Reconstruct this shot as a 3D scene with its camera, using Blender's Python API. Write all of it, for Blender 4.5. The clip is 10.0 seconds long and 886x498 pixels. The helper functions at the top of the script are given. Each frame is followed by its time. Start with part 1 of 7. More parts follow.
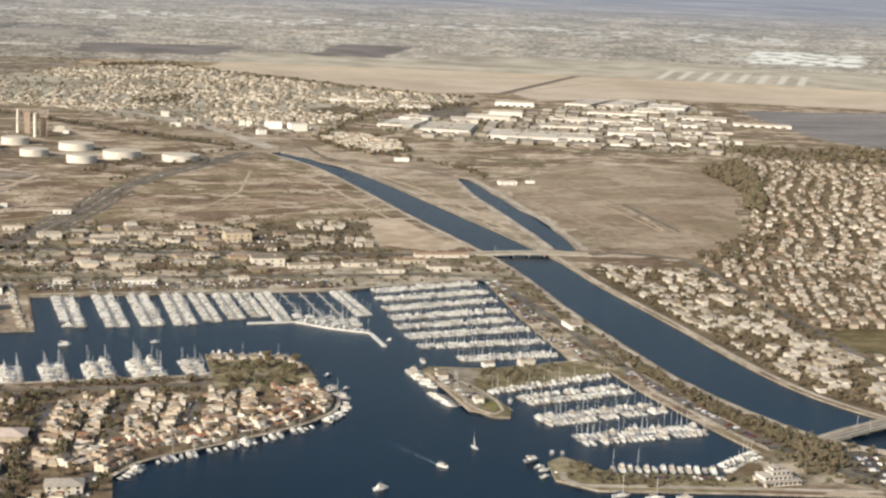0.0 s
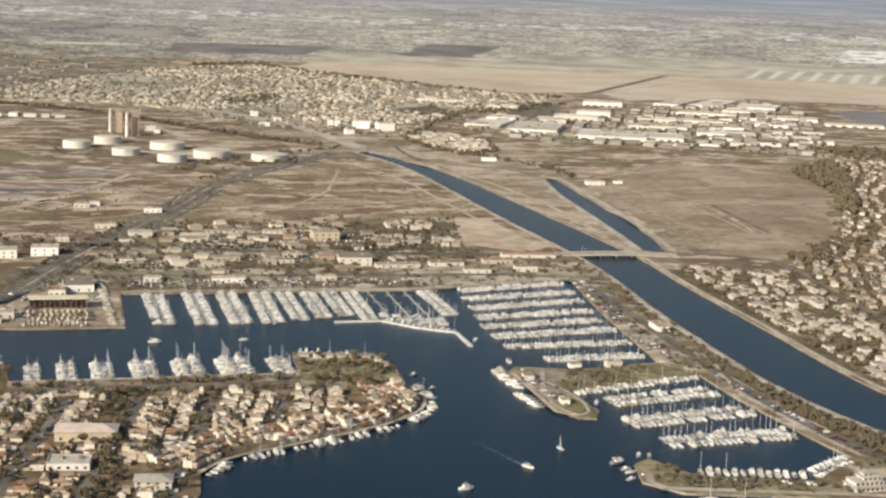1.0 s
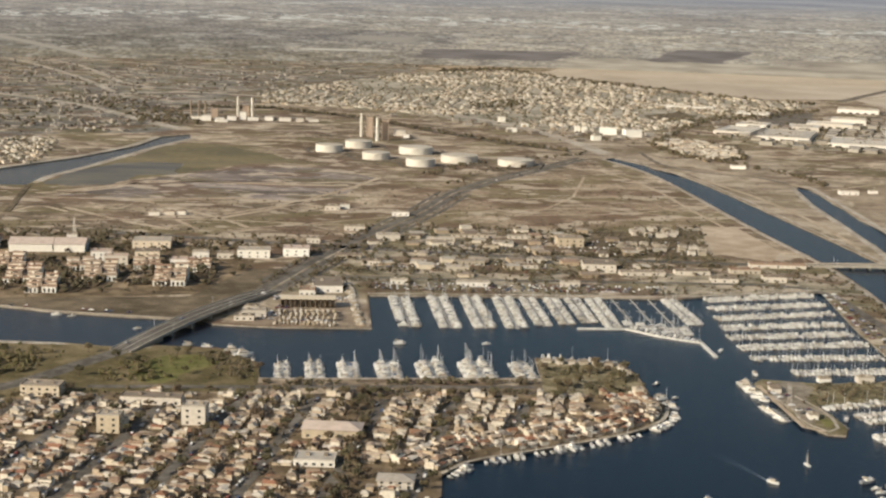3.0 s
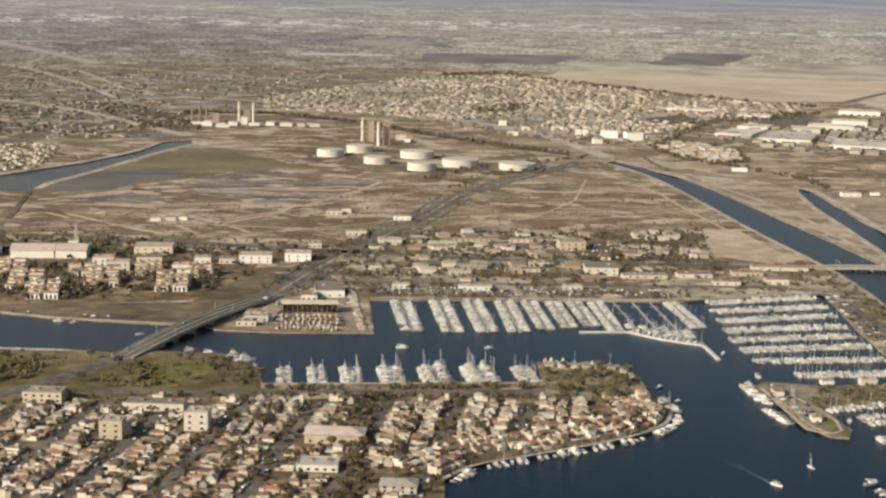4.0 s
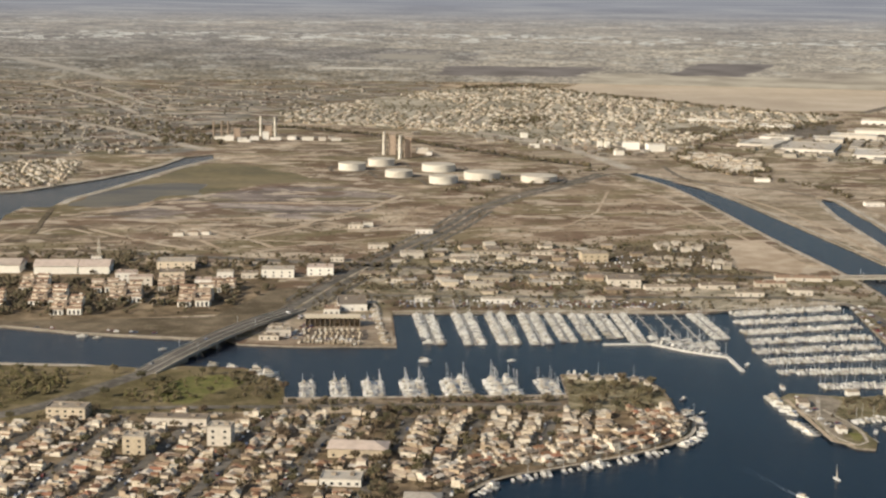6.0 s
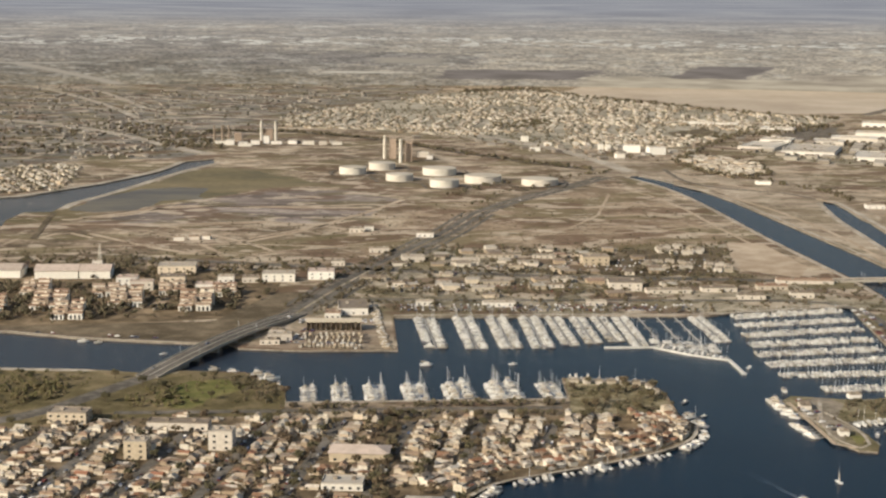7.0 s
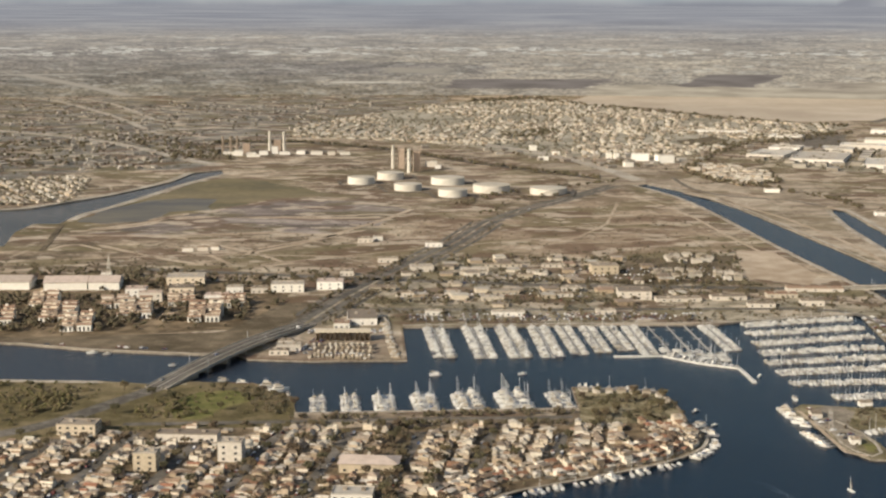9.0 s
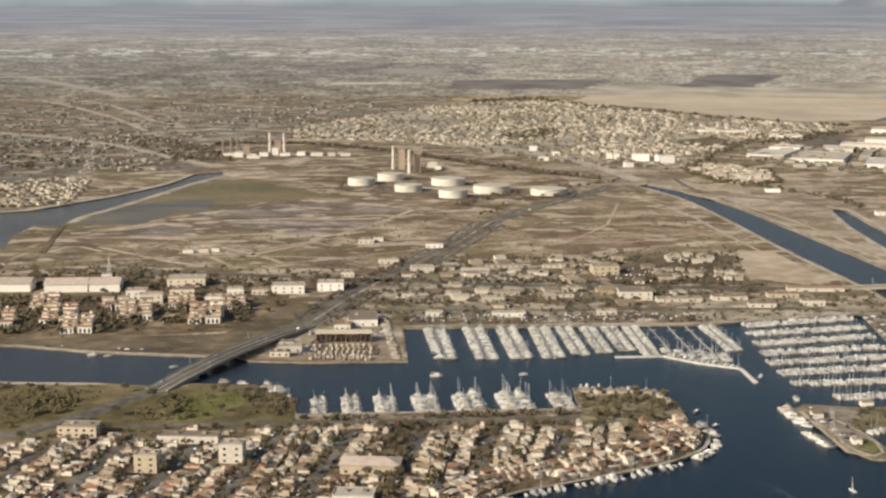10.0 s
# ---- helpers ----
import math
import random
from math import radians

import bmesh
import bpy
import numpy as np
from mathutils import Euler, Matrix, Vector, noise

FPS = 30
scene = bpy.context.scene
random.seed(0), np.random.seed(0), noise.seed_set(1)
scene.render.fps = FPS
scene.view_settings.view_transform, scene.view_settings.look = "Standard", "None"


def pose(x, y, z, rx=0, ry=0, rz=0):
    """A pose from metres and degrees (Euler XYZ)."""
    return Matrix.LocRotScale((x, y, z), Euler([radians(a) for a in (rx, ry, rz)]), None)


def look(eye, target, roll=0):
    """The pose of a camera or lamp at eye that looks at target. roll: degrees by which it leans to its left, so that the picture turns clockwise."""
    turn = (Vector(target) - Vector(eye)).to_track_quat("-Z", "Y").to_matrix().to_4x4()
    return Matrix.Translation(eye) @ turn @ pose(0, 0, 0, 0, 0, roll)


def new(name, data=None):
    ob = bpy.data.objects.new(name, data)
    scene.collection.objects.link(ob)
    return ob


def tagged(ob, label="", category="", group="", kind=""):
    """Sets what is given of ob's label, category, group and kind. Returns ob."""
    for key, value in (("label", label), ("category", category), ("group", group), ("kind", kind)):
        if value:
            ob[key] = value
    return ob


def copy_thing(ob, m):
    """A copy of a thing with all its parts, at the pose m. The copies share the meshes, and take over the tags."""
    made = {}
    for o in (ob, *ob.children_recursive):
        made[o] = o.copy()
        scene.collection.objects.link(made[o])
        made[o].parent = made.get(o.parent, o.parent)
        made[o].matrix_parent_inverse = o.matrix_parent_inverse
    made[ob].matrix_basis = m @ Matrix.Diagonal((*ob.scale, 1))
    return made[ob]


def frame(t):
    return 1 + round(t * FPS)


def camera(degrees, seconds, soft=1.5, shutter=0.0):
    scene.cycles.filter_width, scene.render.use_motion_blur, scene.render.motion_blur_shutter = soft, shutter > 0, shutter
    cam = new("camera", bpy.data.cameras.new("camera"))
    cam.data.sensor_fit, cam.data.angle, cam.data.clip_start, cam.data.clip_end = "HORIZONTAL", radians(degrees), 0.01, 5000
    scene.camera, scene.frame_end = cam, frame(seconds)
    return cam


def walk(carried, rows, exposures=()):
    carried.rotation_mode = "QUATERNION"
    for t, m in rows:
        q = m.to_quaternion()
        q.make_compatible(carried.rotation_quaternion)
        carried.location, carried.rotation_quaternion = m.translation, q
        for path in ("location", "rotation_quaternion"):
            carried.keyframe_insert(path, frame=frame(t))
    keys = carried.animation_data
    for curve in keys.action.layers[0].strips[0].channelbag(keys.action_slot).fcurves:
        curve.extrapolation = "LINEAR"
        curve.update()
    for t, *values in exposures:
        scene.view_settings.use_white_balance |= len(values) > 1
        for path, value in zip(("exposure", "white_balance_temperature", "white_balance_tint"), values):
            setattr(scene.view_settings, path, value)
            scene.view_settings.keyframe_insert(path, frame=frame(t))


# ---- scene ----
cam = camera(32.16, 10.0, soft=2.4)
PATH = [
    (0.0, look((-0.57, -8.44, 280.79), (234.89, 948.02, 108.32), 2.364)),
    (0.5, look((-0.55, -8.02, 280.75), (233.89, 948.33, 106.31), 2.360)),
    (0.8, look((-0.53, -7.77, 280.73), (226.30, 950.38, 106.07), 2.519)),
    (0.9, look((-0.52, -7.68, 280.72), (194.85, 957.50, 106.81), 2.601)),
    (1.0, look((-0.52, -7.60, 280.71), (179.85, 960.35, 105.95), 2.106)),
    (1.1, look((-0.51, -7.51, 280.70), (160.94, 963.66, 105.31), 1.920)),
    (1.2, look((-0.51, -7.43, 280.70), (137.46, 967.77, 107.62), 2.143)),
    (1.3, look((-0.50, -7.34, 280.69), (91.85, 973.28, 107.95), 2.163)),
    (1.4, look((-0.49, -7.26, 280.68), (48.60, 976.31, 106.95), 2.169)),
    (1.5, look((-0.49, -7.18, 280.67), (34.03, 976.90, 106.28), 2.098)),
    (1.7, look((-0.48, -7.01, 280.66), (10.92, 977.53, 105.84), 2.047)),
    (2.0, look((-0.46, -6.75, 280.63), (0.91, 977.64, 104.67), 1.984)),
    (2.5, look((-0.43, -6.33, 280.59), (10.23, 977.98, 104.46), 1.841)),
    (3.0, look((-0.40, -5.91, 280.55), (22.30, 978.23, 104.59), 1.604)),
    (4.5, look((-0.32, -4.64, 280.44), (17.50, 980.41, 109.11), 1.046)),
    (5.0, look((-0.29, -4.22, 280.40), (11.19, 981.26, 111.02), 0.946)),
    (5.5, look((-0.26, -3.80, 280.36), (8.08, 982.08, 113.12), 0.819)),
    (7.0, look((-0.17, -2.53, 280.24), (6.03, 984.06, 117.18), 0.536)),
    (7.5, look((-0.14, -2.11, 280.20), (5.41, 984.68, 118.32), 0.431)),
    (8.0, look((-0.11, -1.69, 280.16), (2.32, 985.54, 120.87), 0.345)),
    (8.5, look((-0.09, -1.27, 280.12), (1.12, 986.01, 121.11), 0.280)),
    (9.0, look((-0.06, -0.84, 280.08), (0.32, 986.76, 123.09), 0.177)),
    (9.5, look((-0.03, -0.42, 280.04), (0.20, 987.27, 123.66), 0.125)),
    (10.0, look((0.00, 0.00, 280.00), (-0.01, 987.68, 123.53), 0.000)),
]
walk(cam, PATH, [(0.0, 0.39, 6250, 8), (0.8, 0.38, 6250, 8), (1.5, 0.19, 6460, 6), (2.5, 0.16, 6500, 7), (10.0, 0.19, 6520, 8)])

# ---- light ----
SUN_AZ, SUN_EL = radians(232), radians(27)  # where the sun stands, clockwise from +y
world = bpy.data.worlds.new("sky")
scene.world = world
world.use_nodes = True
wn, wl = world.node_tree.nodes, world.node_tree.links
sky = wn.new("ShaderNodeTexSky")
sky.sky_type, sky.sun_disc = "NISHITA", False
sky.sun_elevation, sky.sun_rotation = SUN_EL, SUN_AZ
sky.dust_density, sky.air_density = 3.0, 1.2
wn["Background"].inputs["Strength"].default_value = 0.09

wl.new(sky.outputs[0], wn["Background"].inputs["Color"])
sun_data = bpy.data.lights.new("sun", "SUN")
sun_data.energy, sun_data.angle, sun_data.color = 4.6, radians(0.6), (1.0, 0.89, 0.74)
sun = new("sun", sun_data)
sun.matrix_world = look((0, 0, 500), (-math.sin(SUN_AZ) * math.cos(SUN_EL), -math.cos(SUN_AZ) * math.cos(SUN_EL), 500 - math.sin(SUN_EL)))


# ---- materials ----
def nodes_of(name):
    m = bpy.data.materials.new(name)
    m.use_nodes = True
    return m, m.node_tree.nodes, m.node_tree.links, m.node_tree.nodes["Principled BSDF"]


def ramp(nt, links, fac, stops):
    r = nt.new("ShaderNodeValToRGB")
    while len(r.color_ramp.elements) < len(stops):
        r.color_ramp.elements.new(0.5)
    for e, (p, c) in zip(r.color_ramp.elements, stops):
        e.position, e.color = p, (*c, 1)
    links.new(fac, r.inputs[0])
    return r.outputs[0]


def noise_at(nt, links, scale, stretch=(1, 1, 1), turn=0.0, detail=4.0, shift=0.0):
    geo, mp, n = nt.new("ShaderNodeNewGeometry"), nt.new("ShaderNodeMapping"), nt.new("ShaderNodeTexNoise")
    mp.inputs["Scale"].default_value, mp.inputs["Rotation"].default_value = stretch, (0, 0, radians(turn))
    mp.inputs["Location"].default_value = (shift, shift * 0.7, 0)
    n.inputs["Scale"].default_value, n.inputs["Detail"].default_value = scale, detail
    links.new(geo.outputs["Position"], mp.inputs[0])
    links.new(mp.outputs[0], n.inputs[0])
    return n.outputs["Fac"]


def mixed(nt, links, fac, a, b, kind="MIX"):
    m = nt.new("ShaderNodeMix")
    m.data_type, m.blend_type = "RGBA", kind
    if isinstance(fac, float):
        m.inputs[0].default_value = fac
    else:
        links.new(fac, m.inputs[0])
    for sock, v in ((m.inputs[6], a), (m.inputs[7], b)):
        if isinstance(v, tuple):
            sock.default_value = (*v, 1)
        else:
            links.new(v, sock)
    return m.outputs[2]


def bumped(nt, links, bsdf, height, strength, distance):
    b = nt.new("ShaderNodeBump")
    b.inputs["Strength"].default_value, b.inputs["Distance"].default_value = strength, distance
    links.new(height, b.inputs["Height"])
    links.new(b.outputs[0], bsdf.inputs["Normal"])


def earth(name, dark, mid, light, big=0.006, small=0.06, stretch=(1, 1, 1), turn=0.0, rough=0.95, fine=0.35, shift=0.0, tracks=0.0, plots=(1.0, 1.0)):
    """Bare or planted ground: wide patches, finer streaks on them, grain and relief."""
    m, nt, links, bsdf = nodes_of(name)
    a = noise_at(nt, links, big, stretch, turn, 6.0, shift)
    b = noise_at(nt, links, small, stretch, turn, 5.0, shift + 31)
    c = noise_at(nt, links, small * 6, (1, 0.5, 1), 0, 4.0, shift + 77)
    col = ramp(nt, links, a, ((0.40, dark), (0.5, mid), (0.61, light)))
    col2 = ramp(nt, links, b, ((0.40, dark), (0.51, mid), (0.62, light)))
    col = mixed(nt, links, 0.5, col, col2)
    grain = ramp(nt, links, c, ((0.3, (0.62, 0.60, 0.57)), (0.7, (1.25, 1.22, 1.18))))
    col = mixed(nt, links, fine, col, grain, "MULTIPLY")
    if tracks:
        geo, vor = nt.new("ShaderNodeNewGeometry"), nt.new("ShaderNodeTexVoronoi")
        vor.feature = "DISTANCE_TO_EDGE"
        vor.inputs["Scale"].default_value, vor.inputs["Randomness"].default_value = tracks, 0.9
        links.new(geo.outputs["Position"], vor.inputs["Vector"])
        worn = ramp(nt, links, vor.outputs["Distance"], ((0.0, (0.8, 0.8, 0.8)), (0.035, (0.0, 0.0, 0.0))))
        gate = ramp(nt, links, noise_at(nt, links, 0.009, (1, 1, 1), 0, 3.0, 140), ((0.48, (0, 0, 0)), (0.56, (1, 1, 1))))
        col = mixed(nt, links, mixed(nt, links, 1.0, worn, gate, "MULTIPLY"), col, light)
        for scale, shift_by, low, colour, share in ((0.0085, 300, 0.51, (0.150, 0.122, 0.062), 0.75), (0.013, 410, 0.53, (0.135, 0.084, 0.055), 0.8), (0.021, 520, 0.565, (0.52, 0.435, 0.335), 0.8), (0.045, 630, 0.60, (0.46, 0.395, 0.31), 0.75)):
            share *= plots[1] * 0.9
            plot = ramp(nt, links, noise_at(nt, links, scale * plots[0], (0.75, 1.15, 1), -12, 6.0, shift_by), ((low, (0, 0, 0)), (low + 0.04, (share, share, share))))
            col = mixed(nt, links, plot, col, colour)
        scrub = ramp(nt, links, noise_at(nt, links, 0.09, (0.7, 1.2, 1), 0, 4.0, 220), ((0.60, (0, 0, 0)), (0.66, (0.75, 0.75, 0.75))))
        col = mixed(nt, links, scrub, col, (0.085, 0.078, 0.045))
    links.new(col, bsdf.inputs["Base Color"])
    bsdf.inputs["Roughness"].default_value = rough
    bsdf.inputs["Specular IOR Level"].default_value = 0.15
    bumped(nt, links, bsdf, b, 0.5, 0.6)
    return m


def varied(name, colours, source="object", rough=0.8, wear=0.25, scale=0.5, metal=0.0):
    """Paint, tile or plaster whose colour differs from piece to piece, with stains and grain."""
    m, nt, links, bsdf = nodes_of(name)
    if source == "object":
        pick = nt.new("ShaderNodeObjectInfo").outputs["Random"]
    elif source == "both":  # a colour for each thing, from which its pieces differ
        add, sway = nt.new("ShaderNodeMath"), nt.new("ShaderNodeMath")
        sway.operation, sway.inputs[1].default_value = "MULTIPLY_ADD", 0.35
        links.new(nt.new("ShaderNodeNewGeometry").outputs["Random Per Island"], sway.inputs[0])
        links.new(nt.new("ShaderNodeObjectInfo").outputs["Random"], sway.inputs[2])
        add.operation = "FRACT"
        links.new(sway.outputs[0], add.inputs[0])
        pick = add.outputs[0]
    else:
        pick = nt.new("ShaderNodeNewGeometry").outputs["Random Per Island"]
    n = len(colours)
    stops = [(i / n, c) for i, c in enumerate(colours)]
    col = ramp(nt, links, pick, stops)
    nt[-1].color_ramp.interpolation = "CONSTANT"
    st = noise_at(nt, links, scale, (1, 1, 1), 0, 5.0)
    stain = ramp(nt, links, st, ((0.3, (0.55, 0.53, 0.50)), (0.65, (1.1, 1.1, 1.1))))
    col = mixed(nt, links, wear, col, stain, "MULTIPLY")
    links.new(col, bsdf.inputs["Base Color"])
    bsdf.inputs["Roughness"].default_value, bsdf.inputs["Metallic"].default_value = rough, metal
    bsdf.inputs["Specular IOR Level"].default_value = 0.3
    bumped(nt, links, bsdf, st, 0.15, 0.05)
    return m


dry_ground = earth("dry_ground", (0.112, 0.085, 0.058), (0.250, 0.196, 0.140), (0.52, 0.43, 0.325), 0.006, 0.030, (0.8, 1.0, 1), -8, fine=0.8, tracks=0.012)
mud_flat = earth("mud_flat", (0.122, 0.100, 0.088), (0.195, 0.160, 0.142), (0.40, 0.345, 0.305), 0.008, 0.017, (0.45, 1.3, 1), -8, shift=12, tracks=0.009)
marsh_green = earth("marsh", (0.122, 0.108, 0.072), (0.168, 0.142, 0.082), (0.225, 0.185, 0.115), 0.005, 0.016, (0.6, 1.2, 1))
tan_field = earth("tan_field", (0.385, 0.322, 0.250), (0.450, 0.380, 0.300), (0.51, 0.440, 0.353), 0.0022, 0.008, (0.8, 0.6, 1), 14, fine=0.15)
brown_field = earth("brown_field", (0.195, 0.145, 0.102), (0.290, 0.222, 0.156), (0.40, 0.32, 0.235), 0.005, 0.024, (0.8, 1.1, 1), fine=0.7, tracks=0.006)
east_field = earth("east_field", (0.245, 0.192, 0.135), (0.305, 0.242, 0.176), (0.37, 0.300, 0.225), 0.005, 0.014, (1.3, 0.45, 1), -8, fine=0.5, tracks=0.004, plots=(0.45, 0.42))
spit_ground = earth("spit_ground", (0.112, 0.096, 0.050), (0.190, 0.162, 0.094), (0.33, 0.285, 0.195), 0.03, 0.12, fine=0.6)
deck_ground = earth("deck_ground", (0.170, 0.146, 0.112), (0.240, 0.206, 0.162), (0.33, 0.288, 0.232), 0.03, 0.14, fine=0.5)
white_concrete = earth("white_concrete", (0.44, 0.43, 0.40), (0.56, 0.55, 0.52), (0.66, 0.65, 0.62), 0.03, 0.2)
dark_field = earth("dark_field", (0.150, 0.140, 0.140), (0.200, 0.188, 0.186), (0.260, 0.242, 0.232), 0.003, 0.012, (0.4, 1.5, 1))
sand_plot = earth("sand_plot", (0.330, 0.255, 0.180), (0.423, 0.337, 0.248), (0.520, 0.430, 0.330), 0.01, 0.05, fine=0.2)
grass = earth("grass", (0.092, 0.076, 0.037), (0.142, 0.116, 0.057), (0.235, 0.186, 0.112), 0.016, 0.06, fine=0.5)
# greyed in colour to blend with the haze painted on the ring behind
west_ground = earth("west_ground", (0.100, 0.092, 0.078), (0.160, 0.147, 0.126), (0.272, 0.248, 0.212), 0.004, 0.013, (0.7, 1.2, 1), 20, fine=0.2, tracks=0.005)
town_ground = earth("town_ground", (0.095, 0.070, 0.042), (0.178, 0.133, 0.084), (0.325, 0.248, 0.165), 0.014, 0.07)
lot_ground = earth("lot_ground", (0.140, 0.126, 0.084), (0.265, 0.230, 0.168), (0.44, 0.385, 0.30), 0.014, 0.06, (0.8, 1.0, 1), fine=0.6, tracks=0.02)
# lighter than the plain's soil, with the hill's haze put into the colour
hill_ground = earth("hill_ground", (0.20, 0.180, 0.132), (0.33, 0.293, 0.228), (0.48, 0.432, 0.35), 0.008, 0.03, fine=0.2)
lawn = earth("lawn", (0.100, 0.104, 0.034), (0.150, 0.146, 0.050), (0.225, 0.195, 0.088), 0.02, 0.07)
asphalt = earth("asphalt", (0.083, 0.075, 0.065), (0.136, 0.122, 0.104), (0.215, 0.193, 0.166), 0.02, 0.15)
dark_asphalt = earth("dark_asphalt", (0.058, 0.052, 0.046), (0.092, 0.082, 0.072), (0.135, 0.122, 0.108), 0.02, 0.15)
bank_sand = earth("bank_sand", (0.215, 0.172, 0.125), (0.325, 0.265, 0.198), (0.50, 0.425, 0.335), 0.008, 0.03, (0.8, 1.0, 1), -15, fine=0.6, tracks=0.012, plots=(1.0, 0.6))
shore_scrub = earth("shore_scrub", (0.080, 0.064, 0.040), (0.130, 0.102, 0.067), (0.215, 0.172, 0.120), 0.014, 0.06, fine=0.5)
pale_concrete = earth("pale_concrete", (0.270, 0.234, 0.186), (0.385, 0.338, 0.278), (0.515, 0.467, 0.396), 0.02, 0.12)
stone_wall = earth("stone_wall", (0.16, 0.138, 0.11), (0.25, 0.22, 0.178), (0.36, 0.32, 0.265), 0.05, 0.3)
dark_bank = earth("dark_bank", (0.09, 0.075, 0.06), (0.15, 0.13, 0.105), (0.22, 0.19, 0.155), 0.05, 0.3)
wet_mud = earth("wet_mud", (0.098, 0.092, 0.086), (0.135, 0.122, 0.100), (0.190, 0.165, 0.118), 0.008, 0.03, (0.5, 1.2, 1), rough=0.5, fine=0.15)


def water_material(name="harbour_water", deep=(0.001, 0.008, 0.019), shoal=(0.002, 0.012, 0.026), paler_west=False):
    m, nt, links, bsdf = nodes_of(name)
    a = noise_at(nt, links, 0.006, (0.7, 1.3, 1), 20, 5.0)
    col = ramp(nt, links, a, ((0.35, deep), (0.65, shoal)))
    if paler_west:  # paler and greyer towards the narrow channel in the west
        sep, run = nt.new("ShaderNodeSeparateXYZ"), nt.new("ShaderNodeMapRange")
        links.new(nt.new("ShaderNodeNewGeometry").outputs["Position"], sep.inputs[0])
        links.new(sep.outputs["X"], run.inputs[0])
        run.inputs["From Min"].default_value, run.inputs["From Max"].default_value = 60.0, -340.0
        col = mixed(nt, links, run.outputs[0], col, (0.030, 0.033, 0.043))
    links.new(col, bsdf.inputs["Base Color"])
    bsdf.inputs["Roughness"].default_value = 0.22
    bsdf.inputs["IOR"].default_value = 1.33
    bsdf.inputs["Specular IOR Level"].default_value = 0.17
    bumped(nt, links, bsdf, noise_at(nt, links, 0.35, (0.6, 1.4, 1), 25, 4.0), 0.6, 0.5)
    return m


water_mat = water_material(paler_west=True)
muddy_water = water_material("muddy_water", (0.048, 0.043, 0.041), (0.092, 0.080, 0.068))


# ---- mesh helpers ----
def part(name, bm, material, parent, label=""):
    me = bpy.data.meshes.new(name)
    bm.to_mesh(me)
    bm.free()
    for mat in (material if isinstance(material, (list, tuple)) else [material]):
        me.materials.append(mat)
    ob = new(name, me)
    ob.parent = parent
    return tagged(ob, label)


def mesh_of(name, verts, faces, materials, slots=None):
    me = bpy.data.meshes.new(name)
    me.from_pydata(verts, [], faces)
    for mat in materials:
        me.materials.append(mat)
    if slots is not None:
        me.polygons.foreach_set("material_index", slots)
    me.update()
    return me


class Heap:
    """Many loose shapes joined into one mesh."""

    def __init__(self):
        self.v, self.f, self.s, self.n = [], [], [], 0

    def add(self, verts, faces, slot=0):
        self.v.extend(verts)
        n = self.n
        self.f.extend([tuple(i + n for i in f) for f in faces])
        self.s.extend([slot] * len(faces) if isinstance(slot, int) else slot)
        self.n += len(verts)

    def make(self, name, materials, parent=None):
        ob = new(name, mesh_of(name, self.v, self.f, materials, self.s))
        ob.parent = parent
        return ob


def placed(verts, x, y, z, turn=0.0, sx=1.0, sy=1.0, sz=1.0):
    c, s = math.cos(turn), math.sin(turn)
    return [(x + c * a * sx - s * b * sy, y + s * a * sx + c * b * sy, z + h * sz) for a, b, h in verts]


def box_data(w, d, h, z=0.0, bottom=False):
    x, y = w / 2, d / 2
    v = [(-x, -y, z), (x, -y, z), (x, y, z), (-x, y, z), (-x, -y, z + h), (x, -y, z + h), (x, y, z + h), (-x, y, z + h)]
    f = [(0, 1, 5, 4), (1, 2, 6, 5), (2, 3, 7, 6), (3, 0, 4, 7), (4, 5, 6, 7)]
    return v, f + ([(3, 2, 1, 0)] if bottom else [])


def inside(x, y, poly):
    hit, n = False, len(poly)
    for i in range(n):
        (x1, y1), (x2, y2) = poly[i], poly[i - 1]
        if (y1 > y) != (y2 > y) and x < (x2 - x1) * (y - y1) / (y2 - y1) + x1:
            hit = not hit
    return hit


def from_line(x, y, line):
    best = 1e9
    for (x1, y1), (x2, y2) in zip(line, line[1:]):
        dx, dy = x2 - x1, y2 - y1
        k = max(0, min(1, ((x - x1) * dx + (y - y1) * dy) / (dx * dx + dy * dy + 1e-9)))
        best = min(best, math.hypot(x - x1 - k * dx, y - y1 - k * dy))
    return best


def strip_data(line, width, z, thick=0.0):
    """A band of the given width along a line on the plan, at one height or a height for each point."""
    zs = z if isinstance(z, (list, tuple)) else [z] * len(line)
    v, f = [], []
    for i, (x, y) in enumerate(line):
        (xa, ya), (xb, yb) = line[max(i - 1, 0)], line[min(i + 1, len(line) - 1)]
        d = math.hypot(xb - xa, yb - ya)
        nx, ny = -(yb - ya) / d * width / 2, (xb - xa) / d * width / 2
        v += [(x + nx, y + ny, zs[i]), (x - nx, y - ny, zs[i])]
        if thick:
            v += [(x + nx, y + ny, zs[i] - thick), (x - nx, y - ny, zs[i] - thick)]
    k = 4 if thick else 2
    for i in range(len(line) - 1):
        a, b = i * k, i * k + k
        f.append((a + 1, b + 1, b, a))
        if thick:
            f += [(a, b, b + 2, a + 2), (b + 1, a + 1, a + 3, b + 3), (a + 2, b + 2, b + 3, a + 3)]
    if thick:
        f += [(0, 2, 3, 1), (len(v) - 4, len(v) - 3, len(v) - 1, len(v) - 2)]
    return v, f


def shifted(line, off):
    out = []
    for i, (x, y) in enumerate(line):
        (xa, ya), (xb, yb) = line[max(i - 1, 0)], line[min(i + 1, len(line) - 1)]
        d = math.hypot(xb - xa, yb - ya)
        out.append((x - (yb - ya) / d * off, y + (xb - xa) / d * off))
    return out


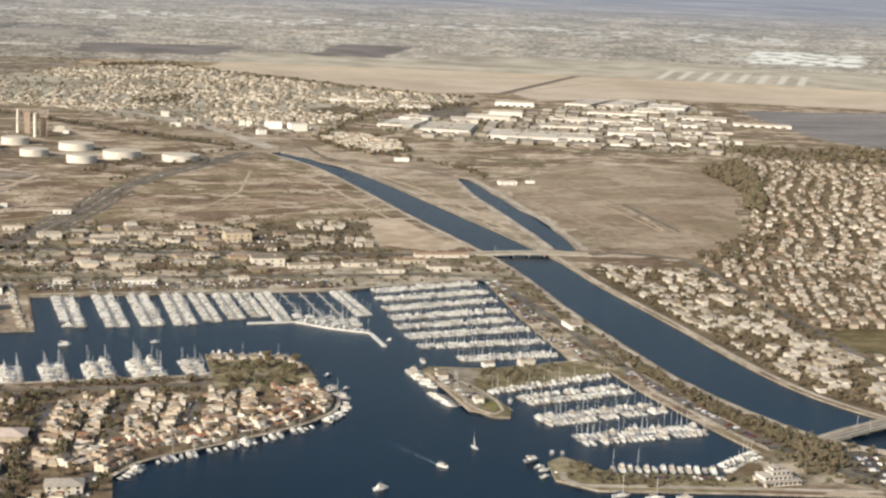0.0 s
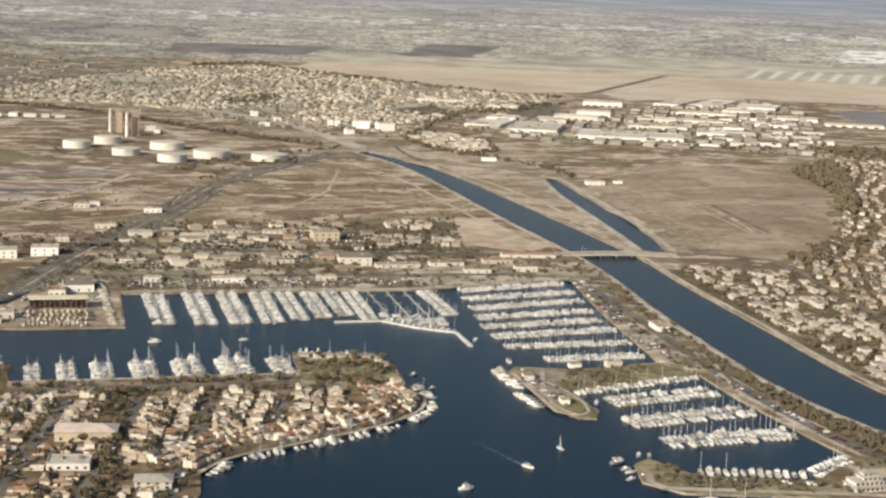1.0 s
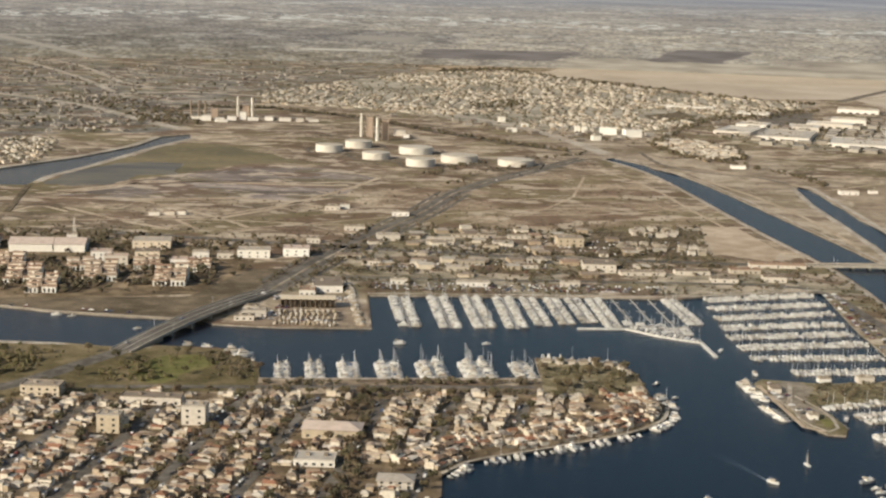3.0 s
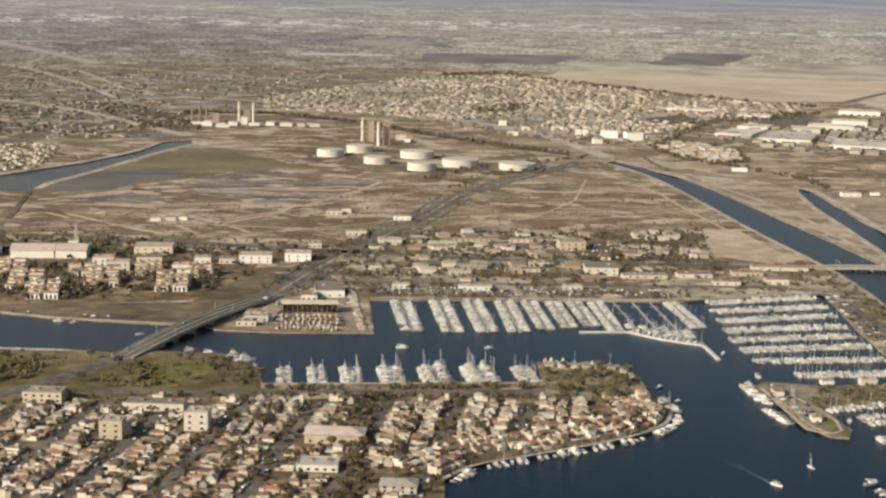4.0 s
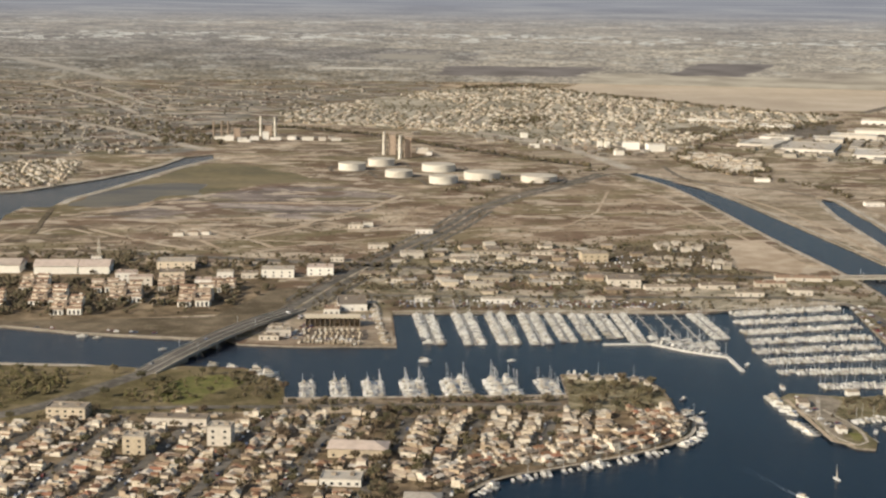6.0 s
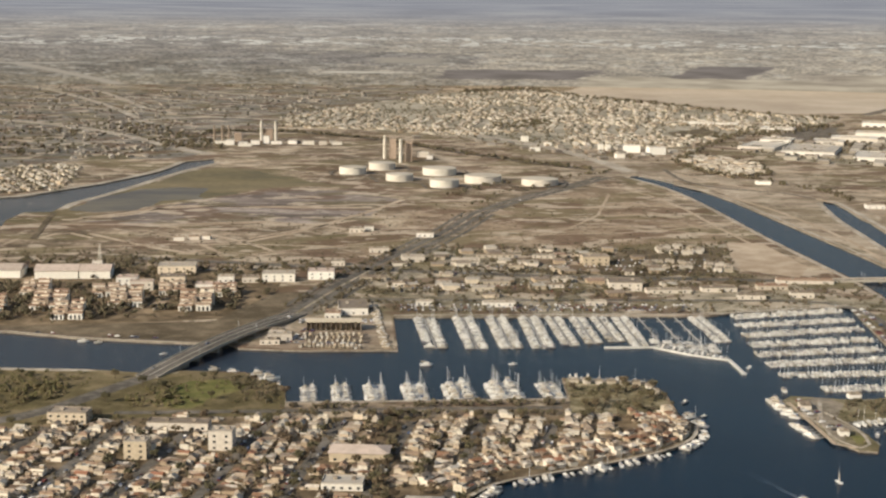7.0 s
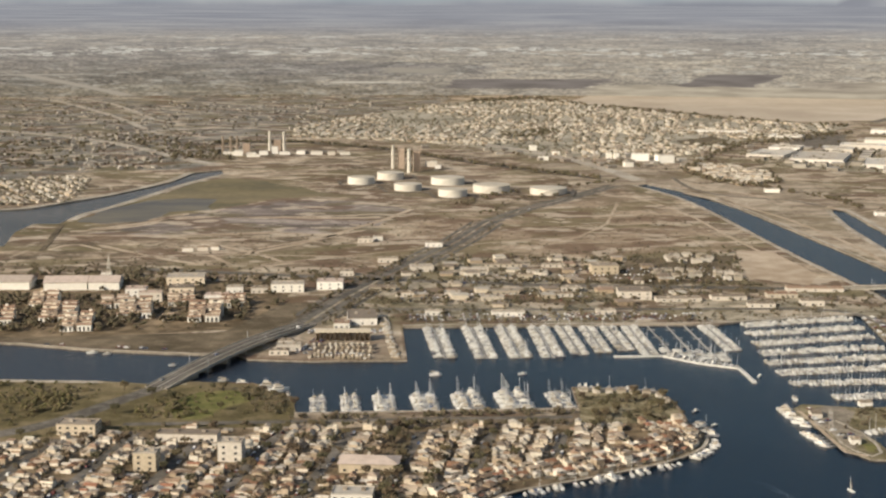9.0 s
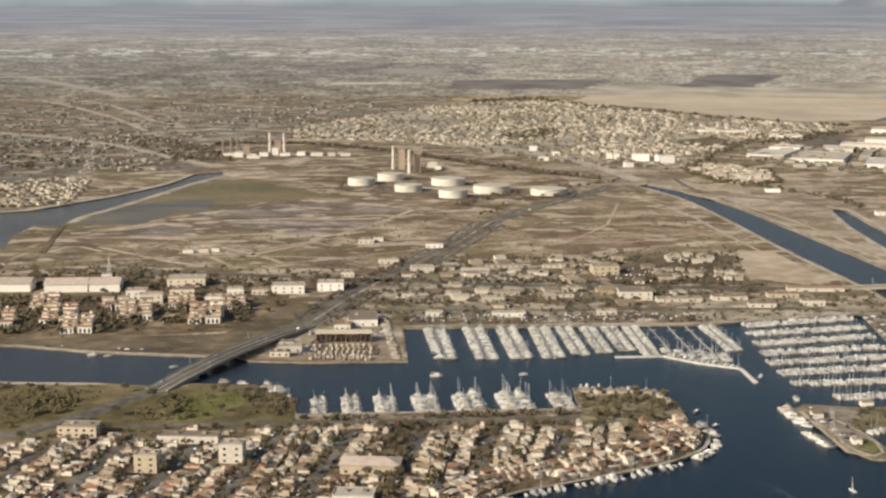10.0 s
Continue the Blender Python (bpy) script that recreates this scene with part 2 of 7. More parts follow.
def smooth(line, rounds=2):
    for _ in range(rounds):
        out = [line[0]]
        for (x1, y1), (x2, y2) in zip(line, line[1:]):
            out += [(0.75 * x1 + 0.25 * x2, 0.75 * y1 + 0.25 * y2), (0.25 * x1 + 0.75 * x2, 0.25 * y1 + 0.75 * y2)]
        line = out + [line[-1]]
    return line


def ragged(poly, amp, rounds=3, seed=3):
    """A natural outline: each side bent at its middle, again and again."""
    r = random.Random(seed)
    for _ in range(rounds):
        out = []
        for (x1, y1), (x2, y2) in zip(poly, poly[1:] + poly[:1]):
            d = math.hypot(x2 - x1, y2 - y1)
            k = r.uniform(-amp, amp)
            out += [(x1, y1), ((x1 + x2) / 2 - (y2 - y1) * k, (y1 + y2) / 2 + (x2 - x1) * k)]
        poly = out
    return poly


# ---- plan: shores and zones, metres ----
BAY_NORTH = [(-700, 1300), (-355, 1252), (-289, 1230), (-222, 1217), (-166, 1212), (-155, 1198), (-104, 1192), (-28, 1196), (-35, 1324),
             (124, 1334), (246, 1339), (268, 1352), (384, 1386), (372, 1224), (370, 1103), (368, 1070), (300, 1052), (256, 1062),
             (246, 1048), (250, 1010), (257, 996), (257, 966), (261, 945), (269, 929), (280, 927), (285, 942), (283, 972), (278, 995), (334, 1008), (388, 1034)]
BAY_EAST = [(392, 977), (408, 872), (416, 836), (375, 794), (307, 809), (288, 842), (276, 832), (271, 800), (290, 779), (367, 766),
            (452, 748), (475, 690), (500, 600), (300, 500), (0, 480), (-40, 600), (-10, 720)]
ISLAND = [(21, 797), (22, 835), (39, 861), (73, 879), (124, 909), (152, 931), (170, 955), (175, 982), (168, 1012), (167, 1066),
          (160, 1098), (96, 1110), (96, 1052), (-102, 1036), (-107, 1078), (-141, 1120), (-188, 1123), (-211, 1114), (-256, 1124), (-321, 1126), (-700, 1165)]
BAY = BAY_NORTH + BAY_EAST + ISLAND
RIVER_W = smooth([(306, 2405), (352, 2260), (374, 2080), (387, 1905), (401, 1745), (417, 1600), (430, 1490), (430, 1361), (426, 1261), (428, 1163), (431, 1051), (434, 1008), (446, 938), (464, 876), (484, 845), (518, 818), (546, 772), (556, 640)])
RIVER_E = smooth([(575, 640), (543, 880), (522, 922), (506, 975), (499, 1060), (497, 1173), (491, 1294), (488, 1365), (490, 1461), (485, 1540), (473, 1665), (457, 1790), (435, 1975), (414, 2146), (374, 2318), (325, 2424)])
RIVER = RIVER_W + RIVER_E
SIDE_BANK = [(546, 2135), (556, 2110), (554, 1993), (551, 1860), (544, 1661), (532, 1541)]
SIDE_CHANNEL = ragged(SIDE_BANK + [(516, 1534), (506, 1545), (512, 1630), (518, 1776), (523, 1952), (539, 2105)], 0.03, 3, 5)
NORTH_CHANNEL = [(-760, 2030), (-607, 2087), (-567, 2110), (-541, 2165), (-489, 2262), (-434, 2422), (-417, 2570), (-376, 2614), (-367, 2553), (-407, 2422), (-437, 2262), (-467, 2122), (-489, 2047), (-491, 1993), (-492, 1958), (-526, 1954), (-530, 1883), (-512, 1771), (-600, 1740), (-760, 1700)]
POND = ragged([(-474, 1976), (-469, 2077), (-441, 2149), (-425, 2199), (-368, 2225), (-327, 2212), (-318, 2095), (-373, 2077), (-386, 1984), (-432, 1960)], 0.08)
WATERS = [BAY, RIVER, SIDE_CHANNEL, NORTH_CHANNEL]
TOWN = [(-420, 700), (15, 700), (21, 797), (22, 835), (73, 879), (152, 931), (175, 982), (167, 1066), (150, 1075), (90, 1005), (-200, 990), (-300, 960), (-420, 960)]
PARK = [(-420, 960), (-300, 960), (-200, 990), (-100, 1000), (-104, 1060), (-141, 1116), (-195, 1114), (-256, 1118), (-420, 1124)]
HILL_TOWN = [(-330, 3260), (-342, 3528), (-181, 3975), (-8, 4403), (287, 4700), (476, 4250), (749, 3792), (957, 3623), (786, 3344), (445, 2877), (251, 2849), (43, 3090), (-146, 3221)]
WEST_TOWN = [(-2600, 2300), (-820, 2100), (-640, 2560), (-420, 2640), (-330, 3260), (-342, 3528), (-181, 3975), (-8, 4403), (60, 4850), (-2600, 4850)]
EAST_HIGH = [(1099, 2384), (1500, 2300), (1500, 1500), (660, 1500), (771, 1624), (850, 1795), (960, 2050)]
EAST_LOW = [(660, 1500), (1500, 1500), (1500, 900), (620, 900), (612, 1032), (610, 1262), (648, 1483)]
EAST_TOWN = [(1099, 2384), (1500, 2300), (1500, 900), (620, 900), (612, 1032), (610, 1262), (648, 1483), (771, 1624), (850, 1795), (960, 2050)]
CONDOS = [(512, 1438), (622, 1421), (609, 1259), (613, 1126), (612, 1032), (640, 900), (556, 912), (528, 950), (516, 1022), (512, 1251)]
MALL = [(-69, 1570), (2, 1708), (155, 1697), (336, 1745), (305, 1487), (164, 1423), (-29, 1415), (-100, 1440)]
APARTMENTS = [(-620, 1540), (-353, 1560), (-150, 1545), (-150, 1430), (-185, 1310), (-260, 1290), (-360, 1275), (-620, 1320)]
SHIPYARD = [(-150, 1204), (-104, 1194), (-30, 1198), (-37, 1330), (-130, 1330)]
INDUSTRY = [(540, 2740), (700, 3080), (1000, 3260), (1180, 3430), (1420, 3640), (1500, 3450), (1350, 3080), (1110, 2390), (930, 2540), (690, 2620)]
LOTS = [(-130, 1330), (-37, 1330), (246, 1344), (384, 1392), (376, 1224), (374, 1050), (396, 1036), (400, 977), (416, 872), (425, 836), (380, 792), (300, 802), (280, 800),
        (292, 786), (460, 760), (466, 860), (436, 930), (423, 1005), (421, 1118), (420, 1256), (425, 1465), (408, 1520), (164, 1423), (-29, 1412), (-120, 1420)]
EAST_GREEN = [(624, 1146), (650, 1165), (690, 1150), (690, 1060), (650, 1030), (621, 1049), (612, 1100)]
ZONES = [
    (ragged([(-150, 1560), (-60, 1800), (120, 2150), (270, 2330), (350, 2000), (380, 1770), (330, 1760), (60, 1720)], 0.15, 4, 8), brown_field),
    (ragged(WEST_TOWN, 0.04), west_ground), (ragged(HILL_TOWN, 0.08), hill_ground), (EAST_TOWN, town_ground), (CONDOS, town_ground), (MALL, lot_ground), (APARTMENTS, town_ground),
    (LOTS, lot_ground), (INDUSTRY, lot_ground), (TOWN, town_ground), (PARK, grass), (SHIPYARD, bank_sand),
    (ragged([(-484, 1990), (-462, 2120), (-430, 2250), (-393, 2420), (-353, 2491), (-285, 2458), (-213, 2358), (-160, 2280), (-240, 2225), (-300, 2120), (-372, 2030)], 0.10), marsh_green),
    (ragged([(-440, 1880), (-372, 1985), (-318, 2095), (-240, 2200), (-120, 2215), (-30, 2060), (-90, 1880), (-314, 1845)], 0.12), mud_flat),
    (ragged([(-157, 1041), (-135, 1075), (-150, 1098), (-178, 1092), (-196, 1060), (-185, 1020), (-165, 1016)], 0.12), lawn),
    ([(94, 1012), (164, 1008), (166, 1066), (158, 1096), (98, 1107), (97, 1052)], spit_ground),
    (ragged(EAST_GREEN, 0.06), grass),
    ([(300, 1052), (256, 1062), (246, 1048), (250, 1010), (257, 996), (257, 966), (261, 945), (269, 929), (280, 927), (285, 942), (283, 972), (278, 995), (334, 1008), (388, 1034), (372, 1068)], spit_ground),
    ([(262, 1050), (278, 1062), (288, 1040), (272, 1000), (280, 978), (270, 972), (266, 950), (261, 958), (260, 996), (253, 1014)], deck_ground),
    ([(272, 964), (280, 960), (279, 944), (271, 944)], lawn),
    ([(409, 1045), (420, 1045), (425, 1000), (436, 938), (453, 880), (456, 810), (446, 800), (437, 835), (420, 930)], shore_scrub),
    ([(462, 832), (482, 832), (512, 806), (538, 772), (470, 764), (452, 770)], dark_asphalt),
    (POND, wet_mud),
    ([(347, 4480), (470, 4850), (1300, 4850), (1663, 4521), (1097, 3813), (873, 3760), (740, 3900), (560, 4280)], tan_field),
    ([(1300, 4850), (2900, 4850), (3400, 3600), (2070, 3500), (1471, 3720), (1111, 3580), (1100, 3800), (1663, 4521)], tan_field),
    (ragged([(1560, 3420), (2400, 3500), (2400, 2500), (1508, 2560), (1440, 2760)], 0.06), dark_field),
    (ragged([(766, 2314), (995, 2263), (919, 2004), (771, 1640), (640, 1490), (560, 1551), (556, 1587), (572, 1788), (580, 2042)], 0.06), east_field),
    (ragged([(600, 1500), (560, 1700), (575, 1900), (585, 2060), (640, 2200), (560, 2260), (470, 2290), (395, 2330), (420, 2146), (442, 1975), (464, 1790), (480, 1665), (489, 1540)], 0.05), bank_sand),
    ([(339, 1751), (380, 1755), (396, 1594), (372, 1532), (315, 1582)], sand_plot),
    ([(271, 800), (276, 832), (288, 842), (307, 809), (375, 794), (400, 790), (367, 766), (290, 779)], spit_ground),
    (ragged([(200, 2420), (300, 2410), (420, 2335), (560, 2262), (640, 2420), (560, 2480), (400, 2420), (340, 2700), (180, 2760)], 0.08), bank_sand),
    ([(495, 1440), (515, 1438), (515, 1022), (530, 948), (556, 912), (548, 890), (527, 926), (511, 978), (504, 1060), (502, 1173), (496, 1294), (493, 1365)], shore_scrub),
    (ragged([(696, 3143), (784, 3350), (890, 3380), (824, 3104), (738, 3054)], 0.05), dark_bank),
    (ragged([(486, 3209), (587, 3350), (600, 3209), (500, 3054)], 0.08), shore_scrub),
    ([(-190, 1300), (-150, 1430), (-108, 1440), (-130, 1340), (-168, 1225)], shore_scrub),
    ([(-420, 1290), (-355, 1275), (-260, 1290), (-185, 1300), (-160, 1240), (-172, 1216), (-289, 1232), (-355, 1254), (-420, 1262)], shore_scrub),
    (ragged([(160, 1549), (205, 1691), (332, 1722), (304, 1549), (192, 1533)], 0.06), shore_scrub),
]


def make_ground():
    """One sheet out to the far plain, cut along shores and zone edges; the shores drop to the water as walls."""
    from mathutils.geometry import delaunay_2d_cdt
    pts, edges = [], []

    def ring(poly):
        n = len(pts)
        pts.extend(Vector(p) for p in poly)
        edges.extend((n + i, n + (i + 1) % len(poly)) for i in range(len(poly)))

    ring([(4850 * math.sin(a * math.pi / 48), 4850 * math.cos(a * math.pi / 48)) for a in range(96)])
    for poly in WATERS:
        ring(poly)
    for poly, _ in ZONES:
        ring(poly)
    out_v, out_e, out_f, *_ = delaunay_2d_cdt(pts, edges, [], 0, 0.01)
    mats = [dry_ground] + [m for _, m in ZONES]
    verts = [(p.x, p.y, 0.0) for p in out_v]
    faces, slots = [], []
    for f in out_f:
        c = sum((out_v[i] for i in f), Vector((0, 0))) / len(f)
        if c.length > 4850 or any(inside(c.x, c.y, w) for w in WATERS):
            continue
        slot = 0
        for i, (poly, _) in enumerate(ZONES):
            if inside(c.x, c.y, poly):
                slot = i + 1
        faces.append(tuple(f))
        slots.append(slot)
    mats.append(stone_wall)
    for poly in WATERS:
        for (x1, y1), (x2, y2) in zip(poly, poly[1:] + poly[:1]):
            n = len(verts)
            verts += [(x1, y1, 0), (x2, y2, 0), (x2, y2, -2.5), (x1, y1, -2.5)]
            faces.append((n, n + 1, n + 2, n + 3))
            slots.append(len(mats) - 1)
    ob = new("ground", mesh_of("ground", verts, faces, mats, slots))
    tagged(ob, "wide dry coastal plain with fields, lots and town ground", "ground", kind="structure")
    for poly, name, label in ((BAY, "water", "dark blue sheltered harbour water with fine ripples"), (RIVER, "water", "dark blue river water in a straight channel"),
                              (SIDE_CHANNEL, "water", "blue water of a narrow side channel"), (NORTH_CHANNEL, "water", "grey-blue water of a tidal channel")):
        bm = bmesh.new()
        cdt_v, _, cdt_f, *_ = delaunay_2d_cdt([Vector(p) for p in poly], [(i, (i + 1) % len(poly)) for i in range(len(poly))], [], 1, 0.01)
        vs = [bm.verts.new((p.x, p.y, -1.3)) for p in cdt_v]
        for f in cdt_f:
            bm.faces.new([vs[i] for i in f])
        bmesh.ops.recalc_face_normals(bm, faces=bm.faces)
        for f in bm.faces:
            if f.normal.z < 0:
                f.normal_flip()
        tagged(part(name, bm, muddy_water if poly is NORTH_CHANNEL else water_mat, None), label, "water", kind="structure")


make_ground()


def far_backdrop():
    """The plain beyond and the hazy mountains, on a ring where the sheet ends."""
    m = bpy.data.materials.new("far_distance")
    m.use_nodes = True
    nt, links = m.node_tree.nodes, m.node_tree.links
    nt.clear()
    out, em, geo, sep = nt.new("ShaderNodeOutputMaterial"), nt.new("ShaderNodeEmission"), nt.new("ShaderNodeNewGeometry"), nt.new("ShaderNodeSeparateXYZ")
    links.new(geo.outputs["Position"], sep.inputs[0])

    def calc(op, a, b=0.0, c=0.0):
        n = nt.new("ShaderNodeMath")
        n.operation = op
        for s, v in zip(n.inputs, (a, b, c)):
            if isinstance(v, (int, float)):
                s.default_value = v
            else:
                links.new(v, s)
        return n.outputs[0]

    z = sep.outputs["Z"]
    drop = calc("MAXIMUM", calc("SUBTRACT", 280.0, z), 2.0)
    reach = calc("DIVIDE", 280.0, drop)  # how many times farther than the ring
    px, py = calc("MULTIPLY", sep.outputs["X"], reach), calc("MULTIPLY", sep.outputs["Y"], reach)
    comb = nt.new("ShaderNodeCombineXYZ")
    links.new(px, comb.inputs[0])
    links.new(py, comb.inputs[1])

    along = calc("MULTIPLY", calc("ARCTAN2", sep.outputs["X"], sep.outputs["Y"]), 4845.0)
    into = calc("MULTIPLY", calc("LOGARITHM", reach, math.e), 820.0)
    near_far = nt.new("ShaderNodeCombineXYZ")
    links.new(along, near_far.inputs[0])
    links.new(into, near_far.inputs[1])

    def far_noise(scale, stretch, detail, shift=0.0, ground=None):
        mp, n = nt.new("ShaderNodeMapping"), nt.new("ShaderNodeTexNoise")
        mp.inputs["Scale"].default_value, mp.inputs["Location"].default_value = stretch, (shift, shift, 0)
        n.inputs["Scale"].default_value, n.inputs["Detail"].default_value = scale, detail
        links.new((ground or near_far).outputs[0], mp.inputs[0])
        links.new(mp.outputs[0], n.inputs[0])
        return n.outputs["Fac"]

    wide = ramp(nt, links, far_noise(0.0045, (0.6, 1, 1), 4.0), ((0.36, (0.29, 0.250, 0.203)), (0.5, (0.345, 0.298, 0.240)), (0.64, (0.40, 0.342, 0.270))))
    bearing = calc("ARCTAN2", sep.outputs["X"], sep.outputs["Y"])
    fray = far_noise(0.012, (1.0, 2.0, 1), 6.0, 23.0)

    def field(base, az0, az1, r0, r1, colour, firm=4.0, loose=1.5, lean=0.0):
        """A field or district between two bearings and two distances, with a frayed edge."""
        dx = calc("DIVIDE", calc("SUBTRACT", calc("MULTIPLY_ADD", into, -lean, bearing), (az0 + az1) / 2), (az1 - az0) / 2)
        dy = calc("DIVIDE", calc("SUBTRACT", into, 410 * math.log(r0 * r1)), 410 * math.log(r1 / r0))
        r = calc("MAXIMUM", calc("ABSOLUTE", dx), calc("ABSOLUTE", dy))
        r = calc("MULTIPLY_ADD", fray, loose, calc("SUBTRACT", r, loose / 2))
        n = nt.new("ShaderNodeMath")
        n.operation, n.use_clamp = "MULTIPLY", True
        links.new(calc("SUBTRACT", 1.0, r), n.inputs[0])
        n.inputs[1].default_value = firm
        return mixed(nt, links, n.outputs[0], base, colour)

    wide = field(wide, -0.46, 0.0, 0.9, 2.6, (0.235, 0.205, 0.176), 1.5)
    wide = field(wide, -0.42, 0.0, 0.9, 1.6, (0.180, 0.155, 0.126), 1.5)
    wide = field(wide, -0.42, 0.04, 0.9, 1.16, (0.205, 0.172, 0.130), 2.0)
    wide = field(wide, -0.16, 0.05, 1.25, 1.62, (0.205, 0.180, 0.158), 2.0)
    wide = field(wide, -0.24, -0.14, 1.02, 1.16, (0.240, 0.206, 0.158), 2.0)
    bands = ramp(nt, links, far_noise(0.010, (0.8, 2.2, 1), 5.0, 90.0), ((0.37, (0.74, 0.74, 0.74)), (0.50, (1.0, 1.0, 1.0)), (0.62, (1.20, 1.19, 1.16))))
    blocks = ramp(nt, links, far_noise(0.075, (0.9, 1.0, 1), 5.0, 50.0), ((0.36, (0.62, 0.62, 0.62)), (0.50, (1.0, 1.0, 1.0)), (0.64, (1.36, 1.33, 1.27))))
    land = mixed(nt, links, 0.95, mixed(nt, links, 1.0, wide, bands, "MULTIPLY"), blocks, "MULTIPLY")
    # built-up belts: single pale roofs, close-set along the horizon
    none, full = (0.0, 0.0, 0.0), (1.0, 1.0, 1.0)

    def cells(scale, stretch, share, shift):
        mp, vor, sep_c = nt.new("ShaderNodeMapping"), nt.new("ShaderNodeTexVoronoi"), nt.new("ShaderNodeSeparateColor")
        mp.inputs["Scale"].default_value, mp.inputs["Location"].default_value = stretch, (shift, shift, 0)
        vor.distance, vor.inputs["Scale"].default_value = "CHEBYCHEV", scale
        links.new(near_far.outputs[0], mp.inputs[0])
        links.new(mp.outputs[0], vor.inputs["Vector"])
        links.new(vor.outputs["Color"], sep_c.inputs[0])
        return ramp(nt, links, sep_c.outputs[0], ((1.0 - share, (0, 0, 0)), (1.0 - share + 0.02, full)))

    belt = field((0.16, 0.16, 0.16), -0.5, 0.7, 1.75, 2.2, (1.0, 1.0, 1.0), 2.0, 1.2)
    belt = field(belt, -0.5, 0.7, 2.6, 3.2, (0.45, 0.45, 0.45), 2.0, 1.4)
    belt = field(belt, 0.41, 0.51, 1.30, 1.72, (0.5, 0.5, 0.5), 4.0, 0.9)
    belt = field(belt, -0.02, 0.40, 1.25, 1.62, (0.28, 0.28, 0.28), 1.6)
    belt = field(belt, -0.42, -0.02, 0.9, 1.5, (0.20, 0.20, 0.20), 1.6)
    roofs = mixed(nt, links, 1.0, cells(0.075, (0.7, 1.0, 1), 0.34, 70.0), cells(0.04, (0.5, 1.0, 1), 0.24, 270.0), "ADD")
    clumped = ramp(nt, links, far_noise(0.008, (0.8, 1.6, 1), 4.0, 610.0), ((0.44, (0.05, 0.05, 0.05)), (0.54, full)))
    roofs = mixed(nt, links, 1.0, roofs, clumped, "MULTIPLY")
    land = mixed(nt, links, mixed(nt, links, 1.0, belt, roofs, "MULTIPLY"), land, (0.62, 0.575, 0.495))
    groves = mixed(nt, links, 1.0, cells(0.06, (0.5, 1.0, 1), 0.22, 470.0), (0.45, 0.45, 0.45), "MULTIPLY")
    land = mixed(nt, links, groves, land, (0.165, 0.150, 0.120))
    campus = ramp(nt, links, far_noise(0.03, (0.7, 1.5, 1), 4.0, 170.0), ((0.44, (0, 0, 0)), (0.50, full)))
    land = mixed(nt, links, mixed(nt, links, 1.0, field(none, 0.43, 0.505, 1.30, 1.60, full, 5.0, 0.9), campus, "MULTIPLY"), land, (0.72, 0.685, 0.60))
    land = field(land, -0.208, -0.194, 0.9, 1.42, (0.345, 0.298, 0.240), 2.0, 0.9, -0.00029)
    land = field(land, -0.30, -0.215, 1.30, 1.325, (0.37, 0.325, 0.27), 2.0, 1.0)
    streak = ramp(nt, links, far_noise(0.016, (0.5, 2.0, 1), 5.0, 31.0), ((0.36, (0.80, 0.79, 0.78)), (0.64, (1.16, 1.16, 1.16))))
    sand = mixed(nt, links, 1.0, (0.40, 0.342, 0.262), streak, "MULTIPLY")
    land = field(land, 0.085, 0.33, 0.8, 1.15, sand, 7.0, 0.5)
    furrow = mixed(nt, links, 1.0, (0.30, 0.252, 0.198), streak, "MULTIPLY")
    land = field(land, 0.22, 0.42, 1.06, 1.24, furrow, 3.0, 1.0)
    land = field(land, 0.25, 0.75, 0.8, 1.24, sand, 7.0, 0.25)
    land = field(land, 0.30, 0.42, 1.02, 1.26, sand, 3.0, 0.9)
    plough = mixed(nt, links, 1.0, (0.178, 0.152, 0.135), streak, "MULTIPLY")
    land = field(land, -0.008, 0.092, 1.08, 1.23, plough, 9.0, 1.0, 0.00010)
    land = field(land, 0.135, 0.185, 1.13, 1.34, plough, 9.0, 0.8, 0.00014)
    land = field(land, -0.085, -0.012, 1.15, 1.178, (0.52, 0.465, 0.385), 2.0, 1.8)
    land = field(land, -0.045, 0.01, 1.31, 1.45, (0.31, 0.27, 0.215), 2.0, 1.4)
    for k in range(8):
        land = field(land, 0.372 + k * 0.0128, 0.378 + k * 0.0128, 1.0, 1.15, (0.54, 0.485, 0.395), 2.0, 0.5, 0.00010 - k * 0.00001)
    # haze and cloud-shadow streaks are painted into the ring's own glow
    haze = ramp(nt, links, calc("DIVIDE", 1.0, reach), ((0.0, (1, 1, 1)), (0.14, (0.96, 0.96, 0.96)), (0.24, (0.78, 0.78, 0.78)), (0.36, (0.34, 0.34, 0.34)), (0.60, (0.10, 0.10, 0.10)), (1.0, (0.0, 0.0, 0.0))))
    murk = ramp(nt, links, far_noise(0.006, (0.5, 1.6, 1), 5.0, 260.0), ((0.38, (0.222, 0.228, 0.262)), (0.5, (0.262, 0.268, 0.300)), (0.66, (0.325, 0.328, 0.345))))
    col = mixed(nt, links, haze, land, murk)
    # mountains as a paler edge against the sky
    az = calc("ARCTAN2", sep.outputs["X"], sep.outputs["Y"])
    ridge = nt.new("ShaderNodeTexNoise")
    ridge.noise_dimensions = "1D"
    ridge.inputs["Scale"].default_value, ridge.inputs["Detail"].default_value = 9.0, 5.0
    links.new(az, ridge.inputs["W"])
    crest = calc("MULTIPLY_ADD", ridge.outputs["Fac"], 22.0, 268.0)
    d_hill = calc("DIVIDE", calc("SUBTRACT", az, 0.33), 0.083)
    crest = calc("MULTIPLY_ADD", calc("MAXIMUM", calc("SUBTRACT", 1.0, calc("MULTIPLY", d_hill, d_hill)), 0.0), 90.0, crest)
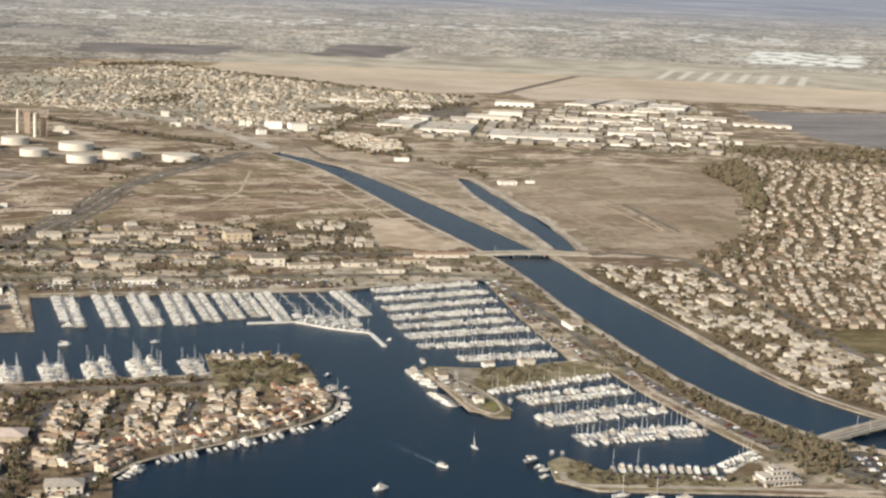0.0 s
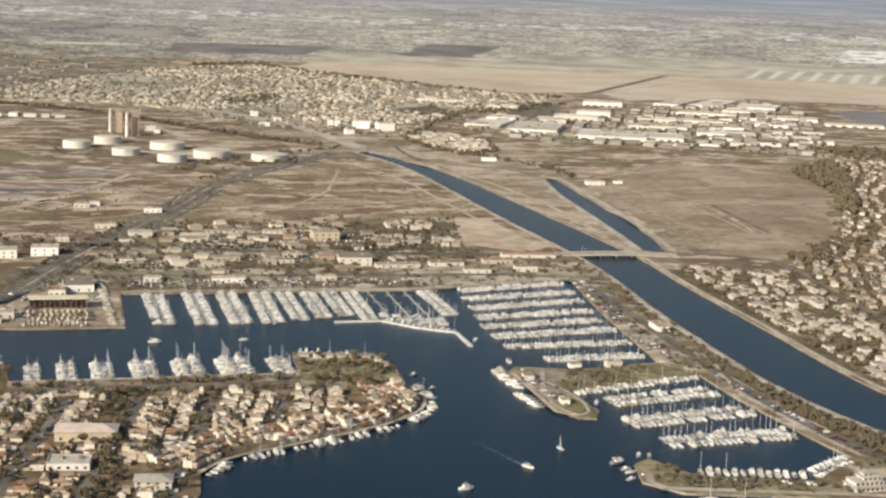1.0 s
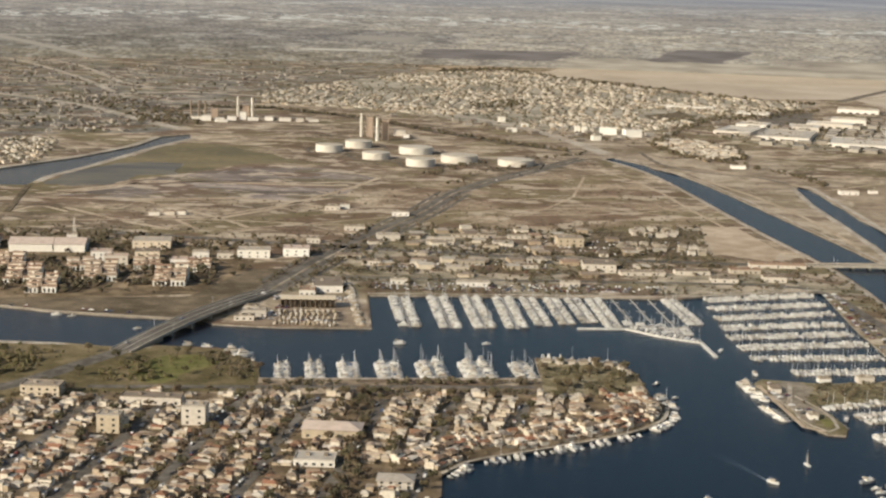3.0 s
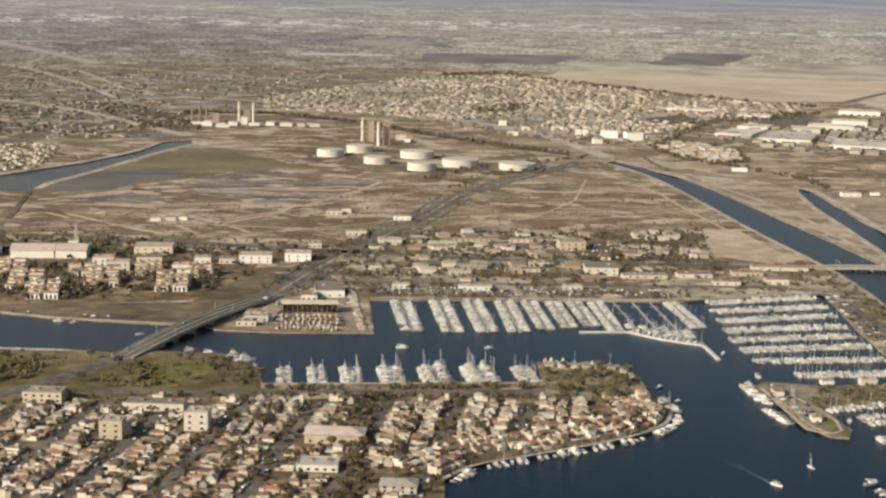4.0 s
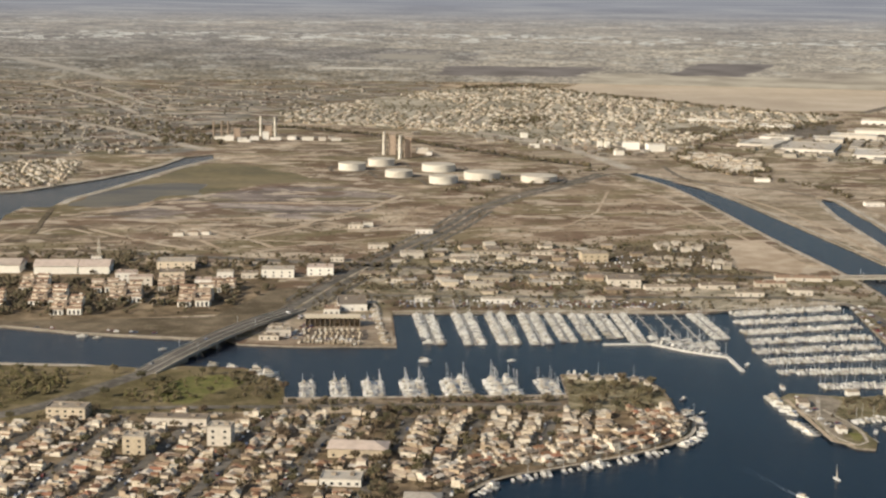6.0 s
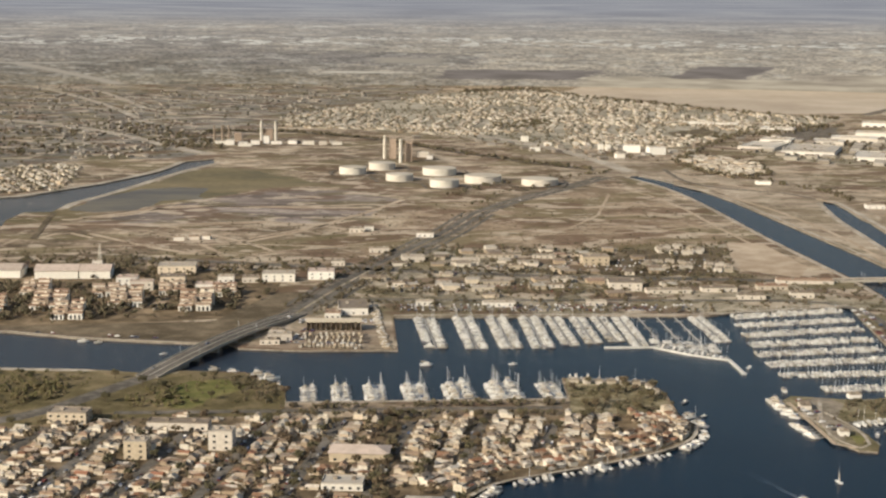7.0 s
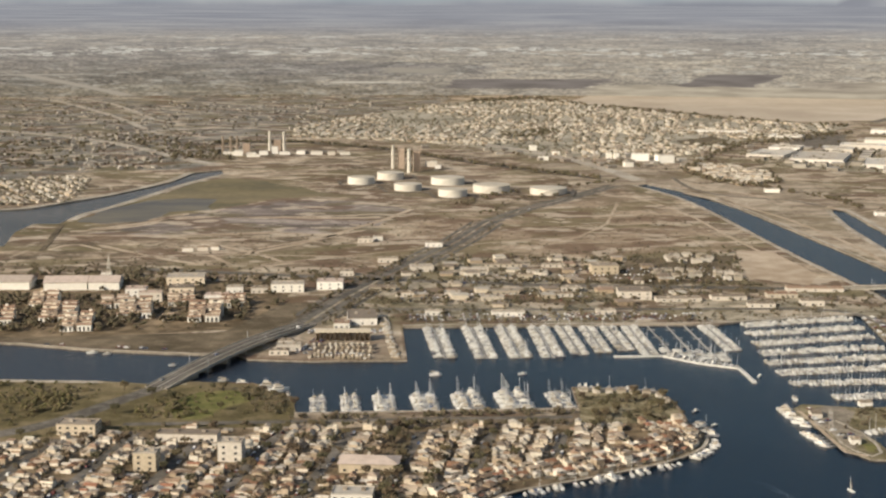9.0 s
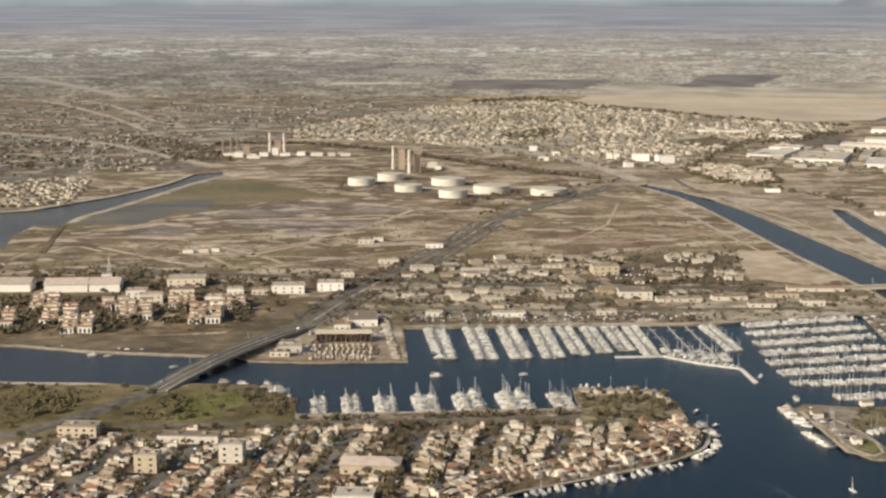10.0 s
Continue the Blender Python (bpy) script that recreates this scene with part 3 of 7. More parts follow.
    above = calc("MULTIPLY", calc("SUBTRACT", z, crest), 0.035)
    sky_part = ramp(nt, links, above, ((0.0, (0, 0, 0)), (1.0, (1, 1, 1))))
    cloud = ramp(nt, links, far_noise(0.004, (0.5, 1.0, 1), 4.0, 340.0), ((0.42, (0.33, 0.375, 0.405)), (0.6, (0.46, 0.48, 0.49))))
    col = mixed(nt, links, sky_part, col, cloud)
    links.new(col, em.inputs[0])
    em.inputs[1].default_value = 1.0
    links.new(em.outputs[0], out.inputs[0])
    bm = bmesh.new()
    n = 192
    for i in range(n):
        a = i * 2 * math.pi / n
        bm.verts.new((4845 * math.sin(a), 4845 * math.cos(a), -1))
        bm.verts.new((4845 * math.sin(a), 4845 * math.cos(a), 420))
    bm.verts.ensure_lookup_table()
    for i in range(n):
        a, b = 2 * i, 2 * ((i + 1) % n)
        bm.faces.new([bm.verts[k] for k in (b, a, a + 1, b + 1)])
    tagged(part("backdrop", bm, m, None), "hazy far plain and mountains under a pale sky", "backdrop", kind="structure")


far_backdrop()

# ---- colours of made things ----
WALLS = [(0.51, 0.435, 0.33), (0.61, 0.54, 0.43), (0.41, 0.325, 0.23), (0.68, 0.62, 0.52), (0.34, 0.265, 0.185), (0.58, 0.50, 0.39), (0.47, 0.38, 0.28), (0.64, 0.59, 0.50)]
ROOFS = [(0.23, 0.122, 0.072), (0.31, 0.215, 0.148), (0.58, 0.52, 0.44), (0.22, 0.122, 0.074), (0.40, 0.315, 0.24), (0.145, 0.099, 0.066), (0.27, 0.197, 0.139), (0.24, 0.143, 0.09), (0.115, 0.078, 0.053), (0.40, 0.325, 0.25), (0.19, 0.140, 0.10), (0.56, 0.51, 0.44), (0.30, 0.150, 0.095), (0.19, 0.158, 0.128)]
# greyed for distant houses: haze's low contrast is put into these colours
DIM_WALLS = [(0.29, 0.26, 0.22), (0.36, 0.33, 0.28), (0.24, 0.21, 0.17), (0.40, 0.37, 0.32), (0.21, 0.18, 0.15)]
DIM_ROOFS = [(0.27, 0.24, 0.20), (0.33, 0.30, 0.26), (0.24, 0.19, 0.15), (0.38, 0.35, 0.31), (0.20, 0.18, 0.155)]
wall_paint = varied("house_wall", WALLS, "both", wear=0.45)
roof_tile = varied("roof_tile", ROOFS, wear=0.6, scale=0.8)
flat_top = varied("flat_top", [(0.36, 0.305, 0.245), (0.46, 0.41, 0.345), (0.20, 0.162, 0.125), (0.58, 0.54, 0.47), (0.26, 0.21, 0.16)], wear=0.55, scale=0.6)
wall_far = varied("house_wall_far", WALLS, "island", wear=0.35)
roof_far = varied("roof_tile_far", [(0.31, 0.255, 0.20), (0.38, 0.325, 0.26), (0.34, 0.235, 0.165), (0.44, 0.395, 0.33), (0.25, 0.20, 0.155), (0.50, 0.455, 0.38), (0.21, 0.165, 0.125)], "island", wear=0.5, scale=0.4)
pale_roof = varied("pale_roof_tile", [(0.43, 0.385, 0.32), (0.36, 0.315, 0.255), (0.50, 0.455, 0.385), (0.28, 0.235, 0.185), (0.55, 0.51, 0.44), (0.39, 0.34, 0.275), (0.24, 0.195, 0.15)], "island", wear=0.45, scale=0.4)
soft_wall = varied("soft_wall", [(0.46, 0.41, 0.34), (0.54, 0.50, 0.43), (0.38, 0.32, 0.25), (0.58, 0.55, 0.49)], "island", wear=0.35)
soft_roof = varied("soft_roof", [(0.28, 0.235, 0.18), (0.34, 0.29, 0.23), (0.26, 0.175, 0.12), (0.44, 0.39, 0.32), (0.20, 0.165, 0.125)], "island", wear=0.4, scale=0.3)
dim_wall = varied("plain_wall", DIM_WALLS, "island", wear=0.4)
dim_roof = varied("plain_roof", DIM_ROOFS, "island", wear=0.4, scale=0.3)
condo_wall = varied("condo_wall", [(0.46, 0.41, 0.335), (0.53, 0.48, 0.41), (0.40, 0.35, 0.275), (0.58, 0.53, 0.46)], wear=0.35)
condo_roof = varied("condo_roof", [(0.36, 0.325, 0.28), (0.43, 0.39, 0.335), (0.29, 0.255, 0.21), (0.25, 0.20, 0.15)], wear=0.45, scale=0.3)
bright_wall = varied("bright_wall", [(0.80, 0.78, 0.72), (0.76, 0.73, 0.66)], wear=0.2)
white_wall = varied("white_wall", [(0.66, 0.63, 0.57), (0.72, 0.69, 0.64), (0.58, 0.53, 0.46)], wear=0.35)
flat_roof = varied("flat_roof", [(0.31, 0.26, 0.205), (0.42, 0.37, 0.305), (0.22, 0.18, 0.14)], wear=0.45, scale=0.25)
white_roof = varied("white_roof", [(0.52, 0.485, 0.43), (0.58, 0.55, 0.50), (0.44, 0.40, 0.345)], wear=0.35, scale=0.12)
cream_wall = varied("cream_wall", [(0.75, 0.67, 0.54), (0.79, 0.73, 0.62), (0.69, 0.59, 0.46)], wear=0.35)
tile_red = varied("tile_red", [(0.27, 0.175, 0.120), (0.32, 0.220, 0.155), (0.36, 0.275, 0.205)], wear=0.5)
buff_wall = varied("buff_wall", [(0.50, 0.42, 0.31), (0.55, 0.47, 0.36)], wear=0.35)
window_dark = varied("window_glass", [(0.035, 0.038, 0.042), (0.055, 0.055, 0.055)], rough=0.25, wear=0.1)
hull_white = varied("hull_paint", [(0.66, 0.65, 0.62), (0.56, 0.54, 0.50), (0.70, 0.69, 0.66), (0.44, 0.42, 0.38), (0.24, 0.24, 0.25)], rough=0.35, wear=0.15)
cabin_white = varied("cabin_paint", [(0.68, 0.66, 0.61), (0.56, 0.53, 0.47), (0.40, 0.35, 0.28)], rough=0.4, wear=0.15)
canvas = varied("boat_canvas", [(0.07, 0.10, 0.18), (0.38, 0.33, 0.26), (0.50, 0.48, 0.44), (0.12, 0.13, 0.16)], wear=0.2)
boat_far = varied("boat_paint", [(0.58, 0.57, 0.54), (0.48, 0.46, 0.42), (0.68, 0.67, 0.64), (0.36, 0.33, 0.28), (0.58, 0.56, 0.52), (0.16, 0.16, 0.17), (0.64, 0.63, 0.60), (0.30, 0.27, 0.22)], "island", rough=0.4, wear=0.15)
mast_metal = varied("mast_metal", [(0.62, 0.62, 0.62)], rough=0.4, metal=0.3, wear=0.1)
dock_wood = varied("dock_planking", [(0.31, 0.295, 0.275), (0.38, 0.365, 0.34)], wear=0.4)
leaf = varied("foliage", [(0.092, 0.080, 0.042), (0.115, 0.092, 0.050), (0.078, 0.070, 0.038), (0.125, 0.094, 0.056), (0.100, 0.072, 0.046)], wear=0.5, scale=0.6, rough=0.9)
leaf_green = varied("foliage_green", [(0.108, 0.094, 0.042), (0.136, 0.114, 0.054), (0.096, 0.080, 0.040), (0.150, 0.114, 0.068), (0.118, 0.108, 0.045)], "island", wear=0.4, scale=0.4, rough=0.9)
pink_roof = varied("pink_roof", [(0.47, 0.375, 0.315), (0.51, 0.42, 0.36), (0.43, 0.36, 0.305)], wear=0.4, scale=0.2)
rust_steel = varied("rust_steel", [(0.46, 0.365, 0.29), (0.42, 0.33, 0.26)], wear=0.5)
lot_tan = varied("tan_cover", [(0.50, 0.42, 0.30), (0.58, 0.50, 0.38), (0.42, 0.34, 0.24), (0.62, 0.57, 0.48)], wear=0.35)
# slightly paler and greyer than leaf: some haze is put into the colour
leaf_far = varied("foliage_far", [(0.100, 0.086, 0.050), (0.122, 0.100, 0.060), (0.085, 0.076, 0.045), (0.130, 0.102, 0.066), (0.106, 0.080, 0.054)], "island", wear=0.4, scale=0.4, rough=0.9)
# pale foliage for the distant hill; the haze is mixed into its colour
leaf_hazed = varied("foliage_hazed", [(0.150, 0.132, 0.090), (0.172, 0.150, 0.105), (0.130, 0.116, 0.080), (0.190, 0.160, 0.115)], "island", wear=0.4, scale=0.4, rough=0.9)
bark = varied("bark", [(0.10, 0.075, 0.05)], wear=0.5)
tank_paint = varied("tank_paint", [(0.64, 0.61, 0.54), (0.60, 0.56, 0.49)], wear=0.25, scale=0.15)
tank_top = varied("tank_roof", [(0.52, 0.47, 0.39), (0.48, 0.43, 0.35)], wear=0.35, scale=0.12)
steel_dark = varied("weathered_steel", [(0.25, 0.20, 0.155), (0.29, 0.23, 0.175)], wear=0.5)
bridge_concrete = varied("bridge_concrete", [(0.36, 0.33, 0.28)], wear=0.45, scale=0.12)
car_paint = varied("car_paint", [(0.55, 0.54, 0.52), (0.06, 0.06, 0.065), (0.30, 0.30, 0.31), (0.70, 0.69, 0.66), (0.12, 0.03, 0.025), (0.05, 0.07, 0.13)], "island", rough=0.35, wear=0.1)
rnd = random.Random(11)


def place_of(x, y, z=0.0, turn=0.0, scale=(1, 1, 1)):
    return pose(x, y, z, 0, 0, math.degrees(turn)) @ Matrix.Diagonal((*scale, 1))


def part_data(name, data, material, parent, label=""):
    v, f = data
    ob = new(name, mesh_of(name, v, f, [material]))
    ob.parent = parent
    return tagged(ob, label)


def root(name, label, category, group=""):
    return tagged(new(name), label, category, group)


def moved(data, x, y, z=0.0, turn=0.0):
    return placed(data[0], x, y, z, turn), data[1]


def joined(*many):
    v, f = [], []
    for a, b in many:
        n = len(v)
        v += list(a)
        f += [tuple(i + n for i in q) for q in b]
    return v, f


def gable_data(w, d, z, rise, over=0.5, thick=0.25):
    x, y = w / 2 + over, d / 2 + over
    v = [(-x, -y, z), (x, -y, z), (x, y, z), (-x, y, z), (0, -y, z + rise), (0, y, z + rise)]
    v += [(a, b, c - thick) for a, b, c in v[:4]]
    f = [(0, 4, 5, 3), (1, 2, 5, 4), (0, 1, 4), (2, 3, 5), (0, 6, 7, 1), (1, 7, 8, 2), (2, 8, 9, 3), (3, 9, 6, 0), (6, 9, 8, 7)]
    return v, f


def hip_data(w, d, z, rise, over=0.5, thick=0.25):
    x, y = w / 2 + over, d / 2 + over
    k = max(0.3, abs(d - w) / 2)
    top = [(0, -k, z + rise), (0, k, z + rise)] if d >= w else [(-k, 0, z + rise), (k, 0, z + rise)]
    v = [(-x, -y, z), (x, -y, z), (x, y, z), (-x, y, z)] + top
    v += [(a, b, c - thick) for a, b, c in v[:4]]
    f = [(0, 1, 4), (1, 2, 5, 4), (2, 3, 5), (3, 0, 4, 5)] if d >= w else [(0, 1, 5, 4), (1, 2, 5), (2, 3, 4, 5), (3, 0, 4)]
    return v, f + [(0, 6, 7, 1), (1, 7, 8, 2), (2, 8, 9, 3), (3, 9, 6, 0), (6, 9, 8, 7)]


def parapet_data(w, d, z, h=0.7, t=0.4):
    x, y = w / 2, d / 2
    v = [(-x, -y, z), (x, -y, z), (x, y, z), (-x, y, z), (-x, -y, z + h), (x, -y, z + h), (x, y, z + h), (-x, y, z + h)]
    x, y = x - t, y - t
    v += [(-x, -y, z + h), (x, -y, z + h), (x, y, z + h), (-x, y, z + h), (-x, -y, z + 0.1), (x, -y, z + 0.1), (x, y, z + 0.1), (-x, y, z + 0.1)]
    f = []
    for i in range(4):
        j = (i + 1) % 4
        f += [(i, j, 4 + j, 4 + i), (4 + i, 4 + j, 8 + j, 8 + i), (8 + i, 8 + j, 12 + j, 12 + i)]
    return v, f + [(12, 13, 14, 15)]


def windows_on(parent, w, d, storeys, count, floor=2.8, size=(1.3, 1.3), sides=("front",)):
    """Single windows, each a dark pane in a raised frame, on the named walls."""
    for side in sides:
        wide = w if side in ("front", "back") else d
        for s in range(storeys):
            for i in range(count):
                a = (i + 0.5) / count * wide - wide / 2
                z = s * floor + 0.95
                pane = box_data(size[0], 0.12, size[1], 0, True)
                turn = {"front": 0.0, "right": math.pi / 2, "left": -math.pi / 2, "back": math.pi}[side]
                x, y = {"front": (a, -d / 2), "right": (w / 2, a), "left": (-w / 2, a), "back": (a, d / 2)}[side]
                part_data("window", moved(pane, x, y, z, turn), window_dark, parent)


HOUSE_LABELS = {
    "gable": "small stucco house with a gabled tile roof",
    "cross": "stucco house with a broad gabled roof",
    "hip": "two-storey plastered house with a hipped roof",
    "flat": "two-storey house with a flat parapet roof",
    "tall": "three-storey waterfront house with a roof terrace",
    "low": "low bungalow with a shallow hipped roof",
    "stepped": "stepped stucco house with terraces and a shed roof",
}
made_houses = {}


def copied(first, m):
    """A copy at the pose and size m, whatever the size of the first."""
    return copy_thing(first, m @ Matrix.Diagonal((*(1 / s for s in first.scale), 1)))


HOUSE_FORMS = {  # volumes: x, y, width, depth, height, roof
    "gable": ((-1.3, -1.4, 4.6, 6.4, 2.8, "gable"), (1.9, 1.8, 3.6, 6.0, 2.6, "cross"), (-1.9, 3.7, 3.4, 2.8, 2.3, "flat"), (2.3, -3.4, 2.4, 2.0, 2.1, "shed")),
    "cross": ((0.0, 1.6, 7.2, 4.4, 3.0, "cross"), (-1.7, -2.6, 3.6, 4.4, 2.7, "gable"), (2.1, -2.1, 2.8, 3.4, 2.3, "flat"), (1.6, 4.9, 3.6, 2.2, 2.2, "flat")),
    "hip": ((0.2, 1.3, 6.4, 5.6, 4.7, "hip"), (-1.3, -3.1, 4.0, 3.2, 2.8, "hip"), (2.1, -2.9, 2.6, 2.6, 2.4, "flat"), (-1.0, 5.3, 4.6, 2.4, 2.4, "gable")),
    "flat": ((-1.2, 0.8, 4.6, 6.8, 5.1, "flat"), (2.3, 1.8, 2.6, 5.0, 3.0, "flat"), (1.3, -3.6, 4.2, 2.8, 2.6, "flat"), (-1.8, -3.9, 2.2, 2.6, 3.6, "shed"), (-1.8, 2.4, 2.0, 2.2, 6.6, "flat")),
    "tall": ((-0.5, 1.2, 6.0, 6.2, 6.8, "flat"), (-1.7, -3.1, 3.8, 2.6, 4.4, "flat"), (2.0, -3.0, 2.8, 2.8, 2.8, "cross"), (1.2, 5.3, 4.2, 2.4, 3.0, "flat"), (-1.4, 2.2, 2.4, 2.6, 8.4, "hip")),
    "low": ((0.0, 0.0, 6.8, 4.8, 2.6, "hip"), (-2.0, 3.6, 3.0, 3.0, 2.3, "gable"), (2.0, -3.4, 2.8, 2.4, 2.3, "hip"), (1.8, 4.3, 3.2, 2.6, 2.2, "flat")),
    "stepped": ((0.2, 2.8, 6.2, 3.8, 5.4, "cross"), (0.0, -0.5, 6.8, 3.0, 3.1, "flat"), (-1.3, -3.4, 4.0, 2.8, 2.7, "gable"), (2.3, -3.2, 2.2, 2.2, 2.3, "shed")),
}


def shed_data(w, d, z, rise=0.7, over=0.3, thick=0.2):
    x, y = w / 2 + over, d / 2 + over
    v = [(-x, -y, z), (x, -y, z), (x, y, z + rise), (-x, y, z + rise)]
    v += [(a, b, c - thick) for a, b, c in v]
    return v, [(0, 1, 2, 3), (0, 4, 5, 1), (1, 5, 6, 2), (2, 6, 7, 3), (3, 7, 4, 0)]


def house(kind, x, y, turn, scale=(1, 1, 1)):
    """A house of joined volumes under several roofs; three builds of each kind are made, the rest are copies."""
    m = place_of(x, y, 0, turn, scale)
    build = (kind, rnd.randrange(3))
    if build in made_houses:
        return copied(made_houses[build], m)
    h = root("house", HOUSE_LABELS[kind], "house", "houses of the island")
    bodies, tops = [], []
    for k, (cx, cy, w, d, tall, top) in enumerate(HOUSE_FORMS[kind]):
        cx, cy, w, d, tall = cx + rnd.uniform(-0.3, 0.3), cy + rnd.uniform(-0.3, 0.3), w * rnd.uniform(0.88, 1.08), d * rnd.uniform(0.88, 1.08), tall * rnd.uniform(0.92, 1.08) + 0.03 * k
        bodies.append(moved(box_data(w, d, tall), cx, cy))
        rise = min(w, d) * rnd.uniform(0.26, 0.36)
        if top == "flat":
            tops.append(("flat_roof", moved(parapet_data(w + 0.06, d + 0.06, tall - 0.05, 0.55, 0.3), cx, cy), flat_top))
        else:
            v, f = gable_data(w, d, tall, rise, 0.35, 0.2) if top == "gable" else hip_data(w, d, tall, rise, 0.4, 0.2) if top == "hip" else shed_data(w, d, tall) if top == "shed" else gable_data(d, w, tall, rise, 0.35, 0.2)
            tops.append(("roof", (placed(v, cx, cy, 0, math.pi / 2 if top == "cross" else 0.0), f), roof_tile))
    body = part_data("wall", joined(*bodies), wall_paint, h)
    for name, data, mat in tops:
        part_data(name, data, mat, h, "flat gravelled roof with a parapet" if name == "flat_roof" else "")
    cx, cy, w, d, tall, _ = HOUSE_FORMS[kind][0]
    for s in range(1 if tall < 4 else 2):
        part_data("window", moved(box_data(2.0, 0.2, 1.2), cx, cy - d / 2 - 0.12, s * 2.6 + 0.9), window_dark, body)
    h.matrix_basis = m
    made_houses[build] = h
    return h


def block_building(name, label, category, x, y, turn, w, d, h, walls, roof, storeys=2, count=6, pitched=False, group=""):
    """A larger building: walls, roof, roof plant, rows of windows."""
    b = root(name, label, category, group)
    part_data("wall", box_data(w, d, h), walls, b)
    if pitched == "long":
        v, f = gable_data(d, w, h, d * 0.15, 0.6, 0.4)
        part_data("roof", (placed(v, 0, 0, 0, math.pi / 2), f), roof, b)
    elif pitched:
        part_data("roof", hip_data(w, d, h, min(w, d) * 0.16, 0.8, 0.4), roof, b)
    else:
        top = part_data("roof", parapet_data(w, d, h), roof, b)
        for k in range(2):
            part_data("roof_unit", moved(box_data(2.4, 3.0, 1.4), w * (0.25 - 0.45 * k), d * 0.1, h + 0.1), flat_roof, top, "rooftop plant box")
    if count:
        windows_on(b, w, d, storeys, count, (h - 0.6) / storeys, (min(1.8, w / count * 0.55), min(1.5, h / storeys * 0.5)))
        windows_on(b, w, d, storeys, max(2, count // 2), (h - 0.6) / storeys, (1.6, 1.3), ("right",))
    b.matrix_basis = place_of(x, y, 0, turn)
    return b


# ---- trees ----
ICO_V, ICO_F = [], []
_p = (1 + 5 ** 0.5) / 2
for _a, _b in ((1, _p), (-1, _p), (1, -_p), (-1, -_p)):
    ICO_V += [(0, _a, _b), (_a, _b, 0), (_b, 0, _a)]
ICO_V = [tuple(Vector(v).normalized()) for v in ICO_V]
_bm = bmesh.new()
_vs = [_bm.verts.new(v) for v in ICO_V]
bmesh.ops.convex_hull(_bm, input=_vs)
_bm.verts.index_update()
ICO_F = [tuple(v.index for v in f.verts) for f in _bm.faces]
ICO_V = [tuple(v.co) for v in _bm.verts]
_bm.free()


def clump(x, y, z, r, squash=0.8):
    return [(x + a * r * rnd.uniform(0.6, 1.25), y + b * r * rnd.uniform(0.6, 1.25), z + c * r * squash * rnd.uniform(0.6, 1.2)) for a, b, c in ICO_V]


made_trees = []


def tree(x, y, size=1.0):
    """A broad garden tree: tapered trunk, limbs, a crown of small clumps with gaps."""
    if len(made_trees) < 5:
        t = root("tree", "broad evergreen tree with a brownish olive crown", "tree", "trees of the island")
        v, f = [], []
        h = 3.2
        limbs = [((0, 0, 0), (0.2, 0.1, h), 0.32, 0.2)]
        for k in range(5):
            a = k * 1.26 + rnd.uniform(-0.3, 0.3)
            limbs.append(((0.2, 0.1, h - 0.3), (1.9 * math.cos(a), 1.9 * math.sin(a), h + rnd.uniform(1.0, 2.2)), 0.17, 0.06))
        for p, q, r1, r2 in limbs:
            n = len(v)
            for (cx, cy, cz), r in ((p, r1), (q, r2)):
                v += [(cx + r * math.cos(i * math.pi / 3), cy + r * math.sin(i * math.pi / 3), cz) for i in range(6)]
            f += [(n + i, n + (i + 1) % 6, n + 6 + (i + 1) % 6, n + 6 + i) for i in range(6)]
        part_data("trunk", (v, f), bark, t)
        cv, cf = [], []
        for k in range(46):
            a, e = rnd.uniform(0, 6.28), rnd.uniform(-0.5, 1.0)
            r = 2.7 * rnd.uniform(0.45, 1.1)
            n = len(cv)
            cv += clump(r * math.cos(a), r * math.sin(a), h + 1.6 + e * 1.9 * rnd.uniform(0.5, 1.1), rnd.uniform(0.45, 0.95))
            cf += [tuple(i + n for i in q) for q in ICO_F]
        part_data("crown", (cv, cf), leaf, t)
        t.matrix_basis = place_of(x, y, 0, rnd.uniform(0, 6), (size, size, size))
        made_trees.append(t)
        return t
    s = size * rnd.uniform(0.85, 1.2)
    return copied(rnd.choice(made_trees), place_of(x, y, 0, rnd.uniform(0, 6), (s, s, s)))


def far_tree(heap, x, y, r):
    """A distant tree: a short stem under clumps, finer where the camera passes nearer."""
    near_by = r > 1.6 and y < 1650
    for i in range(8 if near_by else 3 if r > 2.2 else 2):
        a, q = rnd.uniform(0, 6.28), rnd.uniform(0.2, 0.85) if near_by else 0.55
        heap.add(clump(x + r * q * math.cos(a), y + r * q * math.sin(a), r * rnd.uniform(0.55, 1.35), r * (rnd.uniform(0.28, 0.5) if near_by else rnd.uniform(0.5, 0.8)), 0.9), ICO_F)
    heap.add([(x - 0.15, y, 0), (x + 0.15, y, 0), (x, y, r)], [(0, 1, 2)])


def far_house(heap, x, y, turn, w, d, h, flat=False):
    v, f = box_data(w, d, h)
    heap.add(placed(v, x, y, 0, turn), f[:4], 0)
    if flat:
        v, f = box_data(w + 0.4, d + 0.4, 0.5, h - 0.1, True)
    else:
        v, f = hip_data(w, d, h, rnd.uniform(1.3, 2.2), 0.5) if rnd.random() < 0.5 else gable_data(w, d, h, rnd.uniform(1.3, 2.2))
    heap.add(placed(v, x, y, 0, turn), f, 1)


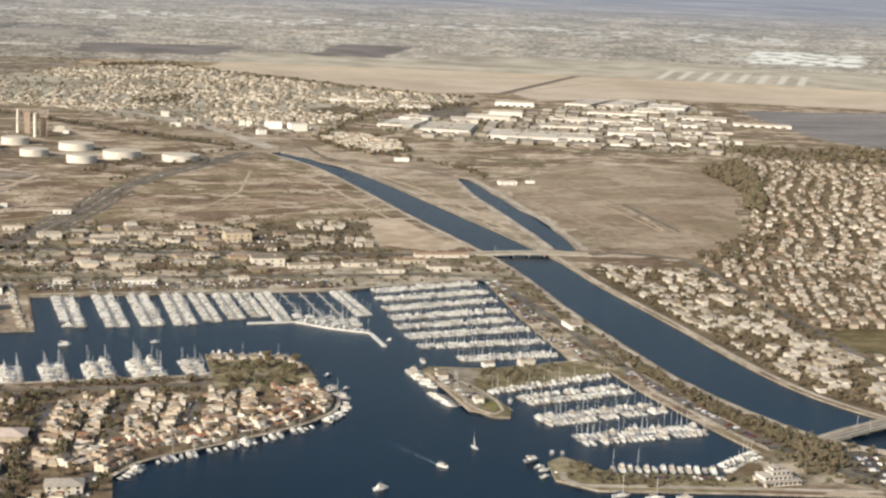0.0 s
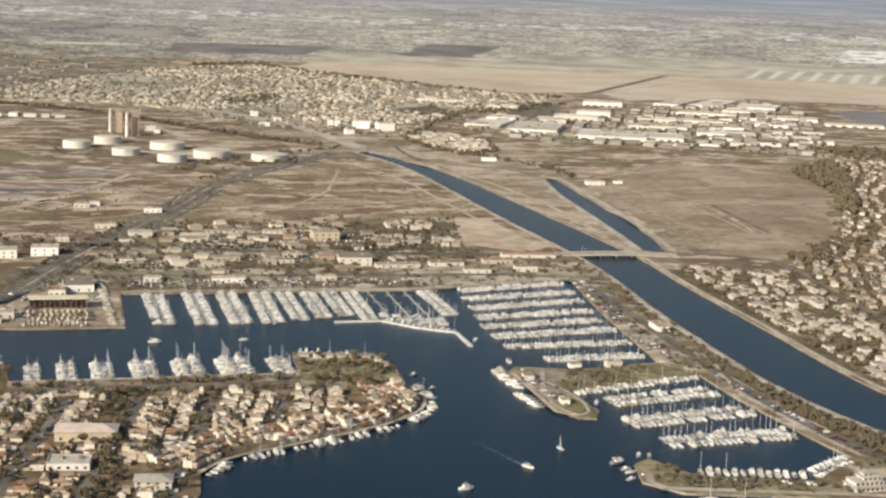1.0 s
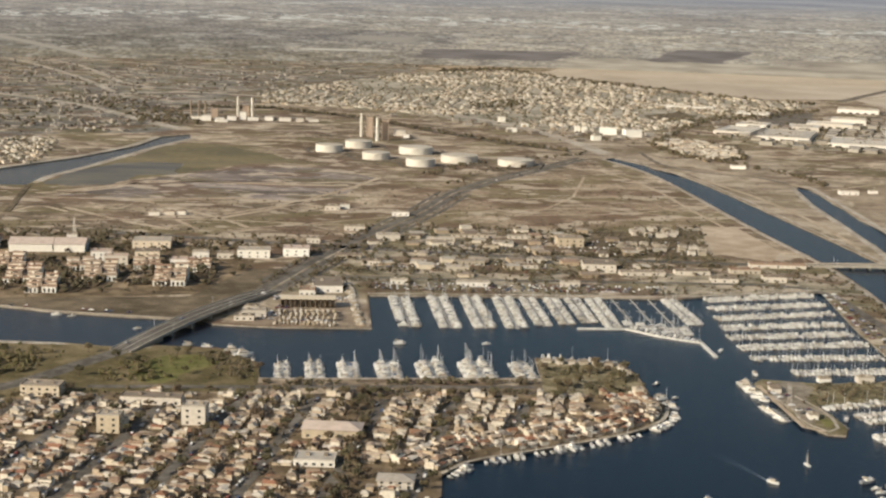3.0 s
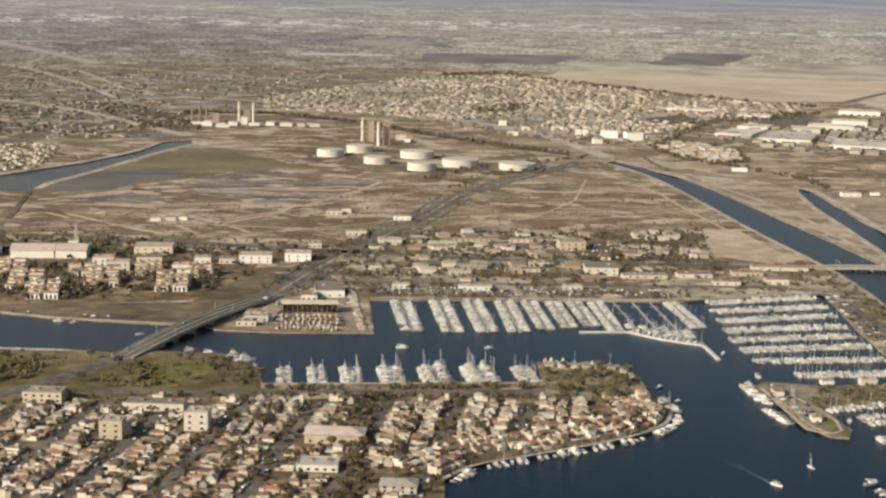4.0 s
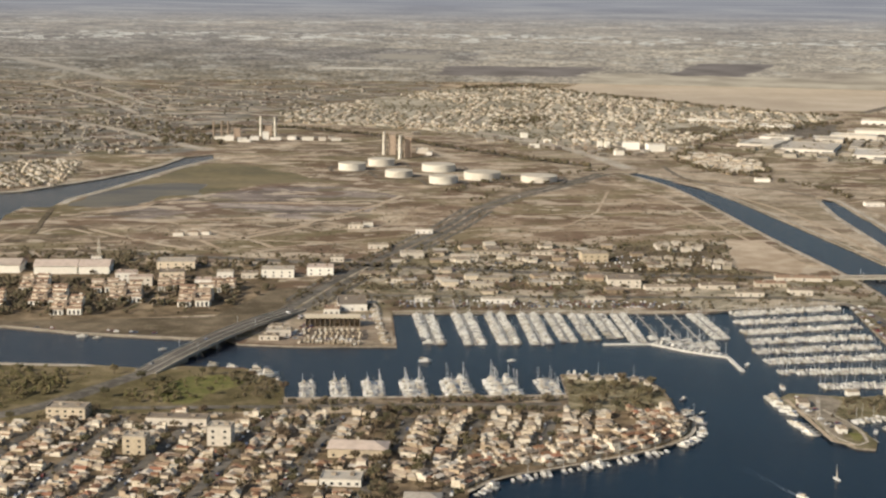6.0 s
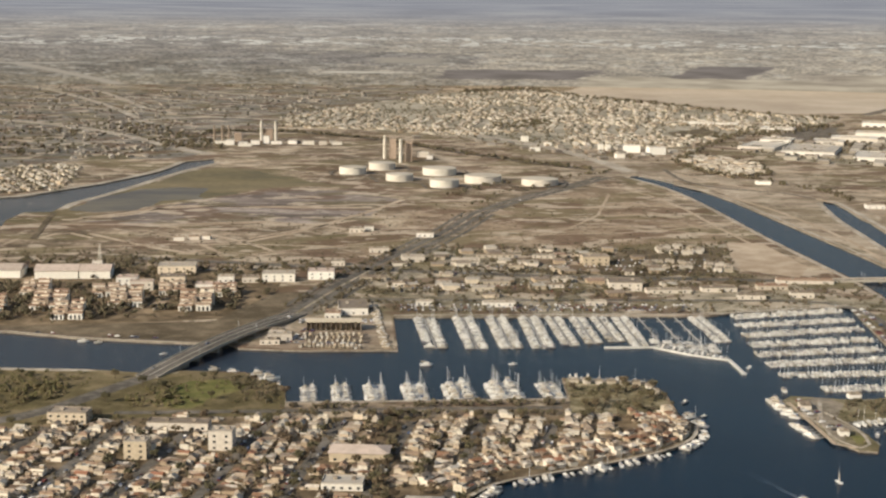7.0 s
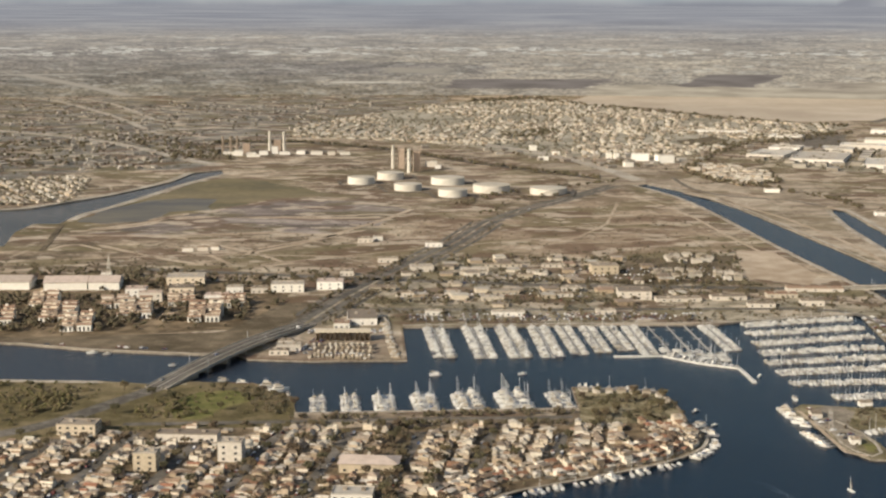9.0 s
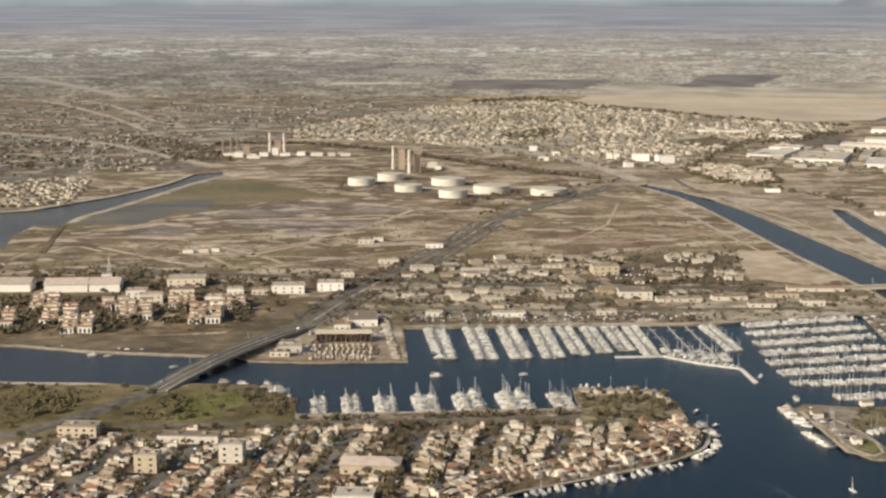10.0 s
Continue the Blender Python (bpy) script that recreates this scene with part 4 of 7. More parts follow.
# ---- roads, banks, bridges ----
SECOND_ROAD = smooth([(-520, 905), (-400, 935), (-325, 962), (-291, 978), (-268, 1000), (-251, 1025), (-233, 1062), (-211, 1102)])
SECOND_ROAD_N = [(-122, 1335), (-115, 1365), (-93, 1457), (-65, 1555), (-29, 1664), (23, 1837), (58, 1980), (110, 2106), (180, 2230), (268, 2400)]
COAST_ROAD_W = [(-330, 1620), (-69, 1561), (96, 1531), (266, 1520), (336, 1515), (398, 1516)]
COAST_ROAD_E = [(534, 1511), (566, 1524), (606, 1505), (634, 1478)]
QUAY_ROAD = smooth([(-100, 1402), (88, 1403), (270, 1411), (388, 1410), (398, 1269), (402, 1048), (413, 930), (432, 830), (466, 765)])
FAR_ROAD = smooth([(-760, 3250), (-640, 3440), (-520, 3520), (-400, 3490), (-282, 3426), (-41, 3236), (131, 3054), (235, 2830), (290, 2620), (318, 2470)])
RAIL = [(-470, 3110), (-408, 3140), (-282, 3143), (-92, 2982), (16, 2795), (160, 2602), (252, 2500)]
ISLAND_ROAD = [(-215, 1004), (-100, 1012), (-10, 1020), (90, 1026)]
WEST_ROADS = [[(-1234, 4650), (-990, 4500), (-819, 4068), (-671, 3674), (-529, 3600), (-400, 3560)], [(-1310, 4640), (-1183, 4600), (-1008, 4259), (-815, 3855), (-658, 3437)], [(-1000, 4680), (-901, 4604), (-700, 4450), (-479, 4294), (-330, 4200)], [(-1150, 3520), (-988, 3426), (-770, 3250), (-594, 3018), (-468, 2795), (-395, 2690)], [(-841, 4200), (-600, 4000), (-430, 3900)], [(-1300, 3900), (-900, 3800), (-640, 3620)]]
NORTH_ROAD = [(-1500, 2350), (-800, 2760), (-560, 2980), (-430, 3010)]
EAST_STREETS = [[(632, 1470), (620, 1309), (616, 1187), (610, 1091), (604, 1019)], [(638, 1408), (703, 1383), (794, 1357), (900, 1340)]]
ROADS = EAST_STREETS + [SECOND_ROAD, SECOND_ROAD_N, COAST_ROAD_W, COAST_ROAD_E, QUAY_ROAD, FAR_ROAD, ISLAND_ROAD]


def road(line, width, label, material=asphalt, z=0.07, category="road", name="road"):
    return tagged(part_data(name, strip_data(line, width, z, 0.12), material, None), label, category, kind="structure")


road(SECOND_ROAD, 15, "grey asphalt approach road to the bridge")
for off in (-6, 6):
    road(shifted(SECOND_ROAD_N, off), 9, "long straight asphalt carriageway across the dry plain")
for off in (-13.0, 13.0):
    road(shifted(SECOND_ROAD_N, off), 3.0, "dark planted verge along the road", dark_bank, 0.04, "verge", "verge")
for off in (-20, 20):
    road(shifted(SECOND_ROAD_N[1:7], off), 5.5, "narrow asphalt frontage road beside the main road", z=0.06)
road(COAST_ROAD_W, 16, "asphalt coast road behind the marina")
road(COAST_ROAD_E, 10, "asphalt coast road east of the river")
road(QUAY_ROAD, 9, "asphalt service road along the marina lots", z=0.09)
road(FAR_ROAD, 28, "pale highway on the far plain", pale_concrete)
road(RAIL, 22, "dark embankment across the plain", dark_bank, 1.2, "embankment", "embankment")
road(ISLAND_ROAD, 7.5, "asphalt street along the island basin", z=0.09)
for line in WEST_ROADS:
    road(smooth(line, 2), 26 if line is WEST_ROADS[3] else 17, "pale boulevard through the distant suburb", pale_concrete)
road(NORTH_ROAD, 12, "pale road beside the tidal channel", pale_concrete)
for line, off in ((RIVER_W, -5.0), (RIVER_E, -5.0)):
    road(shifted(line, off), 5.5 if line is RIVER_W else 4.5, "pale concrete path on the river levee", pale_concrete, 0.35, "path", "path")
for line in (shifted(SIDE_BANK, 7), [(501, 1545), (507, 1630), (513, 1776), (518, 1952), (534, 2110)]):
    road(line, 8.0, "sandy bank of the side channel", pale_concrete, 0.2, "path", "path")
road([(-35, 1330), (124, 1340), (246, 1345), (384, 1392)], 4.0, "pale concrete quay of the marina", pale_concrete, 0.3, "quay", "quay")
road([(100, 1104), (156, 1093), (163, 1066)], 4.5, "pale boardwalk along the spit", pale_concrete, 0.3, "quay", "quay")
road([(274, 1052), (267, 1022), (259, 988)], 3.0, "pale path down the middle of the landing", pale_concrete, 0.25, "path", "path")
road([(260, 1046), (254, 1012), (260, 985), (259, 962), (263, 946), (271, 934), (279, 942), (281, 962), (279, 985), (269, 1018)], 2.2, "pale walkway round the landing", pale_concrete, 0.3, "path", "path")
road([(279, 812), (276, 800), (281, 789), (292, 786), (367, 773), (455, 756)], 4.8, "pale path along the seaward edge of the spit", pale_concrete, 0.25, "path", "path")
road(smooth([(378, 2518), (383, 2330), (440, 2250), (505, 2228), (540, 2150)]), 8, "dark ditch bank joining the channels", dark_bank, 0.3, "embankment", "embankment")
for line, w in (([(597, 1850), (594, 1700), (588, 1560)], 5.0), ([(612, 1850), (608, 1700), (604, 1580)], 4.0), ([(695, 1886), (685, 1643)], 6.0)):
    road(line, w, "worn dirt track across the dry field", bank_sand, 0.06, "track", "track")
road([(705, 1880), (696, 1660)], 5.0, "dark ditch beside the dirt track", dark_bank, 0.05, "ditch", "ditch")
road([(-102, 1033), (96, 1048)], 3.0, "pale concrete quay of the island basin", pale_concrete, 0.3, "quay", "quay")
road(smooth(ISLAND[1:8], 2), 2.6, "pale seawall path round the island", pale_concrete, 0.3, "path", "path")
road([(-480, 1262), (-355, 1254), (-289, 1232), (-222, 1220), (-175, 1215)], 3.0, "sandy shore strip of the channel", pale_concrete, 0.2, "shore", "shore")
road([(-480, 1136), (-321, 1124), (-258, 1121)], 6.0, "sandy shore strip of the park", pale_concrete, 0.2, "shore", "shore")
road([(404, 1036), (400, 977), (416, 872), (424, 838)], 4.0, "pale concrete quay of the east basin", pale_concrete, 0.3, "quay", "quay")

for line, w in (([(-463, 1890), (-381, 1939), (-352, 2022), (-150, 2035), (-91, 2060)], 9), ([(-455, 1857), (-351, 1855), (-203, 1896)], 8), ([(-214, 1756), (-137, 1862), (-98, 1909)], 6), ([(-78, 1938), (1, 2008)], 5),
                ([(271, 2283), (330, 2110), (358, 1795), (392, 1600)], 5), ([(374, 2485), (477, 2252), (542, 2159), (555, 2111)], 9), ([(365, 2310), (446, 2103), (490, 1809), (488, 1620)], 6), ([(674, 1886), (674, 1663)], 3),
                ([(560, 2080), (760, 2250), (900, 2330)], 5), ([(691, 1897), (695, 1815), (680, 1671)], 4), ([(-200, 1650), (60, 1820), (240, 1880)], 4),
                ([(-442, 1905), (-360, 1997), (-343, 2032), (-260, 2024), (-164, 2018), (-83, 2027)], 12), ([(-332, 1839), (-249, 1876), (-190, 1882), (-136, 1859)], 9),
                ([(-228, 1711), (-154, 1820), (-117, 1914), (-78, 2000), (-43, 2112)], 8), ([(-404, 1783), (-346, 1721), (-287, 1663), (-228, 1638)], 7), ([(-318, 1841), (-275, 1795), (-217, 1733), (-177, 1669)], 7), ([(-454, 1744), (-437, 1797), (-393, 1749)], 6),
                ([(-261, 1708), (-225, 1639), (-279, 1649)], 6), ([(-100, 1780), (-60, 1840), (40, 1850)], 5), ([(-120, 1960), (0, 1900), (90, 2020)], 4), ([(120, 1800), (260, 1830), (350, 1900)], 4), ([(80, 1900), (180, 1960), (320, 1990)], 4), 
                ([(560, 1980), (680, 2020), (900, 2100)], 4), ([(60, 1720), (200, 1900), (250, 2180)], 4), ([(-420, 1680), (-250, 1720), (-60, 1700)], 5)):
    road(smooth(ragged(line + line[::-1], 0.0, 0)[: len(line)], 1), w, "pale dirt track worn into the dry ground", sand_plot, 0.05, "track", "track")
for side in (NORTH_CHANNEL[1:7], NORTH_CHANNEL[8:14]):
    road(shifted(smooth(side, 1), 6), 12, "pale sandy bank of the tidal channel", pale_concrete, 0.2, "bank", "bank")
road([(-459, 1738), (-488, 1950)], 7, "brown earth dike across the marsh", shore_scrub, 0.5, "dike", "dike")
road(EAST_STREETS[0], 9, "asphalt street between the condominiums and the houses")
road(EAST_STREETS[1], 8, "asphalt street through the eastern houses")
road([(1048, 3746), (1455, 4449), (1650, 4780)], 26, "straight dark road between the fields", dark_bank, 0.1)


def bridge(a, b, width, rise, piers, label, lanes=2):
    """A low road bridge: cambered deck, two parapets, pier walls, lamp posts."""
    br = root("bridge", label, "bridge")
    n = 16
    line = [(a[0] + (b[0] - a[0]) * i / n, a[1] + (b[1] - a[1]) * i / n) for i in range(n + 1)]
    zs = [0.15 + rise * math.sin(math.pi * i / n) ** 0.9 for i in range(n + 1)]
    part_data("deck", strip_data(line, width, zs, 1.3), bridge_concrete, br)
    part_data("roadway", strip_data(line, width - 3, [z + 0.05 for z in zs], 0.03), dark_asphalt if width > 18 else asphalt, br, "worn grey asphalt roadway")
    for off in (-(width / 2 - 1.6), width / 2 - 1.6, -width / 4 + 0.4, width / 4 - 0.4):
        wide = 2.0 if abs(off) > width / 3 else 0.5
        part_data("sidewalk" if wide > 1 else "lane_line", strip_data(shifted(line, off), wide, [z + (0.2 if wide > 1 else 0.07) for z in zs], 0.15 if wide > 1 else 0.015), pale_concrete, br)
    part_data("median", strip_data(line, 1.4, [z + 0.3 for z in zs], 0.25), bridge_concrete, br)
    for side in (-1, 1):
        part_data("parapet", strip_data(shifted(line, side * (width / 2 - 0.25)), 0.45, [z + 1.0 for z in zs], 1.0), bridge_concrete, br)
    for end in (line[:4], line[-4:]):
        part_data("abutment", strip_data(end, width - 1.5, [max(0.1, zs[line.index(q)] - 0.7) for q in end], 5.0), stone_wall, br, "stone-faced approach bank")
    turn = math.atan2(b[1] - a[1], b[0] - a[0])
    for k in range(piers):
        i = (k + 1) * n / (piers + 1)
        j = int(round(i))
        x, y = line[j]
        pier = part_data("pier", moved(box_data(1.8, width - 4, zs[j] + 2.5 - 1.2, -2.5), x, y, 0, turn), bridge_concrete, br)
        for side in ((-1, 1) if k % 3 == 1 else ()):
            px, py = x - math.sin(turn) * side * (width / 2 - 0.8), y + math.cos(turn) * side * (width / 2 - 0.8)
            part_data("lamp_post", moved(box_data(0.22, 0.22, 7, 0), px, py, zs[j]), mast_metal, pier)
    return br


bridge((-211, 1102), (-120, 1334), 18.4, 4.8, 7, "wide grey concrete road bridge over the channel")
bridge((398, 1516), (534, 1511), 15, 2.2, 7, "low pale concrete bridge on piers over the river")
bridge((462, 853), (600, 912), 12, 2.6, 5, "pale concrete bridge at the river's mouth")

# ---- tank farm and power plant ----


def tank(x, y, d, h):
    t = root("storage_tank", "large pale round steel oil tank on bare ground", "tank", "tanks of the tank farm")
    n, r = 40, d / 2
    v, f = [], []
    for z, q in ((0, r), (h - 0.6, r), (h - 0.6, r + 0.25), (h, r + 0.25), (h, r)):
        v += [(q * math.cos(i * 2 * math.pi / n), q * math.sin(i * 2 * math.pi / n), z) for i in range(n)]
    for k in range(4):
        f += [(k * n + i, k * n + (i + 1) % n, (k + 1) * n + (i + 1) % n, (k + 1) * n + i) for i in range(n)]
    part_data("shell", (v, f), tank_paint, t)
    v = [(r * math.cos(i * 2 * math.pi / n), r * math.sin(i * 2 * math.pi / n), h) for i in range(n)] + [(0, 0, h + r * 0.06)]
    part_data("roof", (v, [(i, (i + 1) % n, n) for i in range(n)]), tank_top, t, "low conical grey-buff roof")
    v, f = [], []
    for k in range(24):
        a = -2.2 + k * 0.035
        n0 = len(v)
        bv, bf = box_data(0.7, 0.9, 0.2, h * k / 24, True)
        v += placed(bv, (r + 0.6) * math.cos(a), (r + 0.6) * math.sin(a), 0, a)
        f += [tuple(i + n0 for i in q) for q in bf]
    part_data("stair", (v, f), tank_paint, t)
    t.matrix_basis = place_of(x, y)


for line in ([(-165, 2440), (-160, 2385), (-100, 2375), (-85, 2300), (-20, 2290), (-10, 2225), (40, 2222), (60, 2272), (110, 2275), (125, 2252), (190, 2255), (200, 2320)], [(-165, 2440), (-130, 2475), (-110, 2530), (-50, 2530), (-40, 2460), (50, 2460), (60, 2370), (200, 2345), (200, 2320)]):
    road(line, 7, "dark earth bund round the oil tanks", dark_bank, 1.4, "bund", "bund")
for x, y, d, h in ((-129, 2420, 43, 11), (-85, 2486, 43, 11), (-53, 2336, 42, 10), (8, 2418, 53, 11), (15, 2262, 43, 11), (74, 2320, 56, 11), (159, 2298, 55, 9)):
    tank(x, y, d, h)


def smokestack(x, y, h, r, dark=False):
    s = root("smokestack", "tall weathered steel smokestack" if dark else "tall pale concrete smokestack", "smokestack", "stacks of the power plant")
    n = 16
    v, f = [], []
    for z, q in ((0, r * 1.15), (h * 0.5, r * 1.03), (h, r * 0.95), (h, r * 0.75), (h - 3, r * 0.72)):
        v += [(q * math.cos(i * 2 * math.pi / n), q * math.sin(i * 2 * math.pi / n), z) for i in range(n)]
    for k in range(4):
        f += [(k * n + i, k * n + (i + 1) % n, (k + 1) * n + (i + 1) % n, (k + 1) * n + i) for i in range(n)]
    part_data("shaft", (v, f), steel_dark if dark else tank_paint, s)
    for z in (h * 0.55, h * 0.92):
        v = [(q * math.cos(i * 2 * math.pi / n), q * math.sin(i * 2 * math.pi / n), zz) for zz in (z, z + 0.5) for q in (r * 1.5,) for i in range(n)]
        part_data("gallery", (v, [(i, (i + 1) % n, n + (i + 1) % n, n + i) for i in range(n)] + [tuple(range(n))]), steel_dark, s)
    s.matrix_basis = place_of(x, y)


def boiler_tower(x, y, w, h):
    b = root("boiler_tower", "rusty open steel boiler tower of the power plant", "boiler tower", "boilers of the power plant")
    part_data("boiler", box_data(w * 0.86, w * 0.86, h * 0.93), rust_steel, b)
    for sx in (-1, 1):
        for sy in (-1, 1):
            part_data("column", moved(box_data(0.9, 0.9, h), sx * w / 2, sy * w / 2), rust_steel, b)
    for k in range(1, 7):
        part_data("floor_deck", box_data(w + 1, w + 1, 0.5, h * k / 6 - 0.5, True), rust_steel, b)
    b.matrix_basis = place_of(x, y)


for x, y in ((-86, 2648), (-57, 2584)):
    smokestack(x, y, 40, 2.6)
for x, y in ((-72, 2650), (-44, 2600)):
    boiler_tower(x, y, 11, 37)
for x, y in ((-334, 2961), (-305, 2947)):
    smokestack(x, y, 38, 2.6)
for x, y in ((-418, 2915), (-404, 2920), (-392, 2925)):
    smokestack(x, y, 32, 1.8, True)
boiler_tower(-320, 2970, 12, 22)
boiler_tower(-375, 2930, 12, 18)
for x, y, w, d, h in ((-402, 2880, 20, 14, 6), (-382, 2868, 16, 12, 9), (-360, 2878, 18, 12, 5), (-337, 2884, 16, 14, 7), (-318, 2902, 12, 12, 14), (-298, 2890, 20, 10, 5), (-268, 2900, 16, 12, 6), (-238, 2892, 22, 12, 6), (-210, 2888, 14, 12, 6), (-184, 2890, 18, 12, 5), (-20, 2680, 20, 12, 9), (-352, 2848, 24, 10, 4), (-8, 2650, 10, 10, 6),
                      (176, 2990, 14, 10, 10), (184, 2800, 18, 8, 7), (360, 2795, 31, 20, 13), (400, 2764, 31, 20, 13), (326, 2690, 16, 12, 8), (307, 2828, 9, 8, 11), (320, 2824, 9, 8, 11), (501, 2322, 22, 12, 5), (215, 2905, 14, 10, 6)):
    block_building("plant_building", "plain pale industrial building on the plain", "building", x, y, rnd.uniform(-0.1, 0.2), w, d, h, bright_wall if x > 150 else white_wall, white_roof, 1, 0)



def lattice_mast(x, y, h, w, material, label):
    """A slender open mast: four legs, cross rings and braces."""
    t = root("lattice_mast", label, "mast")
    for sx in (-1, 1):
        for sy in (-1, 1):
            v = [(sx * w / 2 + a, sy * w / 2 + b, 0) for a, b in ((-0.2, -0.2), (0.2, -0.2), (0.2, 0.2), (-0.2, 0.2))]
            v += [(sx * w * 0.12 + a, sy * w * 0.12 + b, h) for a, b in ((-0.15, -0.15), (0.15, -0.15), (0.15, 0.15), (-0.15, 0.15))]
            part_data("leg", (v, [(0, 1, 5, 4), (1, 2, 6, 5), (2, 3, 7, 6), (3, 0, 4, 7), (4, 5, 6, 7)]), material, t)
    for k in range(1, 7):
        q = w * (1 - 0.76 * k / 6)
        part_data("ring", parapet_data(q + 0.5, q + 0.5, h * k / 6 - 0.4, 0.4, 0.35), material, t)
    t.matrix_basis = place_of(x, y)


lattice_mast(272, 2744, 25, 5.0, tile_red, "slender red steel lattice mast")
lattice_mast(-354, 1606, 16, 3.2, tank_paint, "slim pale steel mast on the plain")

# ---- warehouses ----
for x, y, w, d, h, turn in ((625, 2905, 70, 120, 9, -0.45), (700, 2835, 95, 150, 10, -0.35), (815, 2715, 130, 120, 10, -0.32), (905, 2700, 80, 90, 9, -0.3), (680, 3030, 60, 60, 9, -0.4),
                            (770, 2990, 60, 70, 11, -0.3), (840, 3060, 90, 60, 12, -0.3), (900, 3140, 70, 50, 18, -0.3), (960, 2900, 120, 60, 9, -0.3), (1060, 2780, 110, 50, 8, -0.3), (1210, 3510, 60, 190, 9, -0.6),
                            (1300, 3500, 70, 200, 9, -0.6), (1380, 3420, 90, 110, 9, -0.5), (1300, 3290, 100, 70, 9, -0.5), (1180, 3220, 130, 50, 9, -0.4), (1340, 3140, 120, 60, 8, -0.4), (1100, 3040, 120, 50, 8, -0.35),
                            (1010, 3050, 80, 60, 10, -0.3), (1230, 2980, 110, 40, 8, -0.35), (1430, 3010, 120, 40, 7, -0.35), (740, 3300, 70, 50, 8, -0.3), (620, 3420, 110, 30, 8, -0.3), (1000, 3420, 90, 50, 14, -0.3)):
    h *= 0.62
    wh = root("warehouse", "large pale flat-roofed warehouse", "warehouse", "warehouses of the industrial park")
    part_data("wall", box_data(w, d, h), white_wall, wh)
    top = part_data("roof", parapet_data(w, d, h, 1.0, 0.8), white_roof, wh)
    for k in range(5):
        part_data("dock_door", moved(box_data(w / 12, 0.3, 2.6), w * (k - 2) / 5.5, -d / 2), window_dark, wh)
    for k in range(3):
        part_data("skylight", moved(box_data(w * 0.6, 2.5, 0.6), 0, d * (k - 1) / 3.5, h + 0.1), flat_roof, top)
    wh.matrix_basis = place_of(x, y, 0, turn)

unit_first = None
for i in range(9):
    for j in range(7):
        x, y = 830 + i * 62 + j * 58 + rnd.uniform(-8, 8), 2560 + j * 105 + i * 14 + rnd.uniform(-8, 8)
        if not inside(x, y, INDUSTRY) or any(math.hypot(x - a, y - b) < 95 for a, b in ((815, 2715), (905, 2700), (960, 2900), (1060, 2780), (1100, 3040), (1180, 3220), (1230, 2980), (1340, 3140), (1300, 3290), (700, 2835))):
            continue
        m = place_of(x, y, 0, -0.35 + rnd.uniform(-0.05, 0.05), (rnd.uniform(0.8, 1.2), rnd.uniform(0.8, 1.5), rnd.uniform(0.8, 1.2)))
        if unit_first:
            copied(unit_first, m)
            continue
        unit_first = root("industrial_unit", "long low pale unit of the industrial park", "industrial unit", "units of the industrial park")
        part_data("wall", box_data(44, 20, 4.2), white_wall, unit_first)
        part_data("roof", parapet_data(44, 20, 4.2, 0.5), white_roof, unit_first)
        unit_first.matrix_basis = m

# ---- apartments beside the channel ----


def apartment(x, y, turn, w, tiers):
    """A terraced holiday block: two wings whose tiers step up towards the back, each with its own tiled roof over an arcaded front."""
    b = root("apartment_block", "terraced cream apartment block with brown tiled roofs", "apartment block", "apartments beside the channel")
    ww = w * 0.44
    for side in (-1, 1):
        cx = side * w * 0.26
        for k in range(tiers):
            h, y0 = 5.4 + k * rnd.uniform(2.1, 2.5) + 0.4 * side, k * 6.0 + (1.6 if side > 0 else 0.0)
            wk, sx = ww * rnd.uniform(0.78, 1.0), cx + rnd.uniform(-0.8, 0.8)
            tier = part_data("tier", moved(box_data(wk, 6.2, h), sx, y0 + 3.1), cream_wall if k else bright_wall, b)
            v, f = gable_data(6.4, wk, h, rnd.uniform(0.9, 1.4), 0.5, 0.25)
            part_data("roof", moved((placed(v, 0, 0, 0, math.pi / 2), f), sx, y0 + 3.1), tile_red, tier)
            if k == 0:
                for j in (-1, 0, 1):
                    part_data("arch", moved(box_data(wk * 0.15, 0.3, 3.6), sx + j * wk * 0.31, y0 - 0.05, 0.4), window_dark, tier)
            elif rnd.random() < 0.7:
                part_data("window", moved(box_data(wk * rnd.uniform(0.18, 0.4), 0.2, 1.1), sx + rnd.uniform(-0.25, 0.25) * wk, y0 - 0.05, h - 1.7), window_dark, tier)
            if k % 2:
                part_data("dormer", moved(box_data(2.2, 3.0, 1.9), sx + rnd.choice((-1, 1)) * wk * 0.25, y0 + 3.0, h + 0.2), cream_wall, tier)
    # dark box painted as the shade between the wings; not a real hall
    part_data("stair_hall", moved(box_data(w * 0.10, tiers * 5.4, 4.0 + tiers * 1.4), 0, tiers * 3.1 + 2), steel_dark, b, "dark box put in for the shaded gap")
    b.matrix_basis = place_of(x, y, 0, turn)


